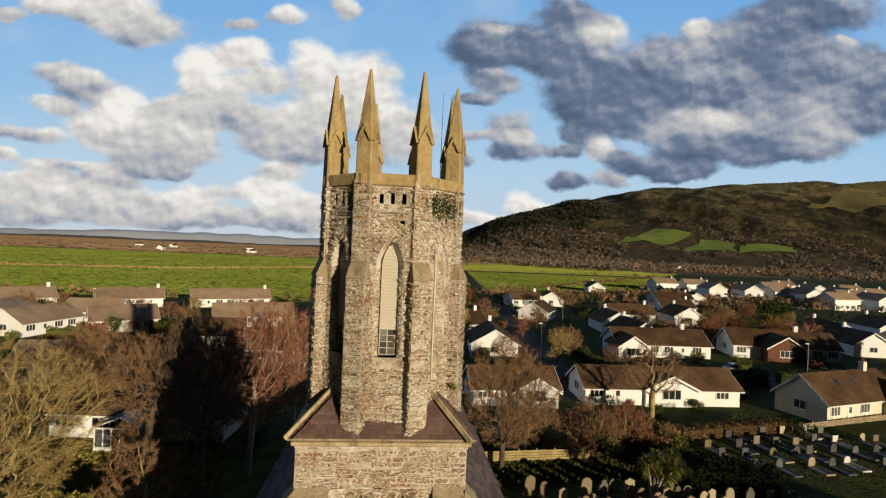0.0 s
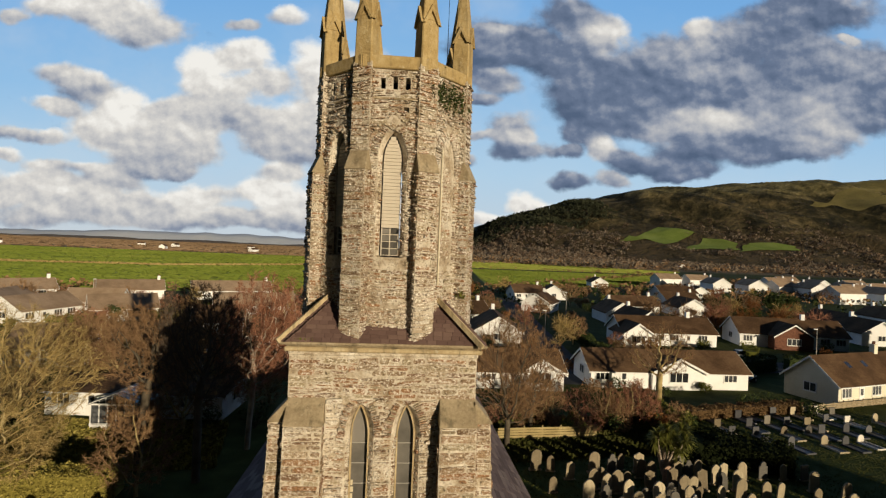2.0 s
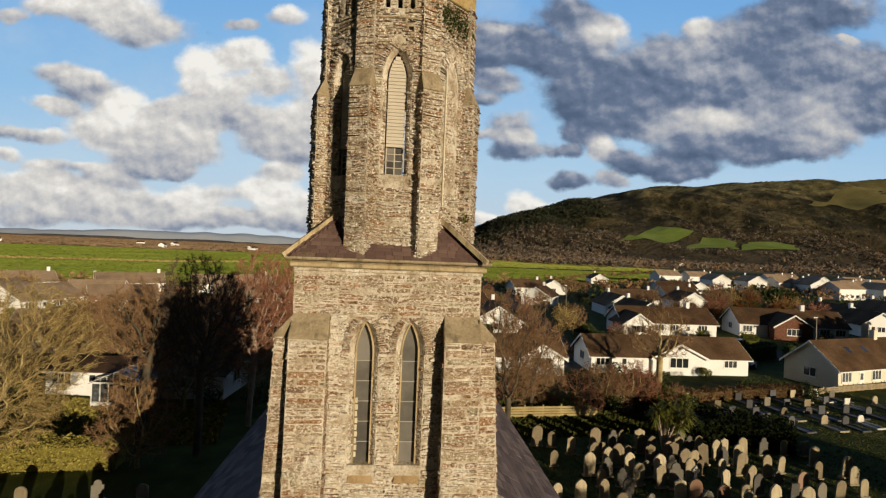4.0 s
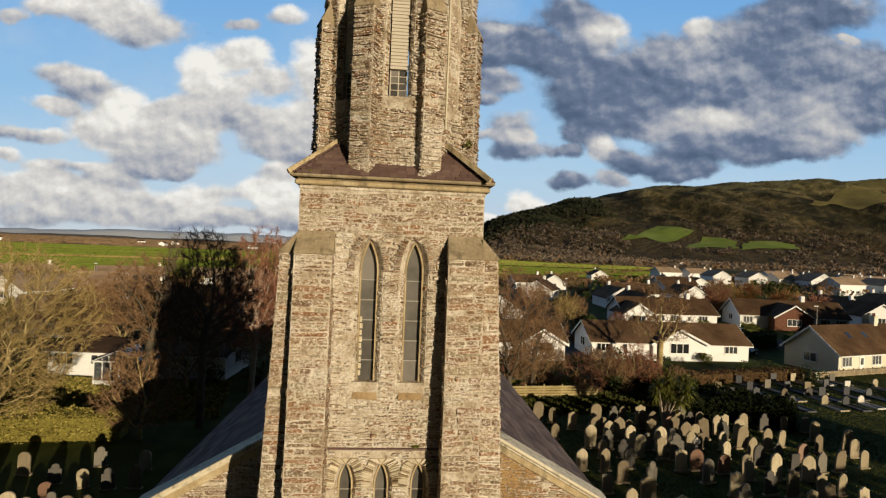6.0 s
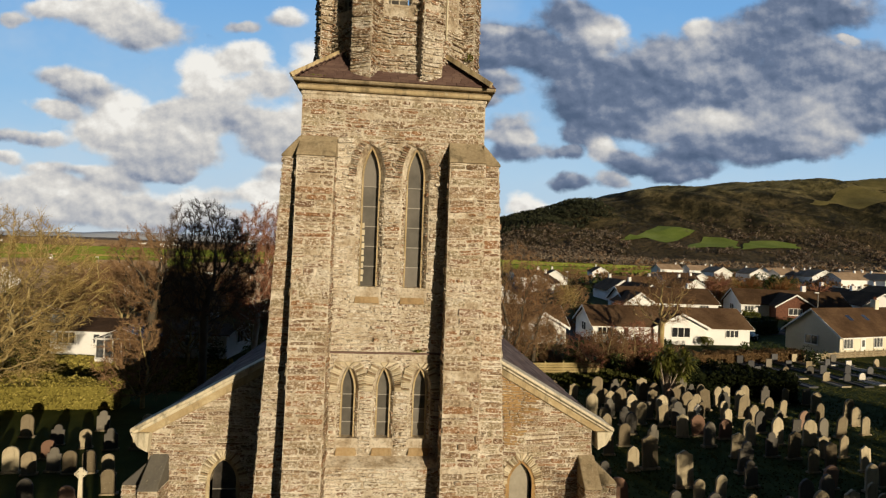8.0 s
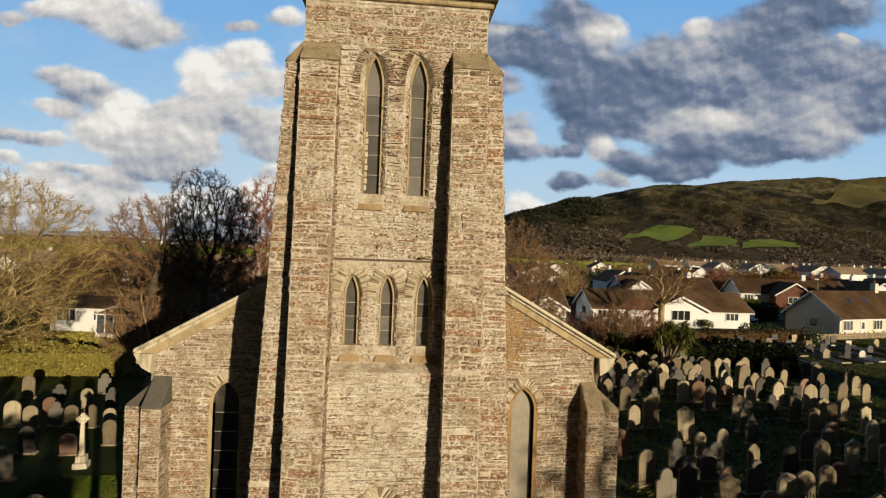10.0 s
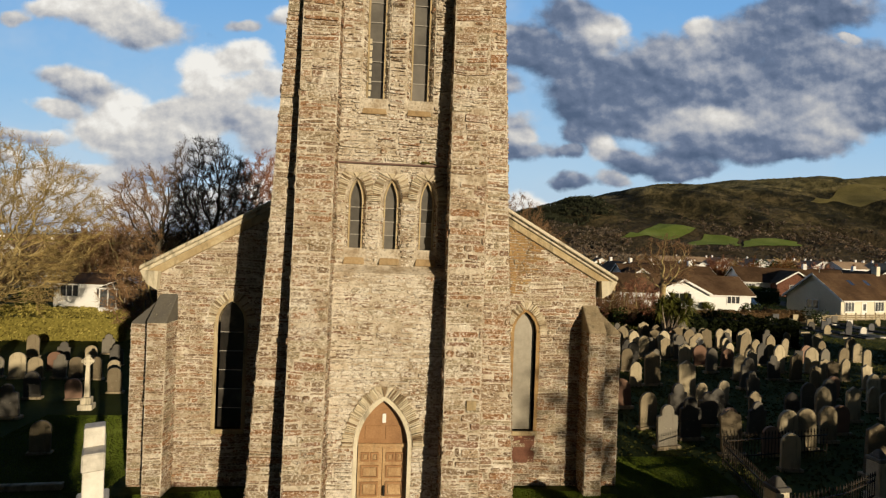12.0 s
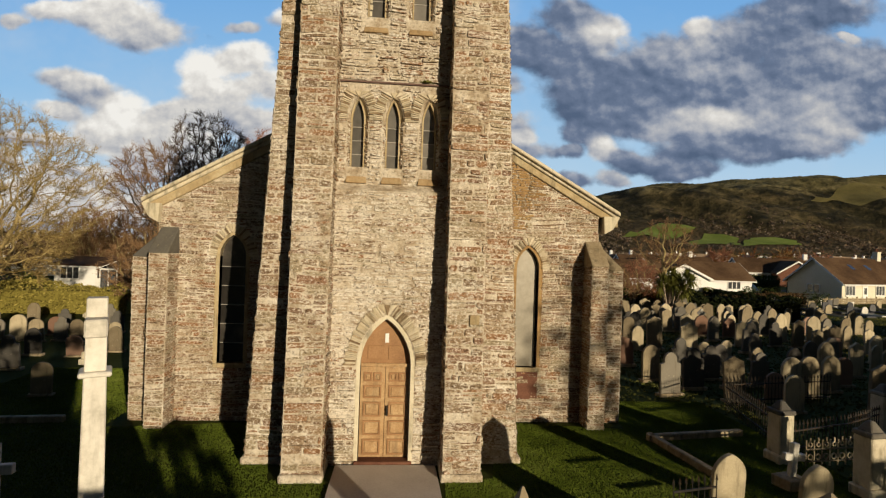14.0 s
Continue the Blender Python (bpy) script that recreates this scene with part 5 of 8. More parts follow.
def ground_material():
    m, g, b, coord = material("rough_grass_and_moor", 0.95)
    v = g.add("ShaderNodeNewGeometry").outputs["Position"]
    xyz = g.add("ShaderNodeSeparateXYZ", v)
    fine, mid, big = g.noise(v, 9.0, 5.0, 0.7).outputs[0], g.noise(v, 0.5, 4.0).outputs[0], g.noise(v, 0.012, 5.0, 0.6).outputs[0]
    # Turf tones are lowered to carry the shade lying between the houses.
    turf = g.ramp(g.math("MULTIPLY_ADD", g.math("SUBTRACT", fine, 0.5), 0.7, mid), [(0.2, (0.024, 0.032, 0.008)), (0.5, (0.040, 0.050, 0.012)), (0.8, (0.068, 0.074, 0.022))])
    moor = g.ramp(g.math("MULTIPLY_ADD", g.math("SUBTRACT", mid, 0.5), 0.5, big), [(0.25, (0.13, 0.092, 0.05)), (0.5, (0.19, 0.135, 0.075)), (0.75, (0.27, 0.20, 0.11))])
    far = g.range(xyz.outputs[1], 520.0, 640.0, 0.0, 1.0, True)
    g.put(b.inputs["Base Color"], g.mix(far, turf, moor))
    bump(g, b, fine, 0.6, 0.05)
    return m


M_GROUND = ground_material()
bm = bmesh.new()
xs = [-4700, -1500, -500, -200, -80, -40, -20, -10, 0, 10, 20, 40, 80, 200, 500, 1500, 4700]
ys = [-300, -80, -30, -10, 0, 10, 20, 40, 80, 200, 500, 1500, 4700]
gv = [[bm.verts.new((x, y, 0.0)) for x in xs] for y in ys]
for j in range(len(ys) - 1):
    for i in range(len(xs) - 1):
        bm.faces.new((gv[j][i], gv[j][i + 1], gv[j + 1][i + 1], gv[j + 1][i]))
ground = part("ground", bm, M_GROUND, None)
tagged(ground, "flat coastal plain of grass running out to brown moor", "ground", kind="structure")


def field_material(name, a, b2, c):
    m, g, b, coord = material(name, 0.95)
    v = g.add("ShaderNodeNewGeometry").outputs["Position"]
    big, mid = g.noise(v, 0.02, 4.0).outputs[0], g.noise(v, 0.3, 4.0).outputs[0]
    g.put(b.inputs["Base Color"], g.ramp(g.math("MULTIPLY_ADD", g.math("SUBTRACT", mid, 0.5), 0.5, big), [(0.25, a), (0.5, b2), (0.75, c)]))
    bump(g, b, g.noise(v, 3.0, 4.0).outputs[0], 0.6, 0.4)
    return m


M_FIELD = field_material("green_pasture", (0.12, 0.165, 0.03), (0.165, 0.21, 0.04), (0.22, 0.255, 0.06))
M_FIELD_PALE = field_material("pale_pasture", (0.12, 0.17, 0.03), (0.16, 0.21, 0.045), (0.21, 0.26, 0.07))
M_STRAW = field_material("straw_bank", (0.17, 0.12, 0.045), (0.22, 0.165, 0.065), (0.28, 0.21, 0.09))


def patch(name, pts, z, mat, label, category):
    bm = bmesh.new()
    bm.faces.new([bm.verts.new((x, y, z)) for x, y in pts])
    bmesh.ops.recalc_face_normals(bm, faces=list(bm.faces))
    ob = part(name, bm, mat, None)
    if ob.data.polygons[0].normal.z < 0:
        ob.data.flip_normals()
    return tagged(ob, label, category, kind="structure")


patch("field", [(-420, 150), (30, 150), (-20, 420), (-135, 300), (-420, 230)], 0.03, M_FIELD, "bright green winter pasture", "field")
patch("field", [(-520, 260), (-140, 312), (-30, 445), (20, 640), (-470, 640)], 0.03, M_FIELD, "bright green winter pasture", "field")
patch("field_bank", [(-420, 230), (-135, 300), (-20, 420), (-24, 446), (-138, 314), (-420, 246)], 0.06, M_STRAW, "straw-coloured rough bank between pastures", "field bank")
patch("field", [(40, 210), (130, 250), (230, 420), (60, 420)], 0.03, M_FIELD, "bright green winter pasture", "field")
patch("field", [(60, 440), (245, 440), (330, 560), (140, 760), (70, 760)], 0.04, M_FIELD_PALE, "pale green pasture", "field")

# Grass stands up and catches the low sun: tufts over the pastures.
M_GRASS_FAR = varied("pasture_tufts", [(0.0, (0.10, 0.135, 0.022)), (0.5, (0.13, 0.165, 0.03)), (1.0, (0.18, 0.205, 0.044))], 0.02, 0.2, 0.95, 0.0, rand="world")
M_GRASS_PALE = varied("pale_pasture_tufts", [(0.0, (0.16, 0.19, 0.035)), (0.5, (0.21, 0.24, 0.05)), (1.0, (0.28, 0.30, 0.08))], 0.02, 0.2, 0.95, 0.0, rand="world")
M_STRAW_TUFT = varied("straw_tufts", [(0.0, (0.22, 0.16, 0.06)), (0.5, (0.29, 0.22, 0.09)), (1.0, (0.37, 0.28, 0.12))], 0.02, 0.2, 0.95, 0.0, rand="world")


M_MOOR_TUFT = varied("moor_tufts", [(0.0, (0.13, 0.09, 0.058)), (0.5, (0.18, 0.125, 0.082)), (1.0, (0.25, 0.18, 0.115))], 0.004, 0.05, 0.95, 0.0, rand="world")


def inside(x, y, poly):
    hit = False
    for (x0, y0), (x1, y1) in zip(poly, poly[1:] + poly[:1]):
        if (y0 > y) != (y1 > y) and x < (x1 - x0) * (y - y0) / (y1 - y0) + x0:
            hit = not hit
    return hit


def tufts(name, seed, poly, count, width, height, mat, label, category="grass", z=0.0, lean=0.35):
    """Upright tufts of grass strewn over an area, as one mesh."""
    r = random.Random(seed)
    xs2, ys2 = [p[0] for p in poly], [p[1] for p in poly]
    v, f = [], []
    while len(f) < count:
        x, y = r.uniform(min(xs2), max(xs2)), r.uniform(min(ys2), max(ys2))
        if not inside(x, y, poly):
            continue
        a, w, h = r.uniform(-0.9, 0.9), width * r.uniform(0.6, 1.4) / 2, height * r.uniform(0.5, 1.3)
        ca, sa, l = math.cos(a) * w, math.sin(a) * w, r.uniform(-lean, lean) * h
        b = len(v)
        v += [(x - ca, y - sa, z - 0.02), (x + ca, y + sa, z - 0.02), (x + ca * 0.6, y + sa * 0.6 + l, z + h), (x - ca * 0.7, y - sa * 0.7 + l, z + h * 0.85)]
        f.append((b, b + 1, b + 2, b + 3))
    return tagged(put(name, mesh_of(v, f, name), mat, None), label, category, kind="stuff")


tufts("pasture_grass", 1, [(-420, 152), (28, 152), (-20, 418), (-135, 298), (-420, 228)], 30000, 2.2, 0.3, M_GRASS_FAR, "bright green upright pasture grass")
tufts("pasture_grass", 2, [(-520, 262), (-140, 316), (-30, 450), (18, 638), (-470, 638)], 26000, 3.2, 0.36, M_GRASS_FAR, "bright green upright pasture grass")
tufts("bank_grass", 3, [(-420, 230), (-135, 300), (-20, 420), (-24, 446), (-138, 314), (-420, 246)], 3200, 1.6, 0.7, M_STRAW_TUFT, "straw-coloured rough grass on a bank")
tufts("pasture_grass", 4, [(42, 212), (128, 250), (228, 418), (60, 418)], 12000, 1.6, 0.32, M_GRASS_FAR, "bright green upright pasture grass")
tufts("pasture_grass", 5, [(60, 442), (243, 442), (328, 558), (140, 758), (70, 758)], 12000, 2.6, 0.4, M_GRASS_PALE, "pale green upright pasture grass")
tufts("moor_grass", 6, [(-2600, 660), (600, 660), (900, 2500), (-3600, 2500)], 30000, 12.0, 1.6, M_MOOR_TUFT, "brown moorland grass")

# The long hill: a broad ridge that falls to the plain at its western nose.


def hill_material():
    m, g, b, coord = material("bracken_hillside", 0.95)
    v = g.add("ShaderNodeNewGeometry").outputs["Position"]
    xyz = g.add("ShaderNodeSeparateXYZ", v)
    z = xyz.outputs[2]
    big, mid, fine = g.noise(v, 0.0035, 5.0, 0.6).outputs[0], g.noise(v, 0.018, 5.0, 0.65).outputs[0], g.noise(v, 0.09, 4.0, 0.7).outputs[0]
    bracken = g.ramp(g.math("MULTIPLY_ADD", g.math("SUBTRACT", mid, 0.5), 1.5, big), [(0.25, (0.016, 0.016, 0.010)), (0.44, (0.034, 0.031, 0.017)), (0.58, (0.075, 0.062, 0.031)), (0.78, (0.14, 0.11, 0.055))])
    grass = g.ramp(mid, [(0.36, (0.06, 0.055, 0.026)), (0.5, (0.15, 0.13, 0.058)), (0.66, (0.28, 0.235, 0.115))])
    high = g.range(g.math("MULTIPLY_ADD", g.math("SUBTRACT", mid, 0.5), 110.0, z), 235.0, 300.0, 0.0, 0.95, True)
    col = g.mix(high, bracken, grass)
    scrub = g.ramp(fine, [(0.35, (0.045, 0.040, 0.022)), (0.65, (0.12, 0.085, 0.048))])
    low = g.range(g.math("MULTIPLY_ADD", g.math("SUBTRACT", big, 0.5), 120.0, z), 60.0, 150.0, 0.75, 0.0, True)
    g.put(b.inputs["Base Color"], g.mix(low, col, scrub))
    bump(g, b, g.math("MULTIPLY_ADD", fine, 0.5, mid), 1.0, 20.0)
    return m


def step(a, b, x):
    t = min(1.0, max(0.0, (x - a) / (b - a)))
    return t * t * (3 - 2 * t)


CREST_X = (60, 200, 286, 353, 398, 489, 580, 670, 761, 828, 873, 917, 1030, 1209, 1387, 1564, 1933, 3200)
CREST_Z = (0, 38, 78, 124, 144, 171, 193, 215, 227, 248, 271, 287, 300, 311, 324, 337, 358, 400)


def hill_height(x, y):
    """Height of the hill over the plain at (x, y)."""
    crest = float(np.interp(x, CREST_X, CREST_Z))
    back = y - (2000 - 0.12 * (x - 900))
    front = step(-1050, 60, back) ** 1.25
    rib = 1 - 2.4 * abs(noise.noise(Vector(((x + 0.55 * y) / 230, y / 620, 1.3)))) - 1.2 * abs(noise.noise(Vector(((x + 0.4 * y) / 95, y / 300, 8.1))))
    gully = (fractal(x, y * 0.6, 260, 5) * 30 + rib * 78) * step(0, 250, crest) * (1 - step(-60, 160, back) * 0.92)
    return max(-2.0, crest * front * (1 - 0.5 * step(500, 1700, back)) + gully * front * (1.25 - front))


def build_hill():
    nx, ny = 260, 150
    verts, faces = [], []
    for j in range(ny + 1):
        for i in range(nx + 1):
            x, y = 60 + 3100 * i / nx, 850 + 2300 * j / ny
            verts.append((x, y, hill_height(x, y) - 1.5))
    for j in range(ny):
        for i in range(nx):
            a = j * (nx + 1) + i
            faces.append((a, a + 1, a + nx + 2, a + nx + 1))
    hill = put("hill", mesh_of(verts, faces, "hill"), hill_material(), None, smooth=True)
    tagged(hill, "long bracken-brown hill with a wooded foot and grassy top", "hill", kind="structure")


build_hill()


def ridge(name, x0, x1, y, height, scale, mat, label):
    verts, faces = [], []
    n = 160
    for i in range(n + 1):
        x = x0 + (x1 - x0) * i / n
        h = height * (0.55 + 0.6 * fractal(x, 50.0 + y, scale, 4)) * min(1, 6 * i / n, 6 * (n - i) / n)
        for k, (dy, dz) in enumerate(((-260, -1), (-120, 0.55), (0, 1.0), (240, -1))):
            verts.append((x, y + dy, max(-2, h * dz)))
    for i in range(n):
        for k in range(3):
            a = i * 4 + k
            faces.append((a, a + 4, a + 5, a + 1))
    return tagged(put(name, mesh_of(verts, faces, name), mat, None, smooth=True), label, "hills", kind="structure")


# The pale blue of distance haze is mixed into the hills' own colour.
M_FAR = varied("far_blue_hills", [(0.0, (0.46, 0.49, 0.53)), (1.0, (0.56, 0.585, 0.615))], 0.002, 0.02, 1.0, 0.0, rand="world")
M_FAR_BROWN = varied("far_brown_wood", [(0.0, (0.13, 0.10, 0.07)), (1.0, (0.21, 0.16, 0.11))], 0.004, 0.05, 1.0, 0.0, rand="world")
ridge("distant_hills", -4600, 1400, 4250, 98, 900, M_FAR, "low distant hills on the horizon with blue haze painted in")
ridge("distant_woods", -4000, 900, 2600, 16, 300, M_FAR_BROWN, "low brown wooded rise beyond the moor")


# ---- houses ----
def prism_roof(bm, x0, x1, y0, y1, eave, top, thick=0.16, over=0.35, m=None):
    """Two pitched slabs with the ridge along x."""
    ym = (y0 + y1) / 2
    rise = (top - eave) / (ym - y0)
    T = m or Matrix()
    for s, ye in ((-1, y0 - over), (1, y1 + over)):
        ze = eave - over * rise
        lo = [(x0 - over, ye, ze), (x1 + over, ye, ze), (x1 + over, ym, top), (x0 - over, ym, top)]
        hi = [(x, y, z + thick) for x, y, z in lo]
        if s > 0:
            lo, hi = [lo[1], lo[0], lo[3], lo[2]], [hi[1], hi[0], hi[3], hi[2]]
        hexa(bm, [T @ Vector(p) for p in lo], [T @ Vector(p) for p in hi])


def gable_body(bm, x0, x1, y0, y1, eave, top, m=None):
    T = m or Matrix()
    ym = (y0 + y1) / 2
    a = [bm.verts.new(T @ Vector(p)) for p in ((x0, y0, -0.3), (x0, y1, -0.3), (x0, y1, eave), (x0, ym, top), (x0, y0, eave))]
    b = [bm.verts.new(T @ Vector(p)) for p in ((x1, y0, -0.3), (x1, y1, -0.3), (x1, y1, eave), (x1, ym, top), (x1, y0, eave))]
    bm.faces.new(a[::-1])
    bm.faces.new(b)
    for i in range(5):
        bm.faces.new((a[i], a[(i + 1) % 5], b[(i + 1) % 5], b[i]))
    bmesh.ops.recalc_face_normals(bm, faces=list(bm.faces))


def house_window(parent, x, y, z, w, h, face=(0, -1), cols=2, dark=False, name="window"):
    """A framed window on the wall through (x, y) that faces the given way."""
    m = Matrix.Translation((x, y, z)) @ pose(0, 0, 0, 0, 0, math.degrees(math.atan2(face[0], -face[1])))
    bm = bmesh.new()
    fr = 0.07
    step_x = (w - fr) / cols
    holes = [[(-w / 2 + fr + step_x * k, fr), (-w / 2 + step_x * (k + 1), fr), (-w / 2 + step_x * (k + 1), h - fr), (-w / 2 + fr + step_x * k, h - fr)] for k in range(cols)]
    slab(bm, [(-w / 2, 0), (w / 2, 0), (w / 2, h), (-w / 2, h)], holes, 0.08, m @ upright(0, -0.05, 0))
    win = part(name, bm, M_UPVC, parent, "white window frame")
    box_part("pane", (-w / 2 + fr, w / 2 - fr, -0.012, 0.012, fr, h - fr), M_PANE, win, "dark glass", m=m)
    box_part("sill", (-w / 2 - 0.06, w / 2 + 0.06, -0.12, 0.0, -0.07, 0.0), M_UPVC, win, m=m)
    return win


def chimney(parent, x, y, z0, z1, mat):
    st = box_part("chimney", (x - 0.35, x + 0.35, y - 0.3, y + 0.3, z0, z1), mat, parent, "chimney stack", 0.02)
    for dx in (-0.15, 0.15):
        bm = bmesh.new()
        bmesh.ops.create_cone(bm, segments=8, radius1=0.11, radius2=0.09, depth=0.4, cap_ends=True, matrix=pose(x + dx, y, z1 + 0.18))
        part("chimney_pot", bm, M_BRICK, st)


def bungalow(at, turn, length, width, eave=2.5, top=4.9, wall=None, tiles=None, wing=None, stack=None, label="", gable_wall=None, windows=True, detail=True):
    """Ridge along its own x, front towards its own -y. wing: (x, half width, how far forward, top)."""
    wall, tiles = wall or M_WHITE, tiles or M_TILE
    h = thing("house", label or "white rendered bungalow with a brown tiled roof", "house", (*at, 0), turn)
    L, W = length / 2, width / 2
    bm = bmesh.new()
    gable_body(bm, -L, L, -W, W, eave, top)
    part("wall", bm, wall, h)
    bm = bmesh.new()
    prism_roof(bm, -L, L, -W, W, eave, top)
    part("roof", bm, tiles, h, "tiled roof with moss stains")
    for sgn in (-1, 1):
        bm = bmesh.new()
        rise = (top - eave) / W
        for s in (-1, 1):
            a = [(sgn * (L + 0.36), s * (W + 0.36), eave - 0.36 * rise - 0.12), (sgn * (L + 0.40), s * (W + 0.36), eave - 0.36 * rise - 0.12),
                 (sgn * (L + 0.40), 0, top - 0.12), (sgn * (L + 0.36), 0, top - 0.12)]
            hexa(bm, a, [(x, y, z + 0.25) for x, y, z in a])
        bmesh.ops.recalc_face_normals(bm, faces=list(bm.faces))
        part("bargeboard", bm, M_UPVC, h, "white bargeboard")
    box_part("gutter", (-L - 0.3, L + 0.3, -W - 0.46, -W - 0.36, eave - 0.36 * (top - eave) / W - 0.05, eave - 0.36 * (top - eave) / W + 0.07), M_UPVC, h, "white gutter")
    if wing:
        wx, ww, fwd, wt = wing
        T = Matrix.Translation((wx, -W - fwd / 2, 0)) @ pose(0, 0, 0, 0, 0, 90)
        reach = (wt - eave) / ((top - eave) / W)
        bm = bmesh.new()
        gable_body(bm, -fwd / 2, fwd / 2 + 0.3, -ww, ww, eave, wt, T)
        part("wing_wall", bm, gable_wall or wall, h)
        bm = bmesh.new()
        prism_roof(bm, -fwd / 2, fwd / 2 + reach, -ww, ww, eave, wt, m=T)
        part("wing_roof", bm, tiles, h)
        bm = bmesh.new()
        rise = (wt - eave) / ww
        for s in (-1, 1):
            a = [T @ Vector(p) for p in ((-fwd / 2 - 0.40, s * (ww + 0.36), eave - 0.36 * rise - 0.12), (-fwd / 2 - 0.36, s * (ww + 0.36), eave - 0.36 * rise - 0.12),
                                         (-fwd / 2 - 0.36, 0, wt - 0.12), (-fwd / 2 - 0.40, 0, wt - 0.12))]
            hexa(bm, a, [p + Vector((0, 0, 0.27)) for p in a])
        bmesh.ops.recalc_face_normals(bm, faces=list(bm.faces))
        part("bargeboard", bm, M_UPVC, h, "white bargeboard")
        house_window(h, wx, -W - fwd - 0.02, 0.9, min(2.4, ww * 1.1), 1.25, cols=3)
    if windows:
        x = -L + 1.4
        k = 0
        while x < L - 1.2:
            if not wing or abs(x - wing[0]) > wing[1] + 1.0:
                if k % 3 == 1:
                    dr = box_part("door", (x - 0.45, x + 0.45, -W - 0.04, -W + 0.02, 0.0, 2.05), M_UPVC, h, "white door")
                    box_part("pane", (x - 0.25, x + 0.25, -W - 0.052, -W - 0.03, 1.1, 1.85), M_PANE, dr)
                else:
                    house_window(h, x, -W - 0.02, 0.95, 1.7, 1.15, cols=3)
            x += 2.7
            k += 1
        for sgn in (-1, 1):
            house_window(h, sgn * (L + 0.02), 0.0, 1.0, 1.5, 1.1, (sgn, 0))
    if stack is not None:
        chimney(h, stack, 0.0, top - 0.5, top + 1.1, wall if wall is not M_SAGE else M_CREAM)
    return h


bungalow((34.0, 52.0), -1, 19.9, 6.4, 2.15, 4.1, wing=(0.8, 3.3, 0.5, 3.75), label="long white bungalow with a mossy brown roof and a front gable")
bungalow((50.2, 82.0), -2, 17.5, 8.0, 2.4, 4.8, wing=(-7.2, 2.7, 3.0, 4.2), stack=5.2, label="white bungalow with a projecting gable and tall chimney")
cream = bungalow((55.9, 47.2), 16, 14.0, 6.2, 2.5, 5.1, wall=M_CREAM, stack=4.6, wing=(5.6, 2.2, 1.6, 4.2), label="cream bungalow with brown roof and roof lights")
for x in (-2.4, 0.6):
    on_slope = pose(x, -1.2, 4.12, 40, 0, 0)
    light = box_part("roof_light", (-0.42, 0.42, -0.52, 0.52, -0.02, 0.10), M_UPVC, cream, "small roof light", m=on_slope)
    box_part("pane", (-0.34, 0.34, -0.44, 0.44, 0.10, 0.112), M_PANE, light, m=on_slope)
bungalow((75.3, 82.3), -12, 19.0, 8.0, 2.5, 5.0, wing=(-1.2, 3.3, 2.4, 4.6), gable_wall=M_BRICK, stack=3.4, label="white bungalow with a brick front gable")
bungalow((15.0, 51.2), 2, 10.5, 6.4, 2.05, 4.0, wing=(2.1, 2.7, 1.2, 3.6), label="small white bungalow with a porch gable")


def conservatory(at, turn, width, depth, eave, top):
    """White-framed glass room with a pitched glazed roof, gable to the front."""
    c = thing("conservatory", "white-framed glass conservatory with a pitched glazed roof", "conservatory", (*at, 0), turn)
    w = width / 2
    for dims in ((-w, w, -0.08, 0.08, -0.1, 0.55), (-w, -w + 0.16, 0.08, depth, -0.1, 0.55), (w - 0.16, w, 0.08, depth, -0.1, 0.55)):
        box_part("dwarf_wall", dims, M_WHITE, c, "white rendered dwarf wall")
    for k in range(7):
        x = -w + 0.05 + (width - 0.1) * k / 6
        box_part("mullion", (x - 0.045, x + 0.045, -0.05, 0.05, 0.55, eave), M_UPVC, c)
        if k < 6:
            box_part("pane", (x + 0.045, x + (width - 0.1) / 6 - 0.045, -0.008, 0.008, 0.57, eave - 0.05), M_PANE, c)
    for sgn in (-1, 1):
        for k in range(4):
            y = 0.2 + (depth - 0.3) * k / 3
            box_part("mullion", (sgn * (w - 0.05) - 0.045, sgn * (w - 0.05) + 0.045, y - 0.045, y + 0.045, 0.55, eave), M_UPVC, c)
        box_part("pane", (sgn * (w - 0.05) - 0.008, sgn * (w - 0.05) + 0.008, 0.2, depth, 0.57, eave - 0.05), M_PANE, c)
        bm = bmesh.new()
        a = [(sgn * (w + 0.15), -0.2, eave - 0.06), (sgn * (w + 0.15), depth, eave - 0.06), (0, depth, top), (0, -0.2, top)]
        hexa(bm, a, [(x, y, z + 0.04) for x, y, z in a])
        bmesh.ops.recalc_face_normals(bm, faces=list(bm.faces))
        part("roof_glazing", bm, M_PANE, c)
        for k in range(5):
            y = -0.15 + (depth + 0.1) * k / 4
            bm = bmesh.new()
            a = [(sgn * (w + 0.15), y - 0.04, eave - 0.01), (sgn * (w + 0.15), y + 0.04, eave - 0.01), (0, y + 0.04, top + 0.05), (0, y - 0.04, top + 0.05)]
            hexa(bm, a, [(x, yy, z + 0.05) for x, yy, z in a])
            bmesh.ops.recalc_face_normals(bm, faces=list(bm.faces))
            part("rafter", bm, M_UPVC, c)
    box_part("eaves_beam", (-w - 0.1, w + 0.1, -0.07, 0.07, eave - 0.05, eave + 0.07), M_UPVC, c)
    return c


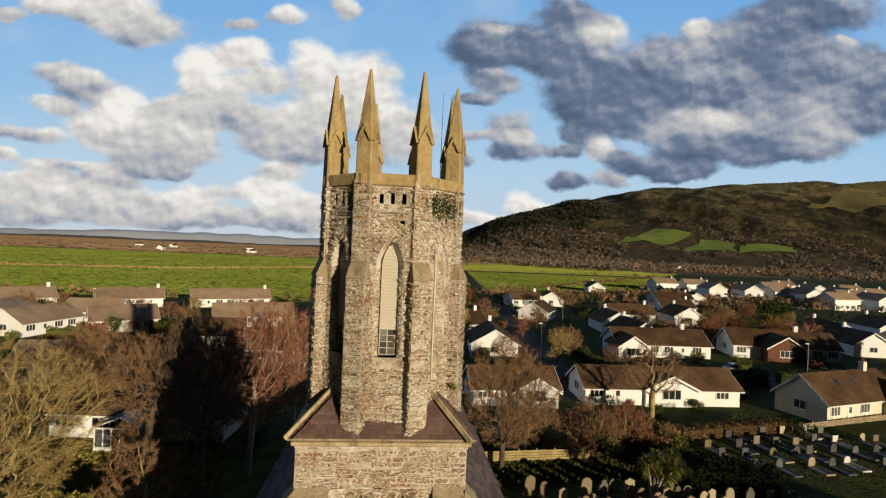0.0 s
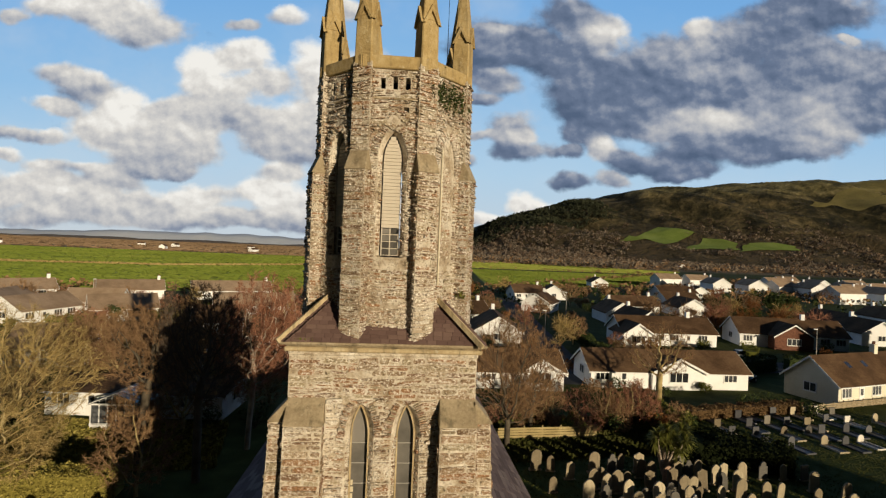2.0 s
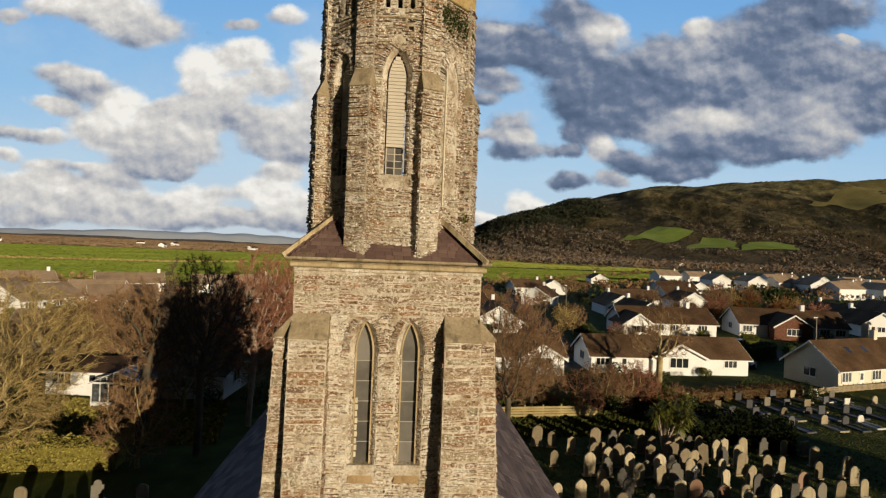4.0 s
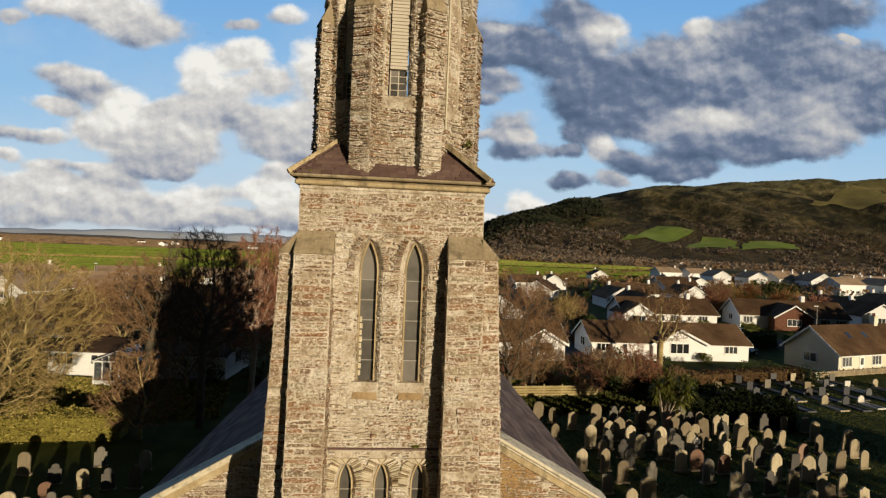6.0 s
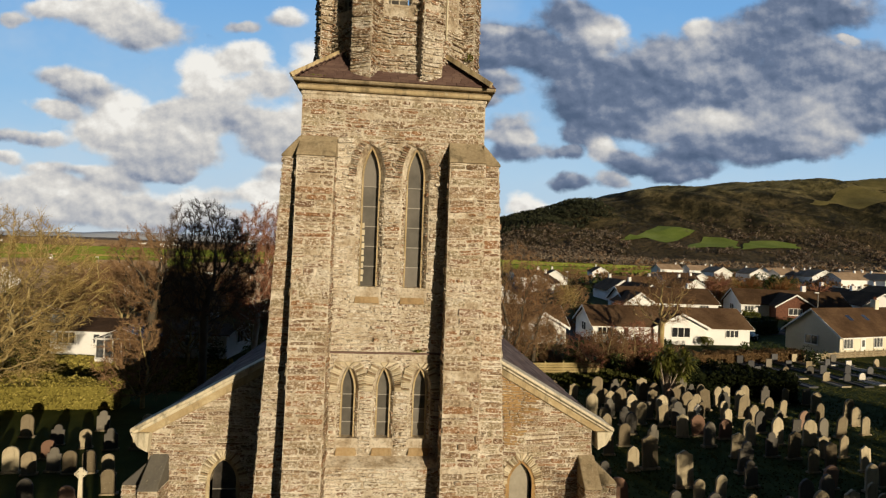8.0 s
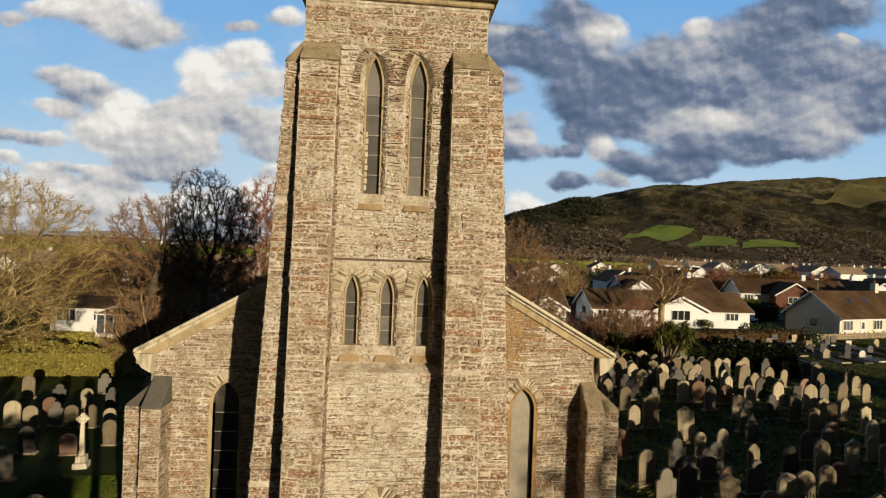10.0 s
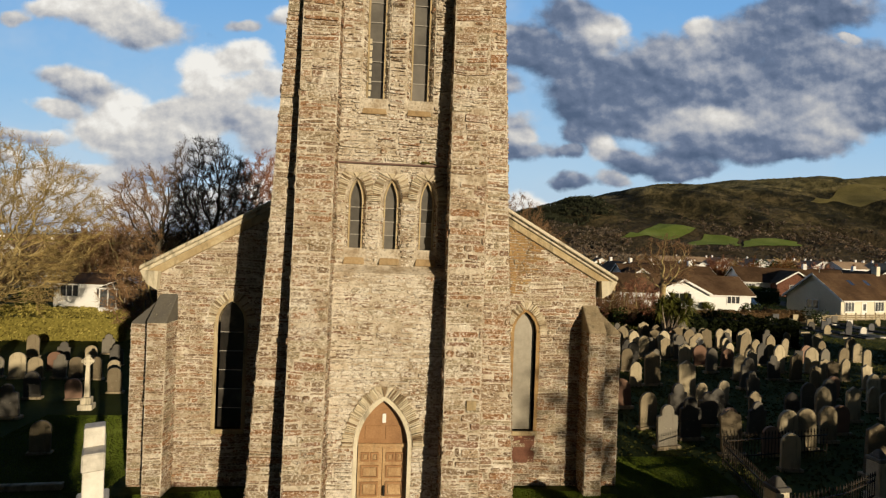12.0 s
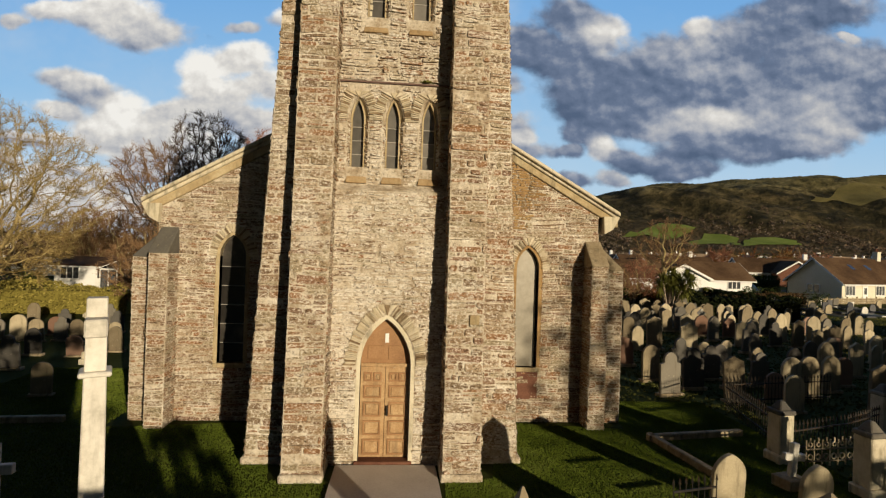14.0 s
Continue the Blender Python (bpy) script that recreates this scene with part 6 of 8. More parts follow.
conservatory((-22.4, 33.2), -2, 4.2, 3.0, 2.1, 3.0)
LEFT_HOUSES = [(-96, 117, 45, 26, 8, 2), (-69.4, 128.7, 29, 15, 8, 2), (-45.9, 136, 23, 20, 8, 2), (-53, 93.5, 32, 11, 8, 1), (-31, 104, 20, 16, 8, 1),
               (-66, 89, 75, 12, 8, 1), (-42, 56.8, 8, 8, 6.5, 1), (-28, 58.5, 98, 9, 7.5, 0), (-78, 98, 100, 12, 8, 1), (-63, 103, 10, 10, 7, 1), (-30, 80, 15, 8, 7, 0), (-18, 70, 12, 9, 7, 0)]
for x, y, turn, length, width, tone in LEFT_HOUSES:
    bungalow((x, y), turn, length, width, 2.4, 4.7, tiles=(M_TILE, M_TILE_TAN, M_TILE_TAN)[tone], stack=length / 2 - 1 if tone == 2 else None)
bungalow((-22.4, 39.4), -4, 15.6, 6.0, 2.15, 2.75, label="low white bungalow behind the churchyard hedge")
FAR_HOUSES = [(51.7, 94.5, 88, 12, 7), (53.8, 111, 86, 11, 7.5), (44, 161, 10, 11, 8), (55, 166, 80, 10, 8), (101, 240, 80, 13, 8), (110, 184, 5, 16, 8), (122, 188, 80, 9, 8), (82, 128, 85, 11, 8),
              (104, 102, 78, 13, 8), (121, 96, 15, 14, 8), (132, 116, 80, 12, 8), (40, 128, 60, 10, 8), (66, 128, 5, 13, 8), (18, 80, 85, 12, 8), (92, 150, 6, 12, 8), (14, 100, 20, 11, 8), (98, 88, 80, 10, 7.5)]
for x, y, turn, length, width in FAR_HOUSES:
    bungalow((x, y), turn, length, width, 2.5, 4.9, stack=length / 2 - 1.2)
TERRACES = [(150, 263, 8), (167, 262, 8), (157, 229, 82), (172, 224, 80), (188, 223, 10), (243, 290, 8), (193, 212, 82), (208, 206, 8), (184, 185, 10), (203, 187, 84), (242, 228, 8), (224, 226, 80), (262, 262, 8), (214, 262, 8), (232, 254, 82), (272, 240, 82)]
for x, y, turn in TERRACES:
    bungalow((x, y), turn, 14, 8.5, 4.6, 7.2, tiles=M_TILE_TAN, stack=5.5, label="two-storey white terrace house with a tan tiled roof")

# ---- trees and shrubs ----
class Branches:
    """Tapered limbs, boughs and twigs, gathered by level."""

    def __init__(self, seed):
        self.rng = random.Random(seed)
        self.wood, self.fine = ([], []), ([], [])

    def tube(self, pts, radii, sides, fine):
        v, f = self.fine if fine else self.wood
        base = len(v)
        for i, (p, r) in enumerate(zip(pts, radii)):
            d = (pts[min(i + 1, len(pts) - 1)] - pts[max(i - 1, 0)]).normalized()
            a = d.orthogonal().normalized()
            b = d.cross(a)
            for k in range(sides):
                t = 2 * math.pi * k / sides
                v.append(p + (a * math.cos(t) + b * math.sin(t)) * r)
        for i in range(len(pts) - 1):
            for k in range(sides):
                j = (k + 1) % sides
                f.append((base + i * sides + k, base + i * sides + j, base + (i + 1) * sides + j, base + (i + 1) * sides + k))

    def grow(self, start, way, length, radius, level, spec):
        rng = self.rng
        segs = 5 if level == 0 else 4 if level < 3 else 2
        bend = spec["bend"] * (0.4 if level == 0 else 1.0)
        pts, p, d = [start], start.copy(), way.normalized()
        for i in range(segs):
            d = (d + Vector((rng.gauss(0, bend), rng.gauss(0, bend), rng.gauss(0, bend) + (spec["lift"] if level else 0.1)))).normalized()
            p = p + d * (length / segs)
            pts.append(p.copy())
        last = level >= spec["levels"]
        end = 0.25 if last else 0.55
        self.tube(pts, [radius * (1 + (end - 1) * i / segs) for i in range(segs + 1)], 7 if level == 0 else 5 if level == 1 else 3, level >= spec["fine"])
        if last:
            return
        count = spec["kids"][level]
        for c in range(count):
            t = rng.uniform(0.25 if level else spec["clear"], 1.0) if c else 1.0
            i = min(segs - 1, int(t * segs))
            at = pts[i].lerp(pts[i + 1], t * segs - i)
            axis = (pts[i + 1] - pts[i]).normalized()
            side = axis.orthogonal().normalized()
            side.rotate(Matrix.Rotation(rng.uniform(0, 2 * math.pi), 3, axis))
            ang = radians(rng.uniform(*spec["angle"])) * (0.5 if c == 0 else 1.0)
            child = axis * math.cos(ang) + side * math.sin(ang)
            self.grow(at, child, length * rng.uniform(*spec["ratio"][level]) * (1.25 - 0.4 * t if level == 0 else 1.0), max(spec["thin"], radius * (0.62 if c == 0 else rng.uniform(0.35, 0.55)) * (1.1 - 0.35 * t)), level + 1, spec)


DISTANT = dict(bend=0.18, lift=0.06, levels=3, fine=1, kids=(10, 8, 7), clear=0.2, angle=(25, 65), ratio=((0.6, 0.9), (0.45, 0.7), (0.5, 0.8)), thin=0.035, bole=0.42)


def garden_tree(seed, spec, height, trunk_r, bark, twig, label, at, stems=1, turn=0.0):
    br = Branches(seed)
    for s in range(stems):
        lean = Vector((br.rng.gauss(0, 0.12 + 0.2 * (stems > 1)), br.rng.gauss(0, 0.12 + 0.2 * (stems > 1)), 1.0))
        br.grow(Vector((0.15 * s, 0.1 * s, -0.2)), lean, height * spec["bole"], trunk_r / (1 + 0.3 * (stems > 1)), 0, spec)
    tops = sorted(p.z for p in br.fine[0])
    top = tops[int(len(tops) * 0.998)]
    k = height / top
    tree = thing("tree", label, "tree", (*at, 0), turn)
    put("trunk", mesh_of([p * k for p in br.wood[0]], br.wood[1], "trunk"), bark, tree, "bare trunk and limbs", True)
    put("crown", mesh_of([p * k for p in br.fine[0]], br.fine[1], "crown"), twig, tree, "leafless twigs")
    return tree


def colonise(seed, bole, centre, radii, count, step, lean=(0.0, 0.0)):
    """Limbs that grow towards scattered points of a lumpy crown until each point is reached. Gives places, parents and girths."""
    rs = np.random.RandomState(seed)
    d = rs.normal(size=(count * 3, 3))
    d /= np.linalg.norm(d, axis=1)[:, None]
    pts = d * (rs.uniform(0.05, 1.0, count * 3) ** 0.42)[:, None]
    lobes = rs.normal(size=(9, 3))
    lobes /= np.linalg.norm(lobes, axis=1)[:, None]
    bulge = 0.80 + 0.24 * np.clip((d @ lobes.T).max(axis=1) * 2.2 - 1.1, -0.3, 1.0)
    goals = np.array(centre) + pts * bulge[:, None] * np.array(radii)
    goals = goals[goals[:, 2] > bole * 0.75][:count]
    n0 = max(2, int(bole / step))
    nodes = [np.array((lean[0] * (k / n0) ** 1.5, lean[1] * (k / n0) ** 1.5, -0.2 + (bole + 0.2) * k / n0)) for k in range(n0 + 1)]
    parent = [-1] + list(range(n0))
    near = np.full(len(goals), 1e9)
    who = np.zeros(len(goals), int)
    fresh = list(range(len(nodes)))
    for _ in range(160):
        new_p = np.array([nodes[k] for k in fresh])
        dist = np.linalg.norm(goals[:, None, :] - new_p[None], axis=2)
        best = dist.argmin(axis=1)
        low = dist[np.arange(len(goals)), best]
        closer = low < near
        near = np.where(closer, low, near)
        who = np.where(closer, np.array(fresh)[best], who)
        keep = near > step * 1.7
        goals, near, who = goals[keep], near[keep], who[keep]
        if not len(goals):
            break
        pull = collections.defaultdict(lambda: np.zeros(3))
        for k, goal in zip(who, goals):
            v = goal - nodes[k]
            pull[k] += v / np.linalg.norm(v)
        fresh = []
        for k, v in pull.items():
            v = v / max(np.linalg.norm(v), 1e-6)
            back = nodes[k] - nodes[parent[k]] if parent[k] >= 0 else np.array((0, 0, 1.0))
            v = v + rs.normal(0, 0.30, 3) + 0.35 * back / max(np.linalg.norm(back), 1e-6)
            nodes.append(nodes[k] + v / np.linalg.norm(v) * step)
            parent.append(k)
            fresh.append(len(nodes) - 1)
    return np.array(nodes), parent, rs


def twigs(starts, ways, lengths, radius, rs):
    """Thin three-sided tapering shoots."""
    n = len(starts)
    ways = ways / np.linalg.norm(ways, axis=1)[:, None]
    a = np.cross(ways, rs.normal(size=(n, 3)))
    a /= np.linalg.norm(a, axis=1)[:, None]
    b = np.cross(ways, a)
    v = np.zeros((n, 4, 3))
    for k in range(3):
        v[:, k] = starts + (a * math.cos(2.0944 * k) + b * math.sin(2.0944 * k)) * radius
    v[:, 3] = starts + (ways + rs.normal(0, 0.12, size=(n, 3))) * lengths[:, None]
    faces = [(4 * i + k, 4 * i + (k + 1) % 3, 4 * i + 3) for i in range(n) for k in range(3)]
    return v, faces


def bare_tree(seed, label, at, bark, twig, height, bole, spread, girth=0.3, count=1200, step=0.34, shoots=5, length=0.75, thin=0.011, turn=0.0, lean=(0.0, 0.0), low=0.0):
    """A leafless tree: bole, limbs grown into a domed crown, and shoots at the ends. low: how far the crown hangs under the bole's top."""
    base = bole - low
    centre, radii = (lean[0] * 1.5, lean[1] * 1.5, (height + base) / 2 - 0.3), (spread, spread, (height - base) / 2)
    nodes, parent, rs = colonise(seed, bole, centre, radii, count, step, lean)
    kids = collections.defaultdict(list)
    for k, p in enumerate(parent):
        if p >= 0:
            kids[p].append(k)
    tips = [0] * len(nodes)
    for k in range(len(nodes) - 1, -1, -1):
        tips[k] = max(1, sum(tips[c] for c in kids[k]))
    power = math.log(girth / (thin * 1.1)) / math.log(tips[0])
    r = [thin * 1.1 * n ** power for n in tips]
    br = Branches(seed)
    stack = [(0, None)]
    while stack:
        k, origin = stack.pop()
        chain = ([origin] if origin is not None else []) + [k]
        while kids[chain[-1]]:
            order = sorted(kids[chain[-1]], key=lambda c: -r[c])
            stack += [(c, chain[-1]) for c in order[1:]]
            chain.append(order[0])
        if len(chain) < 2:
            continue
        rad = [min(r[c], r[chain[1]]) for c in chain]
        big = rad[0] > 0.035
        br.tube([Vector(nodes[c]) for c in chain], rad, 7 if rad[0] > 0.12 else 5 if big else 3, not big)
    ends = [k for k in range(len(nodes)) if tips[k] <= 3 and parent[k] >= 0]
    at_k = np.repeat(np.array(ends), shoots)
    here = nodes[at_k]
    back = nodes[[parent[k] for k in at_k]]
    grow = (here - back) / np.linalg.norm(here - back, axis=1)[:, None]
    out = here - np.array(centre)
    out /= np.linalg.norm(out, axis=1)[:, None]
    ways = grow * 0.7 + out * 0.45 + rs.normal(0, 0.5, (len(at_k), 3)) + np.array((0, 0, 0.15))
    ways /= np.linalg.norm(ways, axis=1)[:, None]
    starts, reach = back + (here - back) * rs.uniform(0, 1, len(at_k))[:, None], length * rs.uniform(0.35, 1.15, len(at_k))
    side_starts = np.repeat(starts + ways * (reach * 0.4)[:, None], 2, axis=0)
    side_ways = np.repeat(ways, 2, axis=0) + rs.normal(0, 0.5, (len(side_starts), 3))
    v, f = twigs(np.concatenate((starts, side_starts)), np.concatenate((ways, side_ways)), np.concatenate((reach, np.repeat(reach, 2) * rs.uniform(0.35, 0.8, len(side_starts)))), thin, rs)
    fv, ff = br.fine
    start = len(fv)
    fv = [tuple(p) for p in fv] + [tuple(p) for p in v.reshape(-1, 3)]
    ff = ff + [tuple(i + start for i in q) for q in f]
    tree = thing("tree", label, "tree", (*at, 0), turn)
    put("trunk", mesh_of(br.wood[0], br.wood[1], "trunk"), bark, tree, "bare trunk and limbs", True)
    put("crown", mesh_of(fv, ff, "crown"), twig, tree, "leafless twigs")
    return tree


def tree_copy(tree, x, y, turn, size, label=""):
    t = copy_thing(tree, pose(x, y, 0, 0, 0, turn) @ Matrix.Scale(size, 4))
    if label:
        t["label"] = label
    return t


oak = bare_tree(3, "large bare oak with olive lichened branches", (-23.4, 19.0), M_BARK, M_TWIG, 12.4, 2.6, 6.9, 0.42, 4200, 0.31, 5, 0.75, 0.010, low=0.9)
oak_b = bare_tree(8, "domed bare tree with a twisting dark trunk", (-17.4, 26.5), M_BARK_DARK, M_TWIG_BROWN, 12.0, 5.6, 3.7, 0.30, 2300, 0.26, 5, 0.55, lean=(0.5, 0.0), low=0.3)
# The ash gets dark bark and twigs to paint in the tower's shade.
ash = bare_tree(5, "tall bare tree with shade put into its dark bark and twigs", (-12.5, 24.0), M_BARK_DARK, M_TWIG_DARK, 13.6, 5.8, 3.3, 0.28, 2600, 0.26, 6, 0.55, low=0.6)
birch = bare_tree(12, "pale-stemmed birch with russet twigs", (-10.8, 29.5), M_BIRCH, M_TWIG_RED, 13.9, 5.0, 3.5, 0.22, 2200, 0.28, 6, 0.65, 0.012, lean=(0.3, 0.0), low=0.5)
copse = bare_tree(15, "dense bare brown tree in a garden", (-17.0, 33.0), M_BARK, M_TWIG_BROWN, 7.6, 1.0, 3.4, 0.18, 1200, 0.28, 5, 0.7, 0.013)
thorn = bare_tree(21, "small bare brown tree in scrub", (13.0, 35.0), M_BARK, M_TWIG_BROWN, 5.6, 0.7, 2.4, 0.13, 650, 0.25, 5, 0.55)
apple = bare_tree(26, "small bare brown tree in scrub", (22.8, 36.0), M_BARK, M_TWIG_RED, 4.8, 0.6, 2.6, 0.13, 650, 0.25, 5, 0.55)
bare_tree(31, "gnarled bare tree with a thick trunk", (29.4, 43.0), M_BARK, M_TWIG_BROWN, 9.4, 3.0, 3.4, 0.34, 800, 0.32, 4, 0.65, 0.013, low=0.6)
elm = bare_tree(37, "tall bare tree behind the church", (9.6, 30.0), M_BARK_DARK, M_TWIG_BROWN, 11.6, 2.0, 3.6, 0.24, 1700, 0.30, 5, 0.65)
tree_copy(birch, -8.2, 33.5, 100, 0.95)
for x, y, turn, size in ((-33.4, 37.5, 40, 0.8), (-22.0, 45.5, 130, 1.05), (-12.6, 37.4, 210, 1.0), (-32.5, 45.0, 300, 1.0), (-12.0, 41.0, 75, 1.0), (-20.5, 47.0, 10, 0.95), (-8.0, 44.0, 160, 0.9), (-38.0, 38.0, 250, 0.9), (-36.0, 52.0, 20, 0.8), (-26.5, 52.0, 200, 0.8)):
    tree_copy(copse, x, y, turn, size)
tree_copy(elm, 12.6, 34.0, 130, 0.86)
for x, y, turn, size in ((-28.5, 46.0, 15, 1.15), (-33.0, 47.0, 170, 1.15), (-24.8, 46.5, 275, 1.1), (-19.4, 30.2, 60, 0.62)):
    tree_copy(copse, x, y, turn, size)
tree_copy(thorn, -15.3, 22.0, 120, 1.05, "small bare brown tree beside the churchyard hedge")
tree_copy(thorn, 21.6, 35.4, 200, 0.62)
tree_copy(apple, 10.0, 34.4, 40, 0.6)
tree_copy(thorn, 27.4, 36.0, 300, 0.42)
for x, y, turn, size, kind in ((15.4, 36.6, 20, 0.72, 0), (18.2, 37.6, 140, 0.66, 1), (20.0, 34.6, 250, 0.74, 0), (24.4, 36.8, 330, 0.7, 1), (17.2, 32.4, 75, 0.6, 1), (11.4, 34.6, 190, 0.7, 0)):
    tree_copy((thorn, apple)[kind], x, y, turn, size)
wood = [garden_tree(40 + k, DISTANT, 7.5, 0.16, M_BARK_DARK, m, lab, (60 + k * 7, 90)) for k, (m, lab) in enumerate(((M_TWIG_BROWN, "bare brown tree in a garden"), (M_TWIG_RED, "bare russet tree in a garden"), (M_LEAF_RUST, "rust-coloured tree in a garden"), (M_TWIG, "bare olive tree in a garden")))]
rng = random.Random(77)
spots = [(20, 62), (26, 70), (33, 64), (28, 95), (24, 118), (36, 110), (40, 122), (53, 110), (62, 104), (76, 88), (84, 84), (92, 118), (104, 132), (118, 128), (66, 92), (14, 92), (10, 110), (72, 132), (80, 160),
         (120, 170), (130, 150), (142, 170), (100, 190), (60, 180), (40, 170), (150, 190), (170, 180), (22, 150), (-20, 88), (-26, 92), (-38, 86), (-46, 84), (-36, 112), (-44, 108), (-58, 108), (-30, 118), (-22, 122),
         (-70, 104), (-78, 104), (-16, 112), (-33, 66), (-22, 66), (-14, 76), (-10, 60), (-48, 72), (-42, 66)]
for k, (x, y) in enumerate(spots):
    tree_copy(wood[rng.randrange(4)], x + rng.uniform(-2, 2), y + rng.uniform(-2, 2), rng.uniform(0, 360), rng.uniform(0.55, 1.05))


def leaf_cloud(seed, count, shape, size, centre=(0, 0, 0)):
    """Small pointed leaf cards; shape: a function from three uniform numbers to a place."""
    r = random.Random(seed)
    v, f = [], []
    for _ in range(count):
        p = Vector(shape(r)) + Vector(centre)
        n = Vector((r.gauss(0, 1), r.gauss(0, 1), r.gauss(0.3, 1))).normalized()
        a = n.orthogonal().normalized()
        a.rotate(Matrix.Rotation(r.uniform(0, 6.28), 3, n))
        b = n.cross(a)
        s = size * r.uniform(0.6, 1.4)
        base = len(v)
        v += [p - a * s, p - b * s * 0.5 + n * s * 0.15, p + a * s, p + b * s * 0.5 + n * s * 0.15]
        f.append((base, base + 1, base + 2, base + 3))
    return v, f


def blob_shape(rx, ry, rz, seed):
    q = random.Random(seed)
    lobes = [(q.uniform(-0.6, 0.6) * rx, q.uniform(-0.6, 0.6) * ry, q.uniform(0.35, 0.75) * rz, q.uniform(0.35, 0.6)) for _ in range(7)]

    def shape(r):
        lx, ly, lz, k = r.choice(lobes)
        d = Vector((r.gauss(0, 1), r.gauss(0, 1), r.gauss(0, 1))).normalized() * (r.uniform(0.3, 1) ** 0.4)
        return (lx + d.x * rx * k, ly + d.y * ry * k, max(0.05, lz + d.z * rz * k * 0.8))
    return shape


def shrub(seed, rx, ry, rz, mat, label, at, count=900, size=0.09, name="shrub", category="shrub"):
    s = thing(name, label, category, (*at, 0))
    v, f = leaf_cloud(seed, count, blob_shape(rx, ry, rz, seed), size)
    put("foliage", mesh_of(v, f, "foliage"), mat, s)
    br = Branches(seed)
    for k in range(4):
        br.grow(Vector((0, 0, -0.1)), Vector((br.rng.gauss(0, 0.5), br.rng.gauss(0, 0.5), 1)), rz * 0.7, 0.04, 0, dict(bend=0.15, lift=0.05, levels=1, fine=9, kids=(3,), clear=0.2, angle=(25, 60), ratio=((0.5, 0.7),), thin=0.012))
    put("stem", mesh_of(br.wood[0], br.wood[1], "stems"), M_BARK_DARK, s)
    return s


def hedge(pts, width, height, mat, label, density=190, size=0.085, seed=1):
    """A clipped or rough hedge along a line."""
    h = thing("hedge", label, "hedge", (*pts[0], 0))
    r = random.Random(seed)
    v, f = [], []
    o = Vector((*pts[0], 0))
    for (x0, y0), (x1, y1) in zip(pts, pts[1:]):
        a, b = Vector((x0, y0, 0)) - o, Vector((x1, y1, 0)) - o
        along = (b - a)
        side = Vector((-along.y, along.x, 0)).normalized()

        def shape(q, a=a, along=along, side=side):
            t, s, z = q.uniform(0, 1), q.uniform(-1, 1), q.uniform(0, 1)
            if q.random() < 0.75:
                s, z = ((math.copysign(1, s), z) if q.random() < 0.6 else (s, 1.0))
            lump = 1 + 0.30 * noise.noise(a * 0.7 + along * (t * 0.9)) + 0.15 * noise.noise(a * 2.1 + along * (t * 2.6))
            p = a + along * t + side * (s * width / 2 * lump) + Vector((q.gauss(0, 0.05), q.gauss(0, 0.05), 0))
            return (p.x, p.y, max(0.02, z * height * lump + q.gauss(0, 0.04)))
        n = int(along.length * (2 * height + width) * density)
        v2, f2 = leaf_cloud(r.randrange(9999), n, shape, size)
        base = len(v)
        v += v2
        f += [tuple(i + base for i in q) for q in f2]
        bm = bmesh.new()
        m = Matrix((( along.normalized().x, side.x, 0, a.x), (along.normalized().y, side.y, 0, a.y), (0, 0, 1, 0), (0, 0, 0, 1)))
        box(bm, 0.1, along.length - 0.1, -width * 0.4, width * 0.4, -0.1, height * 0.86, m)
        part("hedge_core", bm, mat, h, "dense leaves inside")
    put("foliage", mesh_of(v, f, "foliage"), mat, h)
    return h


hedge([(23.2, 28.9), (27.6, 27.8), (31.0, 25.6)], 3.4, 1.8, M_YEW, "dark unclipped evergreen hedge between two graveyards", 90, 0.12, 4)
hedge([(-29.0, 21.6), (-16.4, 22.4)], 1.6, 1.6, M_BANK, "rough golden grassy hedge bank", 150, 0.09, 6)
hedge([(-42.0, 20.5), (-29.0, 21.6)], 1.4, 1.5, M_LEAF, "rough dark evergreen hedge", 110, 0.1, 7)
hedge([(29.5, 37.6), (37.0, 39.4), (43.5, 40.4)], 1.3, 1.1, M_BEECH, "clipped brown beech hedge", 140, 0.09, 8)
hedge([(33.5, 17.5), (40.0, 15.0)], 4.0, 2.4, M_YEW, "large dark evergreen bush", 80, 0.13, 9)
hedge([(-59.0, 80.8), (-51.5, 84.4)], 2.0, 1.9, M_LEAF_LIME, "clipped yellow-green garden hedge", 40, 0.16, 10)
hedge([(-54.9, 95.0), (-40.5, 91.0)], 1.8, 1.8, M_LEAF_LIME, "clipped yellow-green garden hedge", 40, 0.16, 11)
# Added out of view on the right, to shade the brick-gabled bungalow's lower walls.
hedge([(82.0, 61.0), (104.0, 66.0)], 3.0, 6.5, M_LEAF, "tall unseen hedge added to shade the bungalow", 14, 0.3, 17)
hedge([(45.5, 55.5), (56.0, 60.0)], 1.4, 2.2, M_LEAF, "dark evergreen hedge beside a bungalow", 40, 0.15, 21)
hedge([(58.5, 60.5), (80.0, 64.0)], 1.3, 1.9, M_LEAF, "dark hedge along the estate road", 36, 0.16, 22)
hedge([(57.0, 66.0), (60.5, 72.0)], 1.8, 1.8, M_LEAF_LIME, "rounded yellow-green garden hedge", 60, 0.14, 12)
hedge([(12.0, 58.0), (18.0, 84.0)], 1.6, 1.6, M_LEAF, "dark hedge along a road", 40, 0.15, 13)
hedge([(33.0, 62.0), (34.0, 80.0), (36.0, 98.0)], 1.5, 1.5, M_LEAF, "dark hedge along a road", 40, 0.15, 14)
rng = random.Random(5)
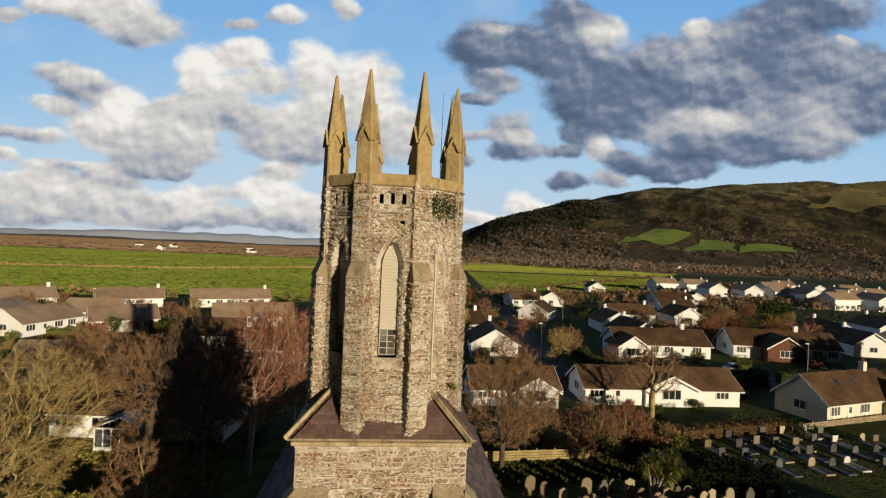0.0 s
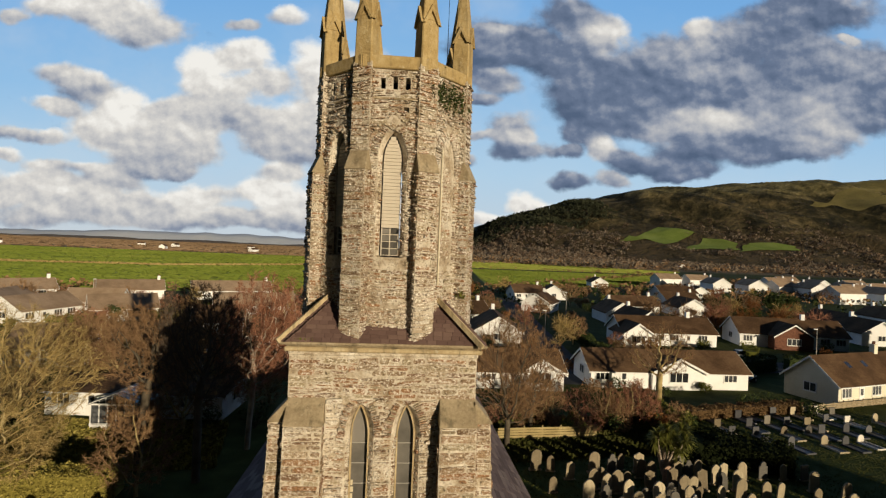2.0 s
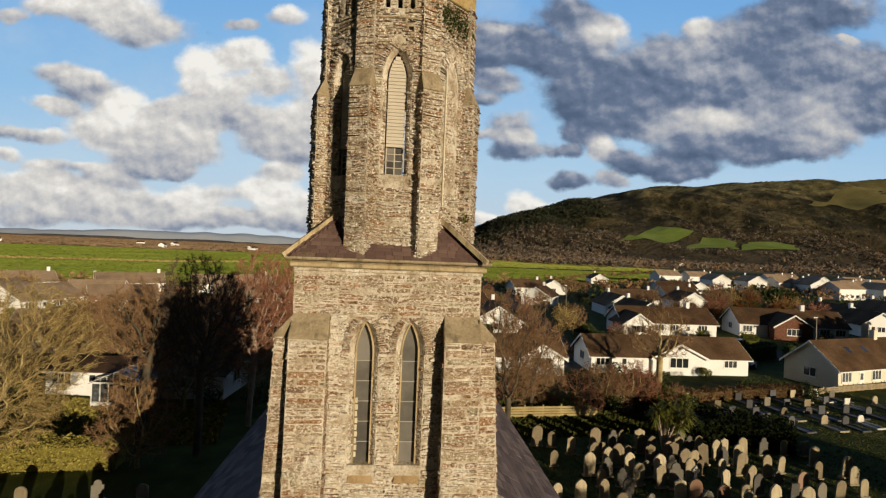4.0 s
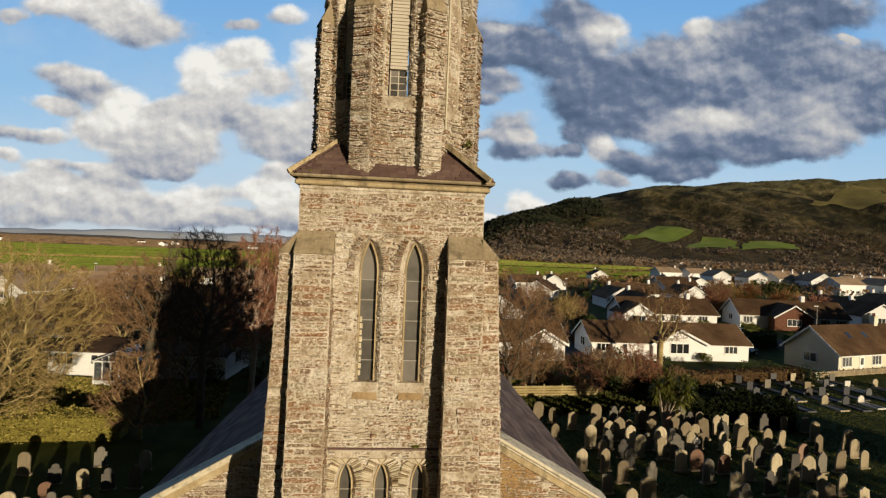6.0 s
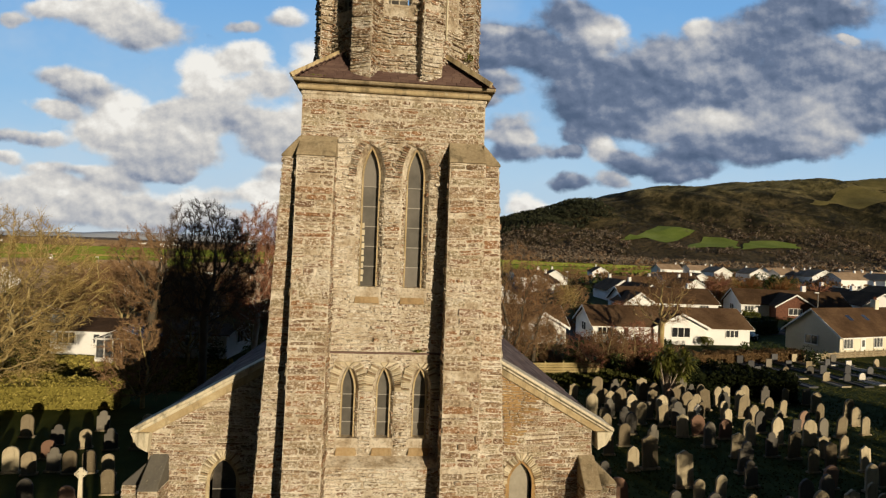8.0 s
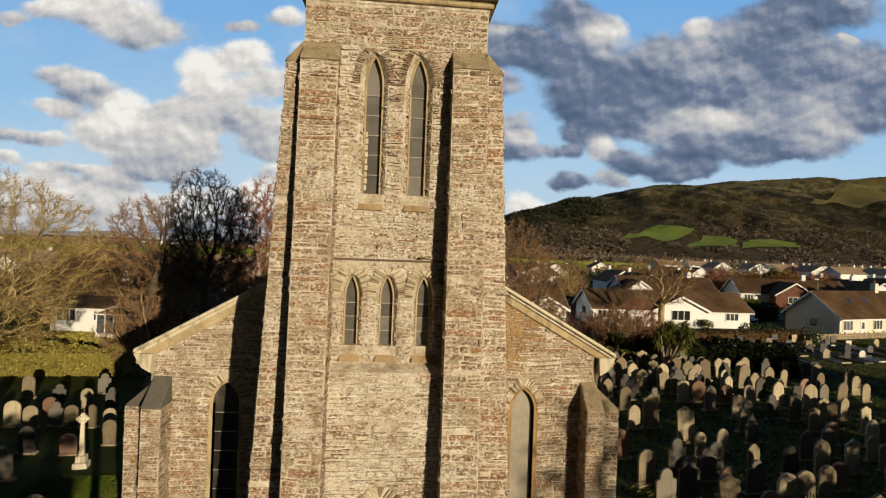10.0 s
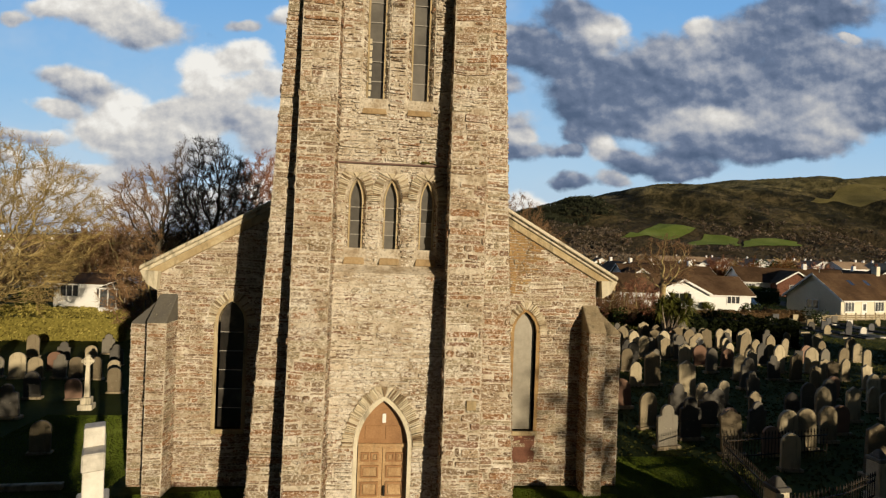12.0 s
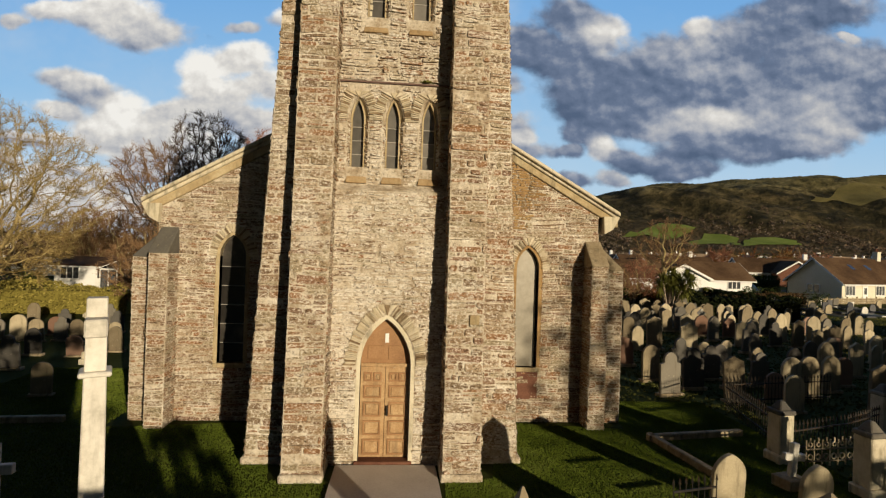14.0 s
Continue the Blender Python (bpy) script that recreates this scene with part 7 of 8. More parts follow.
for k in range(30):
    x = rng.uniform(9.0, 29.0)
    y = 31.0 + (x - 9) * 0.2 + rng.uniform(0.0, 5.0)
    mat, lab = rng.choice(((M_LEAF, "dark evergreen shrub in rough grass"), (M_LEAF, "dark evergreen shrub in rough grass"), (M_LEAF_LIME, "yellow-green shrub in rough grass"), (M_TWIG_BROWN, "tangled leafless brown shrub in scrub"), (M_LEAF_RUST, "rust-leaved shrub in rough grass"), (M_TWIG_BROWN, "brown bramble shrub in rough grass")))
    s = rng.uniform(0.6, 1.2)
    shrub(200 + k, 1.2 * s, 1.1 * s, 1.7 * s, mat, lab, (x, y), 420, 0.11)
for k, (x, y, s, mat, lab) in enumerate(((-30.8, 34.0, 1.25, M_LEAF_LIME, "yellow-green shrub in a garden"), (-27.6, 29.5, 1.0, M_LEAF_LIME, "yellow-green shrub in a garden"), (-21.0, 33.0, 1.0, M_TWIG_RED, "russet leafless shrub in a garden"), (-29.5, 33.0, 0.8, M_LEAF, "dark evergreen shrub in a garden"),
                                         (-18.5, 30.5, 1.1, M_LEAF_RUST, "rust-leaved shrub in rough grass"), (38.0, 40.5, 1.1, M_LEAF, "evergreen shrub beside a bungalow"), (26.0, 46.6, 1.1, M_LEAF, "evergreen shrub in a front garden"), (28.0, 45.6, 0.9, M_TWIG_BROWN, "leafless brown shrub in a front garden"), (31.2, 45.4, 0.8, M_LEAF, "evergreen shrub in a front garden"), (37.8, 47.6, 0.7, M_LEAF_LIME, "yellow-green shrub by a bungalow wall"), (22.6, 45.6, 1.2, M_TWIG_BROWN, "leafless brown shrub in a front garden"), (41.5, 41.5, 1.0, M_LEAF, "evergreen shrub beside a bungalow"), (44.0, 39.0, 1.0, M_LEAF, "dark evergreen shrub in a garden"),
                                         (37.0, 70.0, 1.3, M_LEAF_LIME, "clipped yellow-green shrub on a lawn"), (21.0, 88.0, 1.8, M_LEAF_LIME, "yellow-green shrub in rough grass"), (24.0, 92.0, 1.7, M_LEAF, "dark evergreen shrub in a garden"), (84.0, 104.0, 3.2, M_LEAF, "dark evergreen tree behind the houses"),
                                         (120.0, 142.0, 4.2, M_LEAF, "dark evergreen tree behind the houses"), (127.0, 146.0, 3.8, M_LEAF, "dark evergreen tree behind the houses"), (-52.0, 88.0, 2.0, M_LEAF, "dark evergreen shrub in a garden"), (-36.0, 90.0, 1.8, M_LEAF, "dark evergreen shrub in a garden"),
                                         (-40.0, 100.0, 1.6, M_LEAF_LIME, "yellow-green shrub in a garden"), (-15.5, 33.4, 1.2, M_LEAF, "ivy-covered shrub in shade"), (-11.5, 34.0, 1.2, M_LEAF, "ivy-covered shrub in shade"))):
    shrub(300 + k, 1.2 * s, 1.2 * s, 1.6 * s, mat, lab, (x, y), int(500 * max(1, s)), 0.10 * max(1, s * 0.8))


GARDEN = [shrub(420 + k, rx, rx, rz, mat, lab, at, 420, size) for k, (rx, rz, mat, lab, at, size) in enumerate((
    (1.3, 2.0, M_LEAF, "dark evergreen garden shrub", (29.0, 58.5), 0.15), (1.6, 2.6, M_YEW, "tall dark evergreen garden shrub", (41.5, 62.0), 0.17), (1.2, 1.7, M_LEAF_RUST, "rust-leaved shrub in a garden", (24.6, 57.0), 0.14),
    (1.4, 2.1, M_TWIG_BROWN, "leafless brown garden shrub", (46.5, 60.5), 0.13), (1.1, 1.5, M_LEAF_LIME, "clipped yellow-green garden shrub", (39.0, 66.5), 0.13)))]
HOMES = [(o.location.x, o.location.y) for o in scene.collection.all_objects if o.parent is None and o.name.startswith("house")]
rng = random.Random(91)
planted = 0
while planted < 150:
    x, y = (rng.uniform(10, 135), rng.uniform(56, 175)) if planted < 105 else (rng.uniform(-95, -8), rng.uniform(62, 140))
    on_road = abs(x - (22.5 + (y - 50) * 0.13)) < 3.6 or (x > 25 and abs(y - (58.5 + (x - 25) * 0.1)) < 4.5)
    if abs(x) > y * 0.95 + 12 or on_road or any(abs(x - a) < 7.5 and abs(y - b) < 6.0 for a, b in HOMES):
        continue
    planted += 1
    k = rng.choice((0, 0, 0, 1, 1, 2, 3, 3, 3, 4, 5, 5))
    size = rng.uniform(0.7, 1.35)
    if k == 5:
        tree_copy(rng.choice((thorn, apple, copse)), x, y, rng.uniform(0, 360), size * 0.8, "bare brown tree in a garden")
    else:
        copy_thing(GARDEN[k], pose(x, y, 0, 0, 0, rng.uniform(0, 360)) @ Matrix.Scale(size, 4))


def cabbage_palm(at):
    t = thing("cabbage_palm", "cabbage palm with spiky green heads on pale stems", "palm tree", (*at, 0))
    r = random.Random(9)
    for k in range(13):
        lean = Vector((max(-0.45, min(0.45, r.gauss(0, 0.26))), max(-0.45, min(0.45, r.gauss(0, 0.26))), 1)).normalized()
        reach = r.uniform(2.3, 3.8)
        br = Branches(60 + k)
        br.tube([Vector((0, 0, -0.1)), lean * reach * 0.5 + Vector((r.gauss(0, 0.06), 0, 0)), lean * reach], [0.10, 0.075, 0.055], 7, False)
        put("stem", mesh_of(br.wood[0], br.wood[1], "stem"), M_BIRCH, t, "pale stem", True)
        v, f = [], []
        for _ in range(150):
            d = Vector((r.gauss(0, 1), r.gauss(0, 1), r.gauss(0.35, 0.8))).normalized()
            side = d.cross(Vector((0, 0, 1))).normalized() * 0.032
            o, L = lean * reach, r.uniform(0.7, 1.05)
            mid, tip = o + d * L * 0.55 + Vector((0, 0, 0.05)), o + d * L - Vector((0, 0, 0.16))
            b = len(v)
            v += [o - side, o + side, mid + side, mid - side, tip]
            f += [(b, b + 1, b + 2, b + 3), (b + 3, b + 2, b + 4)]
        put("leaf_head", mesh_of(v, f, "leaf_head"), M_LEAF_LIME, t, "tuft of sword-shaped leaves")
    return t


cabbage_palm((20.3, 25.2))

# Ivy and weeds rooted in the tower's joints.
for k, (x, y, z, rx, rz, n) in enumerate(((0.92, 0.05, 15.55, 0.16, 0.3, 130), (-1.55, -0.12, 13.98, 0.3, 0.08, 110), (-1.75, 1.35, 14.1, 0.2, 0.1, 40), (1.7, 0.75, 14.85, 0.13, 0.2, 50), (0.75, -0.05, 8.22, 0.14, 0.07, 50))):
    v, f = leaf_cloud(500 + k, n, blob_shape(rx, 0.07, rz, k), 0.035)
    w = put("weed", mesh_of(v, f, "weed"), M_LEAF_LIME, None)
    w.matrix_basis = pose(x, y, z)
    tagged(w, "green weed rooted in the tower masonry", "plant")
v, f = leaf_cloud(540, 1100, lambda r: (r.uniform(-0.66, 0.66), -AP - 0.03 - r.random() * 0.05, 19.38 + r.gauss(0, 0.17)), 0.03)
rot = Matrix.Translation((CX, TY, 0)) @ pose(0, 0, 0, 0, 0, 45)
ivy = put("moss_cover", mesh_of([rot @ p for p in v], f, "moss"), M_LEAF, None)
tagged(ivy, "dark moss and ivy over the belfry wall", "plant", kind="stuff")

# ---- churchyard ----
def stone_profile(kind, w, h):
    if kind == 0:      # round head
        return [(-w, 0), (w, 0)] + [(w * math.cos(t), h - w + w * math.sin(t)) for t in [math.pi * i / 10 for i in range(11)]]
    if kind == 1:      # pointed head
        return [(-w, 0), (w, 0)] + pointed(0, 0, h - w * 1.25, w, w * 1.25, 6)[2:]
    if kind == 2:      # shouldered
        s = w * 0.62
        return [(-w, 0), (w, 0), (w, h - w * 0.95), (s, h - w * 0.85)] + [(s * math.cos(t), h - s + s * math.sin(t)) for t in [math.pi * i / 8 for i in range(9)]] + [(-s, h - w * 0.85), (-w, h - w * 0.95)]
    if kind == 3:      # square
        return [(-w, 0), (w, 0), (w, h), (-w, h)]
    return [(-w, 0), (w, 0), (w, h - w * 0.5), (w * 0.55, h - w * 0.32), (0, h), (-w * 0.55, h - w * 0.32), (-w, h - w * 0.5)]      # gabled


def headstone_mesh(kind, w, h, thick=0.11):
    bm = bmesh.new()
    slab(bm, stone_profile(kind, w, h), [], thick, upright(0, -thick / 2, 0.08))
    edges = [e for e in bm.edges if len(e.link_faces) == 2 and e.calc_face_angle(0) > 0.8]
    bmesh.ops.bevel(bm, geom=edges, offset=0.012, segments=1, affect="EDGES", clamp_overlap=True)
    me = bpy.data.meshes.new("slab")
    bm.to_mesh(me)
    bm.free()
    return me


STONE_KINDS = []
for k, (kind, w, h, mat, lab) in enumerate(((0, 0.36, 1.25, M_LICHEN_STONE, "round-headed lichened headstone"), (1, 0.36, 1.35, M_LICHEN_STONE, "pointed lichened headstone"), (2, 0.38, 1.30, M_SLATE_STONE, "grey slate headstone with shoulders"),
                                            (1, 0.33, 1.15, M_SLATE_STONE, "pointed grey slate headstone"), (0, 0.40, 1.05, M_RED_STONE, "reddish round-headed headstone"), (4, 0.37, 1.4, M_LICHEN_STONE, "gabled lichened headstone"), (3, 0.32, 1.1, M_SLATE_STONE, "square-topped grey headstone"))):
    base = thing("headstone", lab + " in the churchyard grass", "headstone", (300 + k, -200, 0), group="headstones in the churchyard")
    put("slab", headstone_mesh(kind, w, h), mat, base)
    box_part("plinth", (-w - 0.07, w + 0.07, -0.14, 0.14, -0.1, 0.10), M_WEATHER, base, "", 0.015)
    STONE_KINDS.append(base)
used = []


def headstone(x, y, kind=None, size=1.0, turn=None, sink=0.0):
    k = rng.choice((0, 1, 2, 3, 4, 5, 6, 0, 1, 5, 1)) if kind is None else kind
    used.append((x, y))
    m = pose(x, y, -sink, rng.gauss(0, 2.5), rng.gauss(0, 2.0), rng.gauss(8, 5) if turn is None else turn) @ Matrix.Scale(size, 4)
    return copy_thing(STONE_KINDS[k], m)


rng = random.Random(2024)
ROW_FRONT = [(9.7, 7.1, 0), (9.4, 5.2, 2), (10.7, 6.0, 2), (11.3, 4.6, 5), (13.5, 5.0, 0), (14.3, 5.1, 0), (15.7, 5.8, 0), (12.2, 7.4, 2), (13.1, 8.2, 3), (16.9, 6.6, 4)]
for x, y, k in ROW_FRONT:
    headstone(x, y, k, rng.uniform(0.95, 1.1))
for row in range(15):
    y = 3.2 + row * 1.62
    x = 9.6 + rng.uniform(0, 0.6) + (1.2 if row > 9 else 0)
    while x < 27.0 + row * 0.35:
        xx, yy = x + rng.gauss(0, 0.12), y + rng.gauss(0, 0.22)
        if all((xx - a) ** 2 + (yy - b) ** 2 > 0.85 for a, b in used) and rng.random() < (0.72 if yy < 9 else 0.68) and not (22.5 < xx < 36 and yy > 25.2 - (xx - 22) * 0.1) and (xx - 20.3) ** 2 + (yy - 25.2) ** 2 > 1:
            headstone(xx, yy, None, rng.uniform(0.78, 1.15))
        x += rng.uniform(0.95, 1.5) if row < 4 else rng.uniform(1.0, 2.1)
# Unseen hedges added behind the camera; their heights shape shade on the graves.
hedge([(-7.0, -15.6), (1.5, -15.3)], 1.6, 4.6, M_LEAF, "tall unseen hedge added to shade the left graves", 60, 0.14, 16)
hedge([(1.5, -15.3), (4.6, -15.2)], 1.6, 2.7, M_LEAF, "unseen hedge added to shade the churchyard", 60, 0.14, 18)
for k, (x0, x1, tall) in enumerate(((16.3, 19.2, 2.7), (19.2, 21.8, 2.9), (21.8, 24.3, 4.7), (24.3, 25.6, 3.85), (25.6, 27.5, 4.3), (27.5, 31.0, 5.3), (31.0, 37.0, 6.0), (37.0, 50.0, 4.5))):
    hedge([(x0, -15.5 + (x0 - 17.6) * 0.12), (x1, -15.5 + (x1 - 17.6) * 0.12)], 1.8, tall, M_LEAF, "unseen hedge added to shade the churchyard", 55, 0.14, 15 + 20 * k)
shrub(390, 1.3, 1.3, 10.5, M_LEAF, "tall ivy-covered tree beside the lane", (21.6, -27.3), 620, 0.2, "ivy_tree", "tree")
cluster = []
while len(cluster) < 18:
    x, y = rng.uniform(14.0, 23.5), rng.uniform(18.8, 25.6)
    if all((x - a) ** 2 + (y - b) ** 2 > 0.75 for a, b in used) and (x - 20.3) ** 2 + (y - 25.2) ** 2 > 1 and (x - 19.0) ** 2 + (y - 19.0) ** 2 > 1:
        cluster.append(headstone(x, y, rng.choice((0, 1, 5, 1, 0, 2)), rng.uniform(0.95, 1.2)))
for x, y, k in ((-16.4, 12.8, 0), (-15.5, 12.6, 0), (-14.7, 12.9, 2), (-15.8, 14.3, 4), (-10.0, 4.6, 0), (-13.0, 7.6, 2), (-13.9, 12.7, 0), (-13.1, 12.8, 0), (-12.2, 12.6, 0), (-14.9, 15.6, 0), (-13.6, 15.4, 2),
                (-12.4, 15.5, 0), (-16.5, 16.0, 2), (-17.4, 13.0, 3), (-12.2, 9.8, 4), (-13.8, 9.9, 3), (-15.2, 9.4, 2), (-16.3, 10.6, 6), (-18.0, 10.2, 0), (-14.3, 6.4, 4), (-11.2, 10.8, 0), (-17.0, 7.2, 2), (-19.0, 14.8, 0), (-18.6, 17.0, 0), (-12.9, 17.6, 0), (-15.4, 18.0, 2)):
    headstone(x, y, k, rng.uniform(0.72, 0.9))
# Unseen headstones added below the view, to throw shadows over the left grass.
for row in range(5):
    for col in range(7):
        headstone(-8.6 + col * 1.05 + rng.uniform(-0.2, 0.2), -12.5 + row * 1.7 + rng.uniform(-0.3, 0.3), None, rng.uniform(0.95, 1.2))
headstone(6.6, -1.9, 1, 0.95, 4, 0.42)
headstone(8.4, -1.9, 1, 0.95, 4, 0.62)
for k in STONE_KINDS:
    for o in (*k.children_recursive, k):
        bpy.data.objects.remove(o)


def wheel_cross(at, height, turn, mat, label, s=1.0):
    """Stone cross with a ring, on a stepped base."""
    c = thing("stone_cross", label, "cross", (*at, 0), turn)
    box_part("base_step", (-0.45 * s, 0.45 * s, -0.4 * s, 0.4 * s, -0.1, 0.2), mat, c, "", 0.02)
    box_part("base_step", (-0.32 * s, 0.32 * s, -0.28 * s, 0.28 * s, 0.2, 0.45), mat, c, "", 0.02)
    bm = bmesh.new()
    a, b = 0.17 * s, 0.12 * s
    hexa(bm, [(-a, -a * 0.7, 0.45), (a, -a * 0.7, 0.45), (a, a * 0.7, 0.45), (-a, a * 0.7, 0.45)], [(-b, -b * 0.7, height - 0.85 * s), (b, -b * 0.7, height - 0.85 * s), (b, b * 0.7, height - 0.85 * s), (-b, b * 0.7, height - 0.85 * s)])
    soften(bm, 0.012)
    part("shaft", bm, mat, c)
    zc = height - 0.42 * s
    for dims in ((-0.12 * s, 0.12 * s, -0.085 * s, 0.085 * s, zc - 0.45 * s, zc + 0.42 * s), (-0.40 * s, 0.40 * s, -0.083 * s, 0.083 * s, zc - 0.11 * s, zc + 0.11 * s)):
        box_part("arm", dims, mat, c, "", 0.015)
    bm = bmesh.new()
    n = 20
    ring = [[bm.verts.new((r * s * math.cos(2 * math.pi * i / n), y * s, zc + r * s * math.sin(2 * math.pi * i / n))) for i in range(n)] for r, y in ((0.24, -0.06), (0.32, -0.06), (0.32, 0.06), (0.24, 0.06))]
    for q in range(4):
        for i in range(n):
            j = (i + 1) % n
            bm.faces.new((ring[q][i], ring[q][j], ring[(q + 1) % 4][j], ring[(q + 1) % 4][i]))
    bmesh.ops.recalc_face_normals(bm, faces=list(bm.faces))
    part("ring", bm, mat, c)
    return c


wheel_cross((-11.1, 8.7), 2.0, 10, M_COPING, "pale wheel-headed stone cross on a stepped base", 0.52)
wheel_cross((19.0, 19.0), 1.5, 5, M_MARBLE, "small white stone cross on a step", 0.62)
def obelisk(x, y, height, width):
    """Tapering stone on a stepped base, ending in a small pyramid."""
    o = thing("obelisk", "slim weathered stone obelisk on a stepped base", "obelisk", (x, y, 0), 5)
    box_part("base_step", (-width * 1.1, width * 1.1, -width * 1.1, width * 1.1, -0.1, 0.18), M_WEATHER, o, "", 0.02)
    box_part("base_step", (-width * 0.8, width * 0.8, -width * 0.8, width * 0.8, 0.18, 0.38), M_LICHEN_STONE, o, "", 0.02)
    bm = bmesh.new()
    a, b = width * 0.58, width * 0.36
    hexa(bm, [(-a, -a, 0.38), (a, -a, 0.38), (a, a, 0.38), (-a, a, 0.38)], [(-b, -b, height * 0.86), (b, -b, height * 0.86), (b, b, height * 0.86), (-b, b, height * 0.86)])
    soften(bm, 0.012)
    part("shaft", bm, M_LICHEN_STONE, o)
    bm = bmesh.new()
    hexa(bm, [(-b, -b, height * 0.86), (b, -b, height * 0.86), (b, b, height * 0.86), (-b, b, height * 0.86)], [(-0.012, -0.012, height), (0.012, -0.012, height), (0.012, 0.012, height), (-0.012, 0.012, height)])
    part("tip", bm, M_LICHEN_STONE, o)


for x, y, height, width in ((1.7, -5.6, 2.05, 0.34), (5.35, -5.6, 1.95, 0.62)):
    obelisk(x, y, height, width)


def plain_cross(at, height, turn, label, lean=0.0):
    """Latin cross on a block."""
    c = thing("stone_cross", label, "cross", (*at, 0), turn)
    box_part("base_step", (-0.26, 0.26, -0.22, 0.22, -0.1, 0.22), M_WEATHER, c, "grey stone base", 0.02)
    tilt = pose(0, 0, 0, 0, lean, 0)
    box_part("shaft", (-0.075, 0.075, -0.055, 0.055, 0.2, height), M_MARBLE, c, "", 0.012, tilt)
    z = height - 0.30 * height ** 0.5
    for x0, x1 in ((-0.27, -0.07), (0.07, 0.27)):
        box_part("arm", (x0, x1, -0.052, 0.052, z - 0.075, z + 0.075), M_MARBLE, c, "", 0.012, tilt)
    return c


plain_cross((-5.6, -3.1), 1.55, 6, "white marble cross on a grey base")
plain_cross((8.4, -1.3), 0.9, 12, "small leaning cream stone cross", 7)
mono = thing("monument", "tall pale stone cross monument with a collar, on a plinth", "monument", (-3.80, -3.85, 0), 118)
box_part("base_step", (-0.65, 0.65, -0.6, 0.6, -0.1, 0.3), M_WEATHER, mono, "grey stepped base", 0.03)
box_part("base_step", (-0.42, 0.42, -0.40, 0.40, 0.3, 0.72), M_MARBLE, mono, "", 0.02)
bm = bmesh.new()
hexa(bm, [(-0.165, -0.15, 0.72), (0.165, -0.15, 0.72), (0.165, 0.15, 0.72), (-0.165, 0.15, 0.72)], [(-0.14, -0.13, 2.80), (0.14, -0.13, 2.80), (0.14, 0.13, 2.80), (-0.14, 0.13, 2.80)])
soften(bm, 0.015)
part("shaft", bm, M_MARBLE, mono)
box_part("collar", (-0.21, 0.21, -0.19, 0.19, 2.78, 2.85), M_MARBLE, mono, "moulded collar", 0.02)
bm = bmesh.new()
hexa(bm, [(-0.135, -0.125, 2.85), (0.135, -0.125, 2.85), (0.135, 0.125, 2.85), (-0.135, 0.125, 2.85)], [(-0.12, -0.12, 3.83), (0.12, -0.12, 3.83), (0.12, 0.12, 3.83), (-0.12, 0.12, 3.83)])
soften(bm, 0.012)
part("shaft", bm, M_MARBLE, mono)
box_part("arm", (-0.42, 0.42, -0.13, 0.13, 3.34, 3.58), M_MARBLE, mono, "", 0.02)

# Low kerbs and chest-high grave pieces in the newer graveyard beyond the hedge.
for k in range(34):
    row, col = divmod(k, 9)
    x, y = 30.5 + col * 2.5 + row * 0.6 + rng.uniform(-0.7, 0.7), 30.5 + row * 2.6 + col * 0.22 + rng.uniform(-0.4, 0.4)
    g = thing("grave", "modern granite grave with a low kerb", "grave", (x, y, 0), rng.gauss(8, 3), "modern graves beyond the hedge")
    mat = rng.choice((M_GRANITE, M_GRANITE, M_GRANITE, M_SLATE_STONE, M_MARBLE, M_LICHEN_STONE))
    put("slab", headstone_mesh(rng.choice((0, 3, 3)), 0.36, rng.uniform(0.6, 0.85), 0.1), mat, g)
    for dims in ((-0.5, -0.42, -1.9, 0, -0.05, 0.14), (0.42, 0.5, -1.9, 0, -0.05, 0.14), (-0.42, 0.42, -1.9, -1.82, -0.05, 0.14)):
        box_part("kerb", dims, mat, g)
    box_part("gravel_bed", (-0.42, 0.42, -1.82, 0, -0.04, 0.06), M_GRANITE if rng.random() < 0.8 else M_SLATE_STONE, g, "stone chippings")


def railing(x0, y0, x1, y1, height, label):
    """Cast-iron railing with spear heads."""
    L = math.hypot(x1 - x0, y1 - y0)
    r = thing("railing", label, "railing", (x0, y0, 0), math.degrees(math.atan2(y1 - y0, x1 - x0)), "grave railings")
    for z in (0.18, height - 0.16):
        box_part("rail", (0, L, -0.015, 0.015, z, z + 0.035), M_IRON, r)
    n = max(3, int(L / 0.13))
    for i in range(n + 1):
        x = L * i / n
        bm = bmesh.new()
        bmesh.ops.create_cone(bm, segments=5, radius1=0.011, radius2=0.011, depth=height, cap_ends=True, matrix=pose(x, 0, height / 2))
        bmesh.ops.create_cone(bm, segments=4, radius1=0.032, radius2=0.002, depth=0.12, cap_ends=True, matrix=pose(x, 0, height + 0.05))
        part("bar", bm, M_IRON, r)
    return r


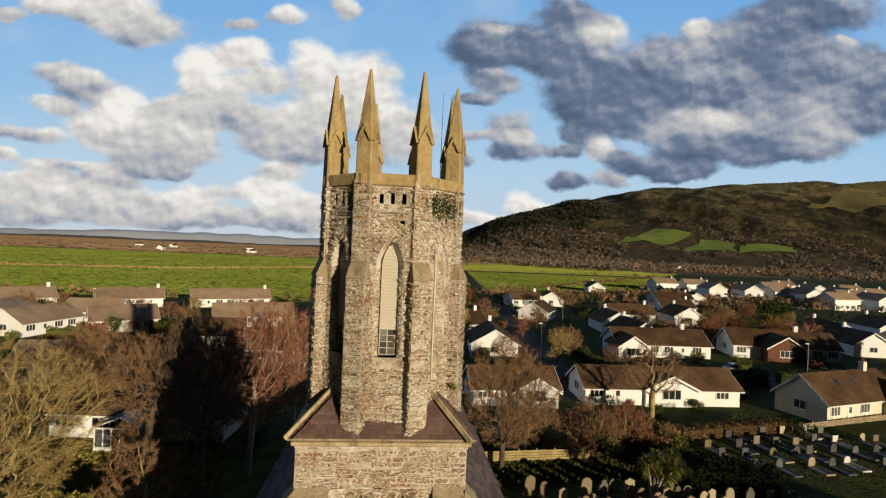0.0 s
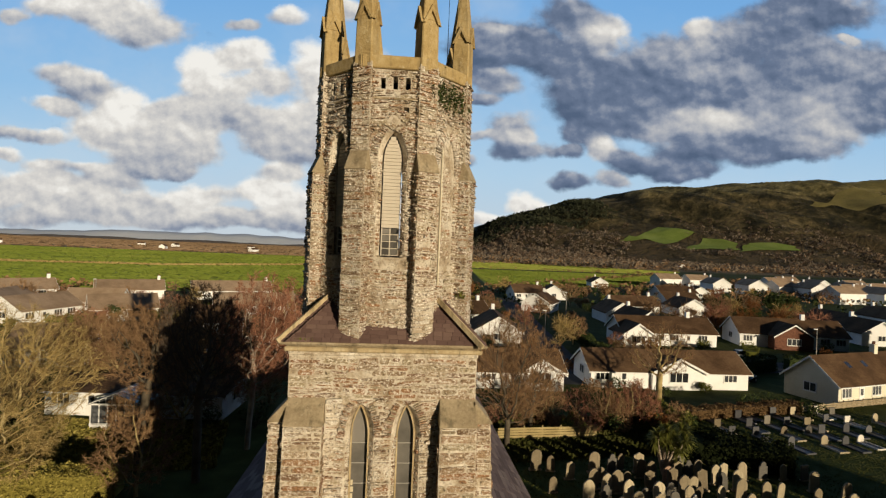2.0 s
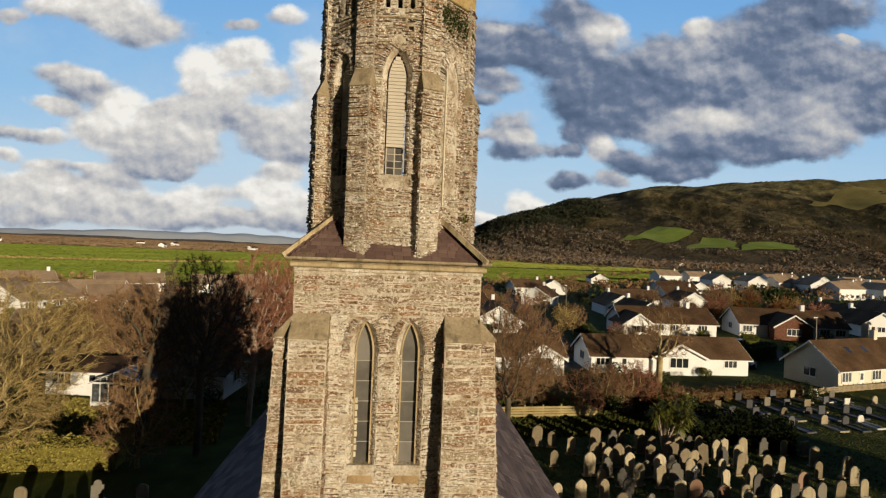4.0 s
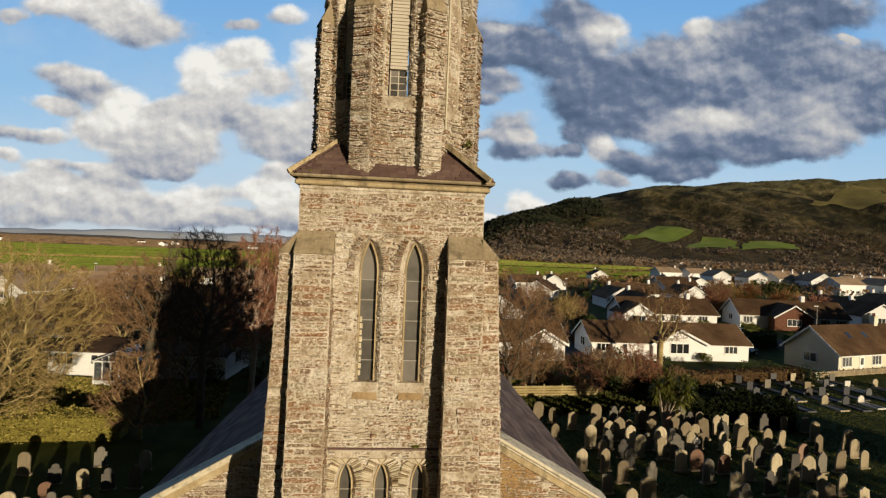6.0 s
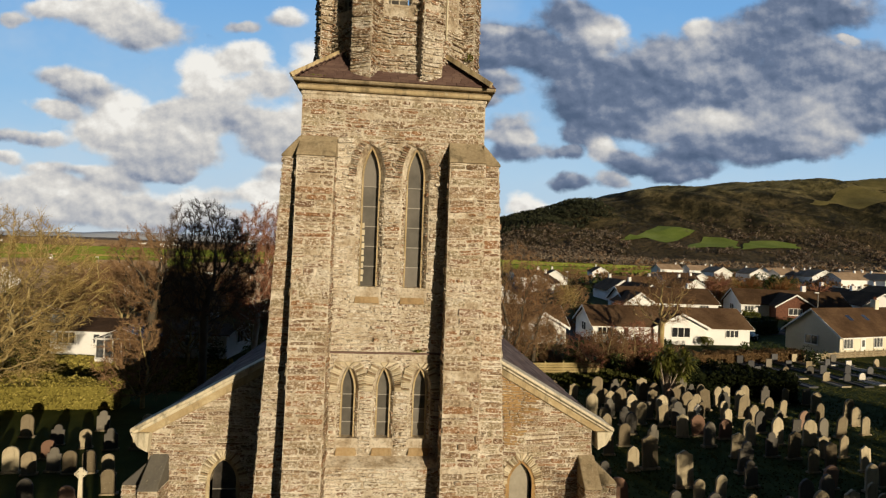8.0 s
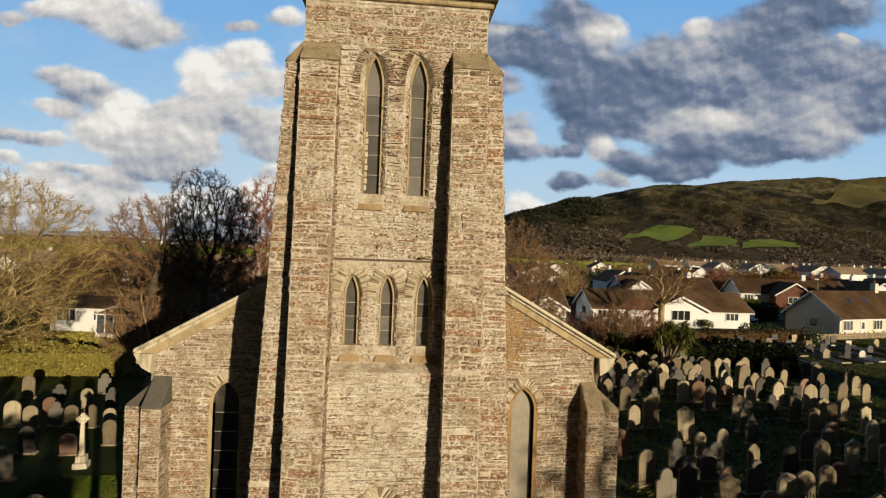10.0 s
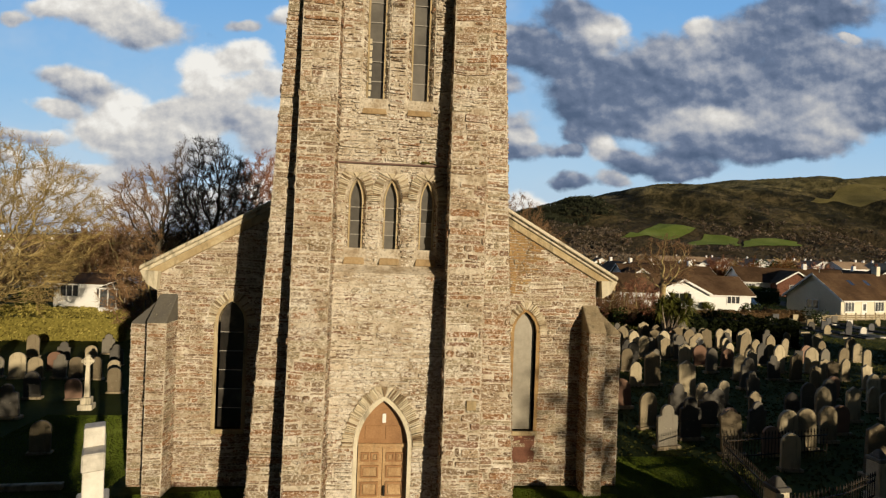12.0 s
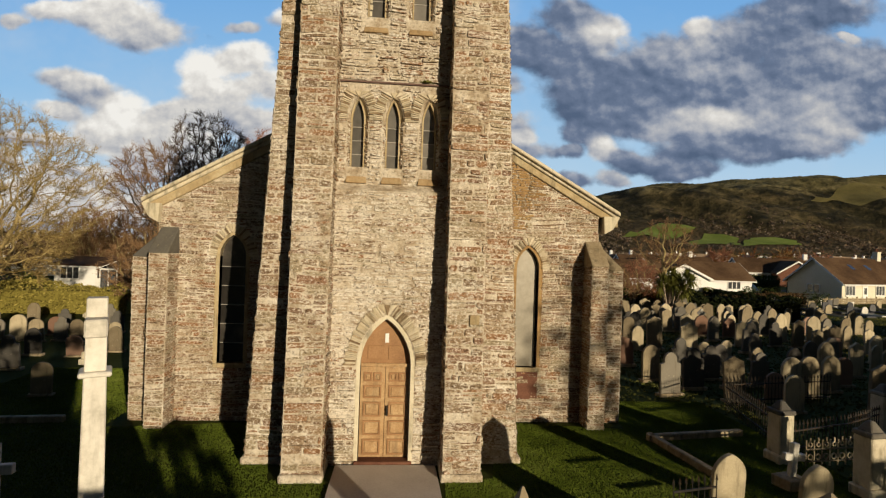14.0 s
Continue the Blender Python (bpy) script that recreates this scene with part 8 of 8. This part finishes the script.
def pillar(x, y, h):
    p = thing("grave_pillar", "weathered stone corner pillar of a railed family grave", "pillar", (x, y, 0), 6, "grave pillars")
    box_part("base", (-0.24, 0.24, -0.24, 0.24, -0.1, 0.2), M_COPING, p, "", 0.03)
    box_part("shaft", (-0.19, 0.19, -0.19, 0.19, 0.2, h - 0.3), M_COPING, p, "", 0.02)
    bm = bmesh.new()
    hexa(bm, [(-0.22, -0.22, h - 0.3), (0.22, -0.22, h - 0.3), (0.22, 0.22, h - 0.3), (-0.22, 0.22, h - 0.3)], [(-0.21, -0.21, h - 0.2), (0.21, -0.21, h - 0.2), (0.21, 0.21, h - 0.2), (-0.21, 0.21, h - 0.2)])
    soften(bm, 0.02)
    part("neck", bm, M_SLATE_STONE, p, "dark weathered moulding")
    bm = bmesh.new()
    hexa(bm, [(-0.16, -0.16, h - 0.2), (0.16, -0.16, h - 0.2), (0.16, 0.16, h - 0.2), (-0.16, 0.16, h - 0.2)], [(-0.05, -0.05, h), (0.05, -0.05, h), (0.05, 0.05, h), (-0.05, 0.05, h)])
    soften(bm, 0.02)
    part("cap", bm, M_SLATE_STONE, p, "grey pyramidal cap")


for x, y, hh in ((9.2, 0.0, 1.4), (9.75, -1.7, 1.5), (13.4, 1.6, 1.4)):
    pillar(x, y, hh)
railing(9.5, 0.15, 11.6, 0.75, 0.75, "black iron railing round a family grave")
railing(11.6, 0.75, 13.2, 1.5, 0.75, "black iron railing round a family grave")
railing(10.6, 4.0, 14.6, 4.6, 0.85, "black iron railing round a family grave")
railing(9.6, 0.3, 10.5, 3.9, 0.8, "black iron railing round a family grave")
railing(10.0, -1.55, 12.6, -0.9, 0.7, "black iron railing round a family grave")


def cast_panel(x, y, turn, length, height):
    """Pale painted cast-iron panel: rings and uprights between two rails."""
    r = thing("cast_iron_panel", "pale painted ornamental cast-iron grave railing", "railing", (x, y, 0), turn, "ornamental grave railings")
    for z in (0.1, height * 0.62):
        box_part("rail", (0, length, -0.015, 0.015, z, z + 0.03), M_LICHEN_STONE, r)
    n = int(length / 0.2)
    for i in range(n):
        cx = (i + 0.5) * length / n
        bm = bmesh.new()
        for zc, rad in ((height * 0.36, 0.075), (height * 0.82, 0.06)):
            k = 10
            rings = [[bm.verts.new((cx + rr * math.cos(2 * math.pi * j / k), yy, zc + rr * math.sin(2 * math.pi * j / k))) for j in range(k)] for rr, yy in ((rad, -0.012), (rad, 0.012), (rad - 0.024, 0.012), (rad - 0.024, -0.012))]
            for s in range(4):
                for j in range(k):
                    bm.faces.new((rings[s][j], rings[s][(j + 1) % k], rings[(s + 1) % 4][(j + 1) % k], rings[(s + 1) % 4][j]))
        box(bm, cx - 0.012, cx + 0.012, -0.012, 0.012, height * 0.9, height * 1.08)
        box(bm, cx - length / n / 2 - 0.012, cx - length / n / 2 + 0.012, -0.012, 0.012, 0.0, height)
        bmesh.ops.recalc_face_normals(bm, faces=list(bm.faces))
        part("ornament", bm, M_LICHEN_STONE, r)


cast_panel(9.55, -0.35, 6, 1.3, 0.6)
cast_panel(9.9, -1.9, 6, 1.2, 0.6)
railing(5.3, -2.35, 6.25, -2.15, 0.55, "low rusty iron railing beside a headstone")
for dims, turn, at in (((-1.4, 1.4, -0.08, 0.08, -0.1, 0.16), 8, (8.0, 1.4)), ((-1.2, 1.2, -0.08, 0.08, -0.1, 0.16), 98, (6.9, 0.2)), ((-1.5, 1.5, -0.08, 0.08, -0.1, 0.16), 5, (-9.5, 2.3)), ((-1.2, 1.2, -0.08, 0.08, -0.1, 0.2), 5, (-5.6, -2.4))):
    kb = box_part("grave_kerb", dims, M_WEATHER, None, "", 0.02)
    kb.matrix_basis = pose(*at, 0, 0, 0, turn)
    tagged(kb, "low weathered stone grave kerb in the grass", "kerb")

M_BLADE = varied("churchyard_grass", [(0.0, (0.07, 0.10, 0.012)), (0.5, (0.115, 0.155, 0.02)), (1.0, (0.17, 0.21, 0.038))], 0.5, 3.0, 0.9, 0.0, rand="world")
# Darker copy of the churchyard grass, with ground shade put into its colour.
M_BLADE_SHADED = varied("rank_grass", [(0.0, (0.03, 0.036, 0.010)), (0.5, (0.055, 0.06, 0.016)), (1.0, (0.10, 0.095, 0.03))], 0.5, 3.0, 0.9, 0.0, rand="world")
tufts("churchyard_grass", 31, [(1.2, -3.2), (10.0, -3.2), (10.0, 4.5), (6.6, 4.5), (6.4, 2.0), (2.9, 2.5), (2.3, -0.9), (1.3, -0.9)], 150000, 0.016, 0.022, M_BLADE, "short green churchyard grass blades")
tufts("churchyard_grass", 32, [(-1.0, -3.2), (-12.0, -3.2), (-12.0, 8.0), (-7.0, 8.0), (-6.9, 2.0), (-2.9, 2.5), (-2.2, -0.9), (-1.0, -0.9)], 150000, 0.016, 0.022, M_BLADE, "short green churchyard grass blades")
tufts("churchyard_grass", 33, [(10.0, -3.0), (40.0, -3.0), (52.0, 42.0), (30.0, 38.0), (6.6, 30.0), (6.6, 4.5), (10.0, 4.5)], 50000, 0.10, 0.05, M_BLADE_SHADED, "rough green churchyard grass")
tufts("rough_grass", 34, [(8.0, 27.0), (24.0, 29.0), (30.0, 39.0), (9.0, 36.0)], 9000, 0.2, 0.3, M_BLADE_SHADED, "rough green grass under the shrubs")
tufts("rough_grass", 35, [(-30.0, 24.0), (-12.0, 26.0), (-14.0, 35.0), (-34.0, 35.5)], 9000, 0.3, 0.3, M_BANK, "rough golden garden grass")
patch("path", [(-1.0, -9.0), (1.35, -9.0), (1.15, -0.32), (-0.95, -0.32)], 0.05, M_PATH, "pinkish concrete path to the church door", "path")
patch("road", [(19.0, 50.0), (26.0, 50.0), (33.0, 105.0), (40.0, 160.0), (35.0, 160.0), (27.0, 105.0)], 0.03, M_ASPHALT, "dark asphalt road through the estate", "road")
patch("road", [(25.0, 55.0), (130.0, 66.0), (130.0, 72.0), (25.0, 62.0)], 0.035, M_ASPHALT, "dark asphalt road through the estate", "road")


def fence(x0, y0, x1, y1, h, mat, label):
    L = math.hypot(x1 - x0, y1 - y0)
    f = thing("fence", label, "fence", (x0, y0, 0), math.degrees(math.atan2(y1 - y0, x1 - x0)))
    n = int(L / 1.8) + 1
    for i in range(n + 1):
        box_part("post", (L * i / n - 0.05, L * i / n + 0.05, -0.05, 0.05, -0.1, h + 0.08), mat, f)
    for k in range(int(h / 0.22)):
        box_part("board", (0, L, -0.075, -0.05, 0.08 + k * 0.22, 0.26 + k * 0.22), mat, f)


fence(6.5, 31.2, 18.0, 32.2, 1.2, M_FENCE, "weathered yellow timber board fence")
fence(24.5, 36.2, 33.0, 38.4, 1.0, M_FENCE, "weathered timber board garden fence")
fence(44.0, 40.3, 60.0, 44.5, 0.8, M_WEATHER, "weathered block garden wall")


def street_lamp(x, y, h=6.0):
    s = thing("street_lamp", "grey steel street lamp beside a road", "street lamp", (x, y, 0))
    bm = bmesh.new()
    bmesh.ops.create_cone(bm, segments=8, radius1=0.07, radius2=0.045, depth=h, cap_ends=True, matrix=pose(0, 0, h / 2))
    part("post", bm, M_LEAD, s)
    box_part("lantern", (-0.55, 0.1, -0.1, 0.1, h - 0.02, h + 0.12), M_UPVC, s, "", 0.03)


for x, y in ((26.0, 75.6), (64.2, 61.6), (44.0, 118.0), (120.0, 160.0), (-68.0, 111.0), (190.0, 215.0)):
    street_lamp(x, y)


def car(x, y, turn, mat, label):
    c = thing("car", label, "car", (x, y, 0), turn)
    bm = bmesh.new()
    hexa(bm, [(-2.0, -0.82, 0.28), (2.0, -0.82, 0.28), (2.0, 0.82, 0.28), (-2.0, 0.82, 0.28)], [(-1.95, -0.78, 0.85), (1.95, -0.78, 0.80), (1.95, 0.78, 0.80), (-1.95, 0.78, 0.85)])
    soften(bm, 0.08, 2)
    part("body", bm, mat, c, "", True)
    bm = bmesh.new()
    hexa(bm, [(-1.55, -0.74, 0.82), (1.05, -0.74, 0.80), (1.05, 0.74, 0.80), (-1.55, 0.74, 0.82)], [(-1.2, -0.6, 1.42), (0.35, -0.6, 1.42), (0.35, 0.6, 1.42), (-1.2, 0.6, 1.42)])
    soften(bm, 0.06, 2)
    cabin = part("cabin", bm, M_PANE, c, "dark glass")
    box_part("car_roof", (-1.15, 0.3, -0.58, 0.58, 1.40, 1.45), mat, c, "", 0.02)
    for wx in (-1.25, 1.25):
        for wy in (-0.76, 0.76):
            bm = bmesh.new()
            bmesh.ops.create_cone(bm, segments=14, radius1=0.31, radius2=0.31, depth=0.2, cap_ends=True, matrix=pose(wx, wy, 0.31, 90, 0, 0))
            wheel = part("wheel", bm, M_IRON, c, "black tyre")
            bm = bmesh.new()
            bmesh.ops.create_cone(bm, segments=10, radius1=0.19, radius2=0.19, depth=0.22, cap_ends=True, matrix=pose(wx, wy, 0.31, 90, 0, 0))
            part("rim", bm, M_LEAD, wheel)


M_CAR_DARK = varied("dark_car_paint", [(0.0, (0.02, 0.022, 0.03)), (1.0, (0.03, 0.032, 0.04))], 1.0, 4.0, 0.25, 0.0, spec=0.6)
car(57.0, 68.0, 5, M_UPVC, "white hatchback parked by a hedge")
car(46.6, 53.0, 30, M_CAR_DARK, "dark parked car beside a bungalow")
car(78.0, 66.0, 6, M_UPVC, "pale parked car on the estate road")


# ---- woods and scrub, far off ----
def scrub(name, seed, count, place, size, mat, label, category="scrub"):
    """Many rough tufted crowns as one mesh."""
    r = random.Random(seed)
    v, f = [], []
    for _ in range(count):
        spot = place(r)
        if spot is None:
            continue
        x, y, z, k = spot
        s = size * r.uniform(0.5, 1.3) * k
        wide = s * r.uniform(0.45, 0.7)
        for _ in range(12):
            d = Vector((r.gauss(0, 1), r.gauss(0, 1), r.gauss(0.25, 1))).normalized()
            k2 = r.uniform(0.35, 1.0)
            p = Vector((x + d.x * wide * k2, y + d.y * wide * k2, z + max(0.05, 0.52 + d.z * 0.48 * k2) * s))
            a = Vector((r.gauss(0, 1), r.gauss(0, 1), r.gauss(0, 1))).normalized() * s * r.uniform(0.13, 0.24)
            c = a.cross(Vector((r.gauss(0, 1), r.gauss(0, 1), r.gauss(0, 1)))).normalized() * s * r.uniform(0.08, 0.16)
            b = len(v)
            v += [p - a, p - c, p + a * 0.9, p + c]
            f.append((b, b + 1, b + 2, b + 3))
    ob = put(name, mesh_of(v, f, name), mat, None)
    return tagged(ob, label, category, kind="stuff")


def on_hill(x0, x1, y0, y1, zmax):
    def place(r):
        x, y = r.uniform(x0, x1), r.uniform(y0, y1)
        z = hill_height(x, y) - 2.5
        if z > zmax * r.uniform(0.5, 1.0) or fractal(x, y, 190, 3) < -0.08:
            return None
        if any(abs(x - a) < rx + 12 and abs(y - b) < ry + 30 for a, b, rx, ry in ((755, 1440, 88, 85), (850, 1345, 66, 50), (965, 1300, 62, 35), (1560, 1640, 190, 100), (1800, 1780, 180, 60))):
            return None
        return x, y, z, 1.0
    return place


def on_plain(x0, x1, y0, y1, cut):
    def place(r):
        x, y = r.uniform(x0, x1), r.uniform(y0, y1)
        return (x, y, 0, 1.0) if fractal(x, y, 120, 3) > cut else None
    return place


def off_field(x0, x1, y0, y1):
    def place(r):
        x, y = r.uniform(x0, x1), r.uniform(y0, y1)
        return None if inside(x, y, [(34, 200), (135, 240), (240, 430), (50, 430)]) else (x, y, 0, 1.0)
    return place


M_CONIFER = varied("dark_conifer", [(0.0, (0.016, 0.020, 0.012)), (1.0, (0.06, 0.066, 0.040))], 0.02, 0.2, 0.95, 0.0, rand="island")
M_WOOD_FAR = varied("far_bare_wood", [(0.0, (0.10, 0.084, 0.068)), (0.6, (0.17, 0.137, 0.107)), (1.0, (0.245, 0.195, 0.147))], 0.01, 0.1, 0.95, 0.0, rand="island")
scrub("hill_wood", 1, 11000, on_hill(150, 2400, 880, 1900, 120), 11, M_WOOD_FAR, "brown leafless wood on the foot of the hill", "wood")
M_WOOD_RUST = varied("far_rusty_wood", [(0.0, (0.085, 0.06, 0.043)), (0.6, (0.15, 0.102, 0.07)), (1.0, (0.21, 0.145, 0.10))], 0.01, 0.1, 0.95, 0.0, rand="island")
scrub("hill_wood", 2, 2600, on_hill(150, 2400, 880, 1800, 110), 12, M_WOOD_RUST, "rust-brown trees on the foot of the hill", "wood")
scrub("hill_wood", 3, 2600, on_hill(150, 2300, 950, 1950, 200), 13, M_TWIG_DARK, "dark scrub on the hillside", "wood")
scrub("conifer_wood", 4, 4200, lambda r: (lambda x, y: (x, y, hill_height(x, y) - 2, 1.0) if fractal(x, y, 160, 2) > -0.35 else None)(r.uniform(130, 760), r.uniform(1650, 2060)), 13, M_CONIFER, "dark conifer wood on the nose of the hill", "wood")
scrub("plain_scrub", 5, 6500, on_plain(-60, 1500, 560, 1000, -0.12), 7.5, M_WOOD_FAR, "brown bare trees and hedges across the plain", "wood")
scrub("plain_scrub", 6, 2600, on_plain(-60, 1500, 560, 1000, -0.2), 7, M_TWIG_BROWN, "brown bare trees across the plain", "wood")
M_MOOR_SCRUB = varied("moor_scrub_twigs", [(0.0, (0.11, 0.075, 0.045)), (0.6, (0.19, 0.135, 0.08)), (1.0, (0.27, 0.19, 0.11))], 0.01, 0.1, 0.95, 0.0, rand="island")
scrub("moor_scrub", 7, 6000, on_plain(-2600, 300, 660, 2300, -0.15), 4, M_MOOR_SCRUB, "brown moorland scrub", "scrub")
scrub("moor_scrub", 8, 700, on_plain(-2600, 300, 660, 2300, -0.1), 4.0, M_TWIG_BROWN, "rusty moorland scrub", "scrub")
scrub("estate_scrub", 9, 1300, off_field(20, 330, 170, 330), 3.4, M_TWIG_BROWN, "brown garden trees round the far houses", "wood")
scrub("estate_scrub", 10, 600, off_field(20, 330, 120, 330), 2.8, M_LEAF, "evergreen garden shrubs round the far houses", "wood")
for k, (x0, y0, x1, y1) in enumerate(((-420, 150, 30, 150), (40, 205, 235, 432), (60, 432, 245, 438), (140, 765, 330, 565), (70, 765, 140, 765), (-470, 645, 20, 645), (-30, 450, 20, 640))):
    scrub("field_hedge", 20 + k, int(math.hypot(x1 - x0, y1 - y0) / 2.2), lambda r, a=(x0, y0, x1, y1): (lambda t: (a[0] + (a[2] - a[0]) * t + r.gauss(0, 1), a[1] + (a[3] - a[1]) * t + r.gauss(0, 1), 0, 1.0))(r.random()), 2.6, M_TWIG_BROWN, "brown leafless hedge between fields", "hedge")
for k in range(26):
    x, y = ((rng.uniform(-900, -150), rng.uniform(680, 1100)) if k < 15 else (rng.uniform(250, 900), rng.uniform(640, 900)))
    bungalow((x, y), rng.uniform(-20, 100), 13, 8, 4.0, 6.6, stack=None, windows=False, label="distant white farmhouse on the plain")
M_HILL_PASTURE = field_material("olive_hill_pasture", (0.10, 0.085, 0.035), (0.15, 0.13, 0.05), (0.20, 0.165, 0.07))
HILL_FIELDS = [((640, 1420), (755, 1380), (880, 1450), (815, 1545)), ((762, 1305), (915, 1292), (945, 1355), (890, 1410)), ((905, 1276), (1060, 1256), (1085, 1305), (980, 1345)),
               ((1359, 1585), (1640, 1545), (1760, 1690), (1560, 1690)), ((1620, 1720), (1800, 1720), (1980, 1830), (1760, 1850))]
for quad in HILL_FIELDS:
    v, f = [], []
    n = 16
    for j in range(n + 1):
        for i in range(n + 1):
            s, u = i / n, j / n
            x, y = [(quad[0][k] * (1 - s) + quad[1][k] * s) * (1 - u) + (quad[3][k] * (1 - s) + quad[2][k] * s) * u for k in (0, 1)]
            x += 5 * math.sin(9 * u + quad[0][0])
            v.append((x, y, hill_height(x, y) + 0.6))
    for j in range(n):
        for i in range(n):
            a = j * (n + 1) + i
            f.append((a, a + 1, a + n + 2, a + n + 1))
    tagged(put("hill_field", mesh_of(v, f, "hill_field"), M_HILL_PASTURE if quad[0][0] > 1200 else M_FIELD_PALE, None, smooth=True), "bright green pasture on the hillside", "field", kind="structure")
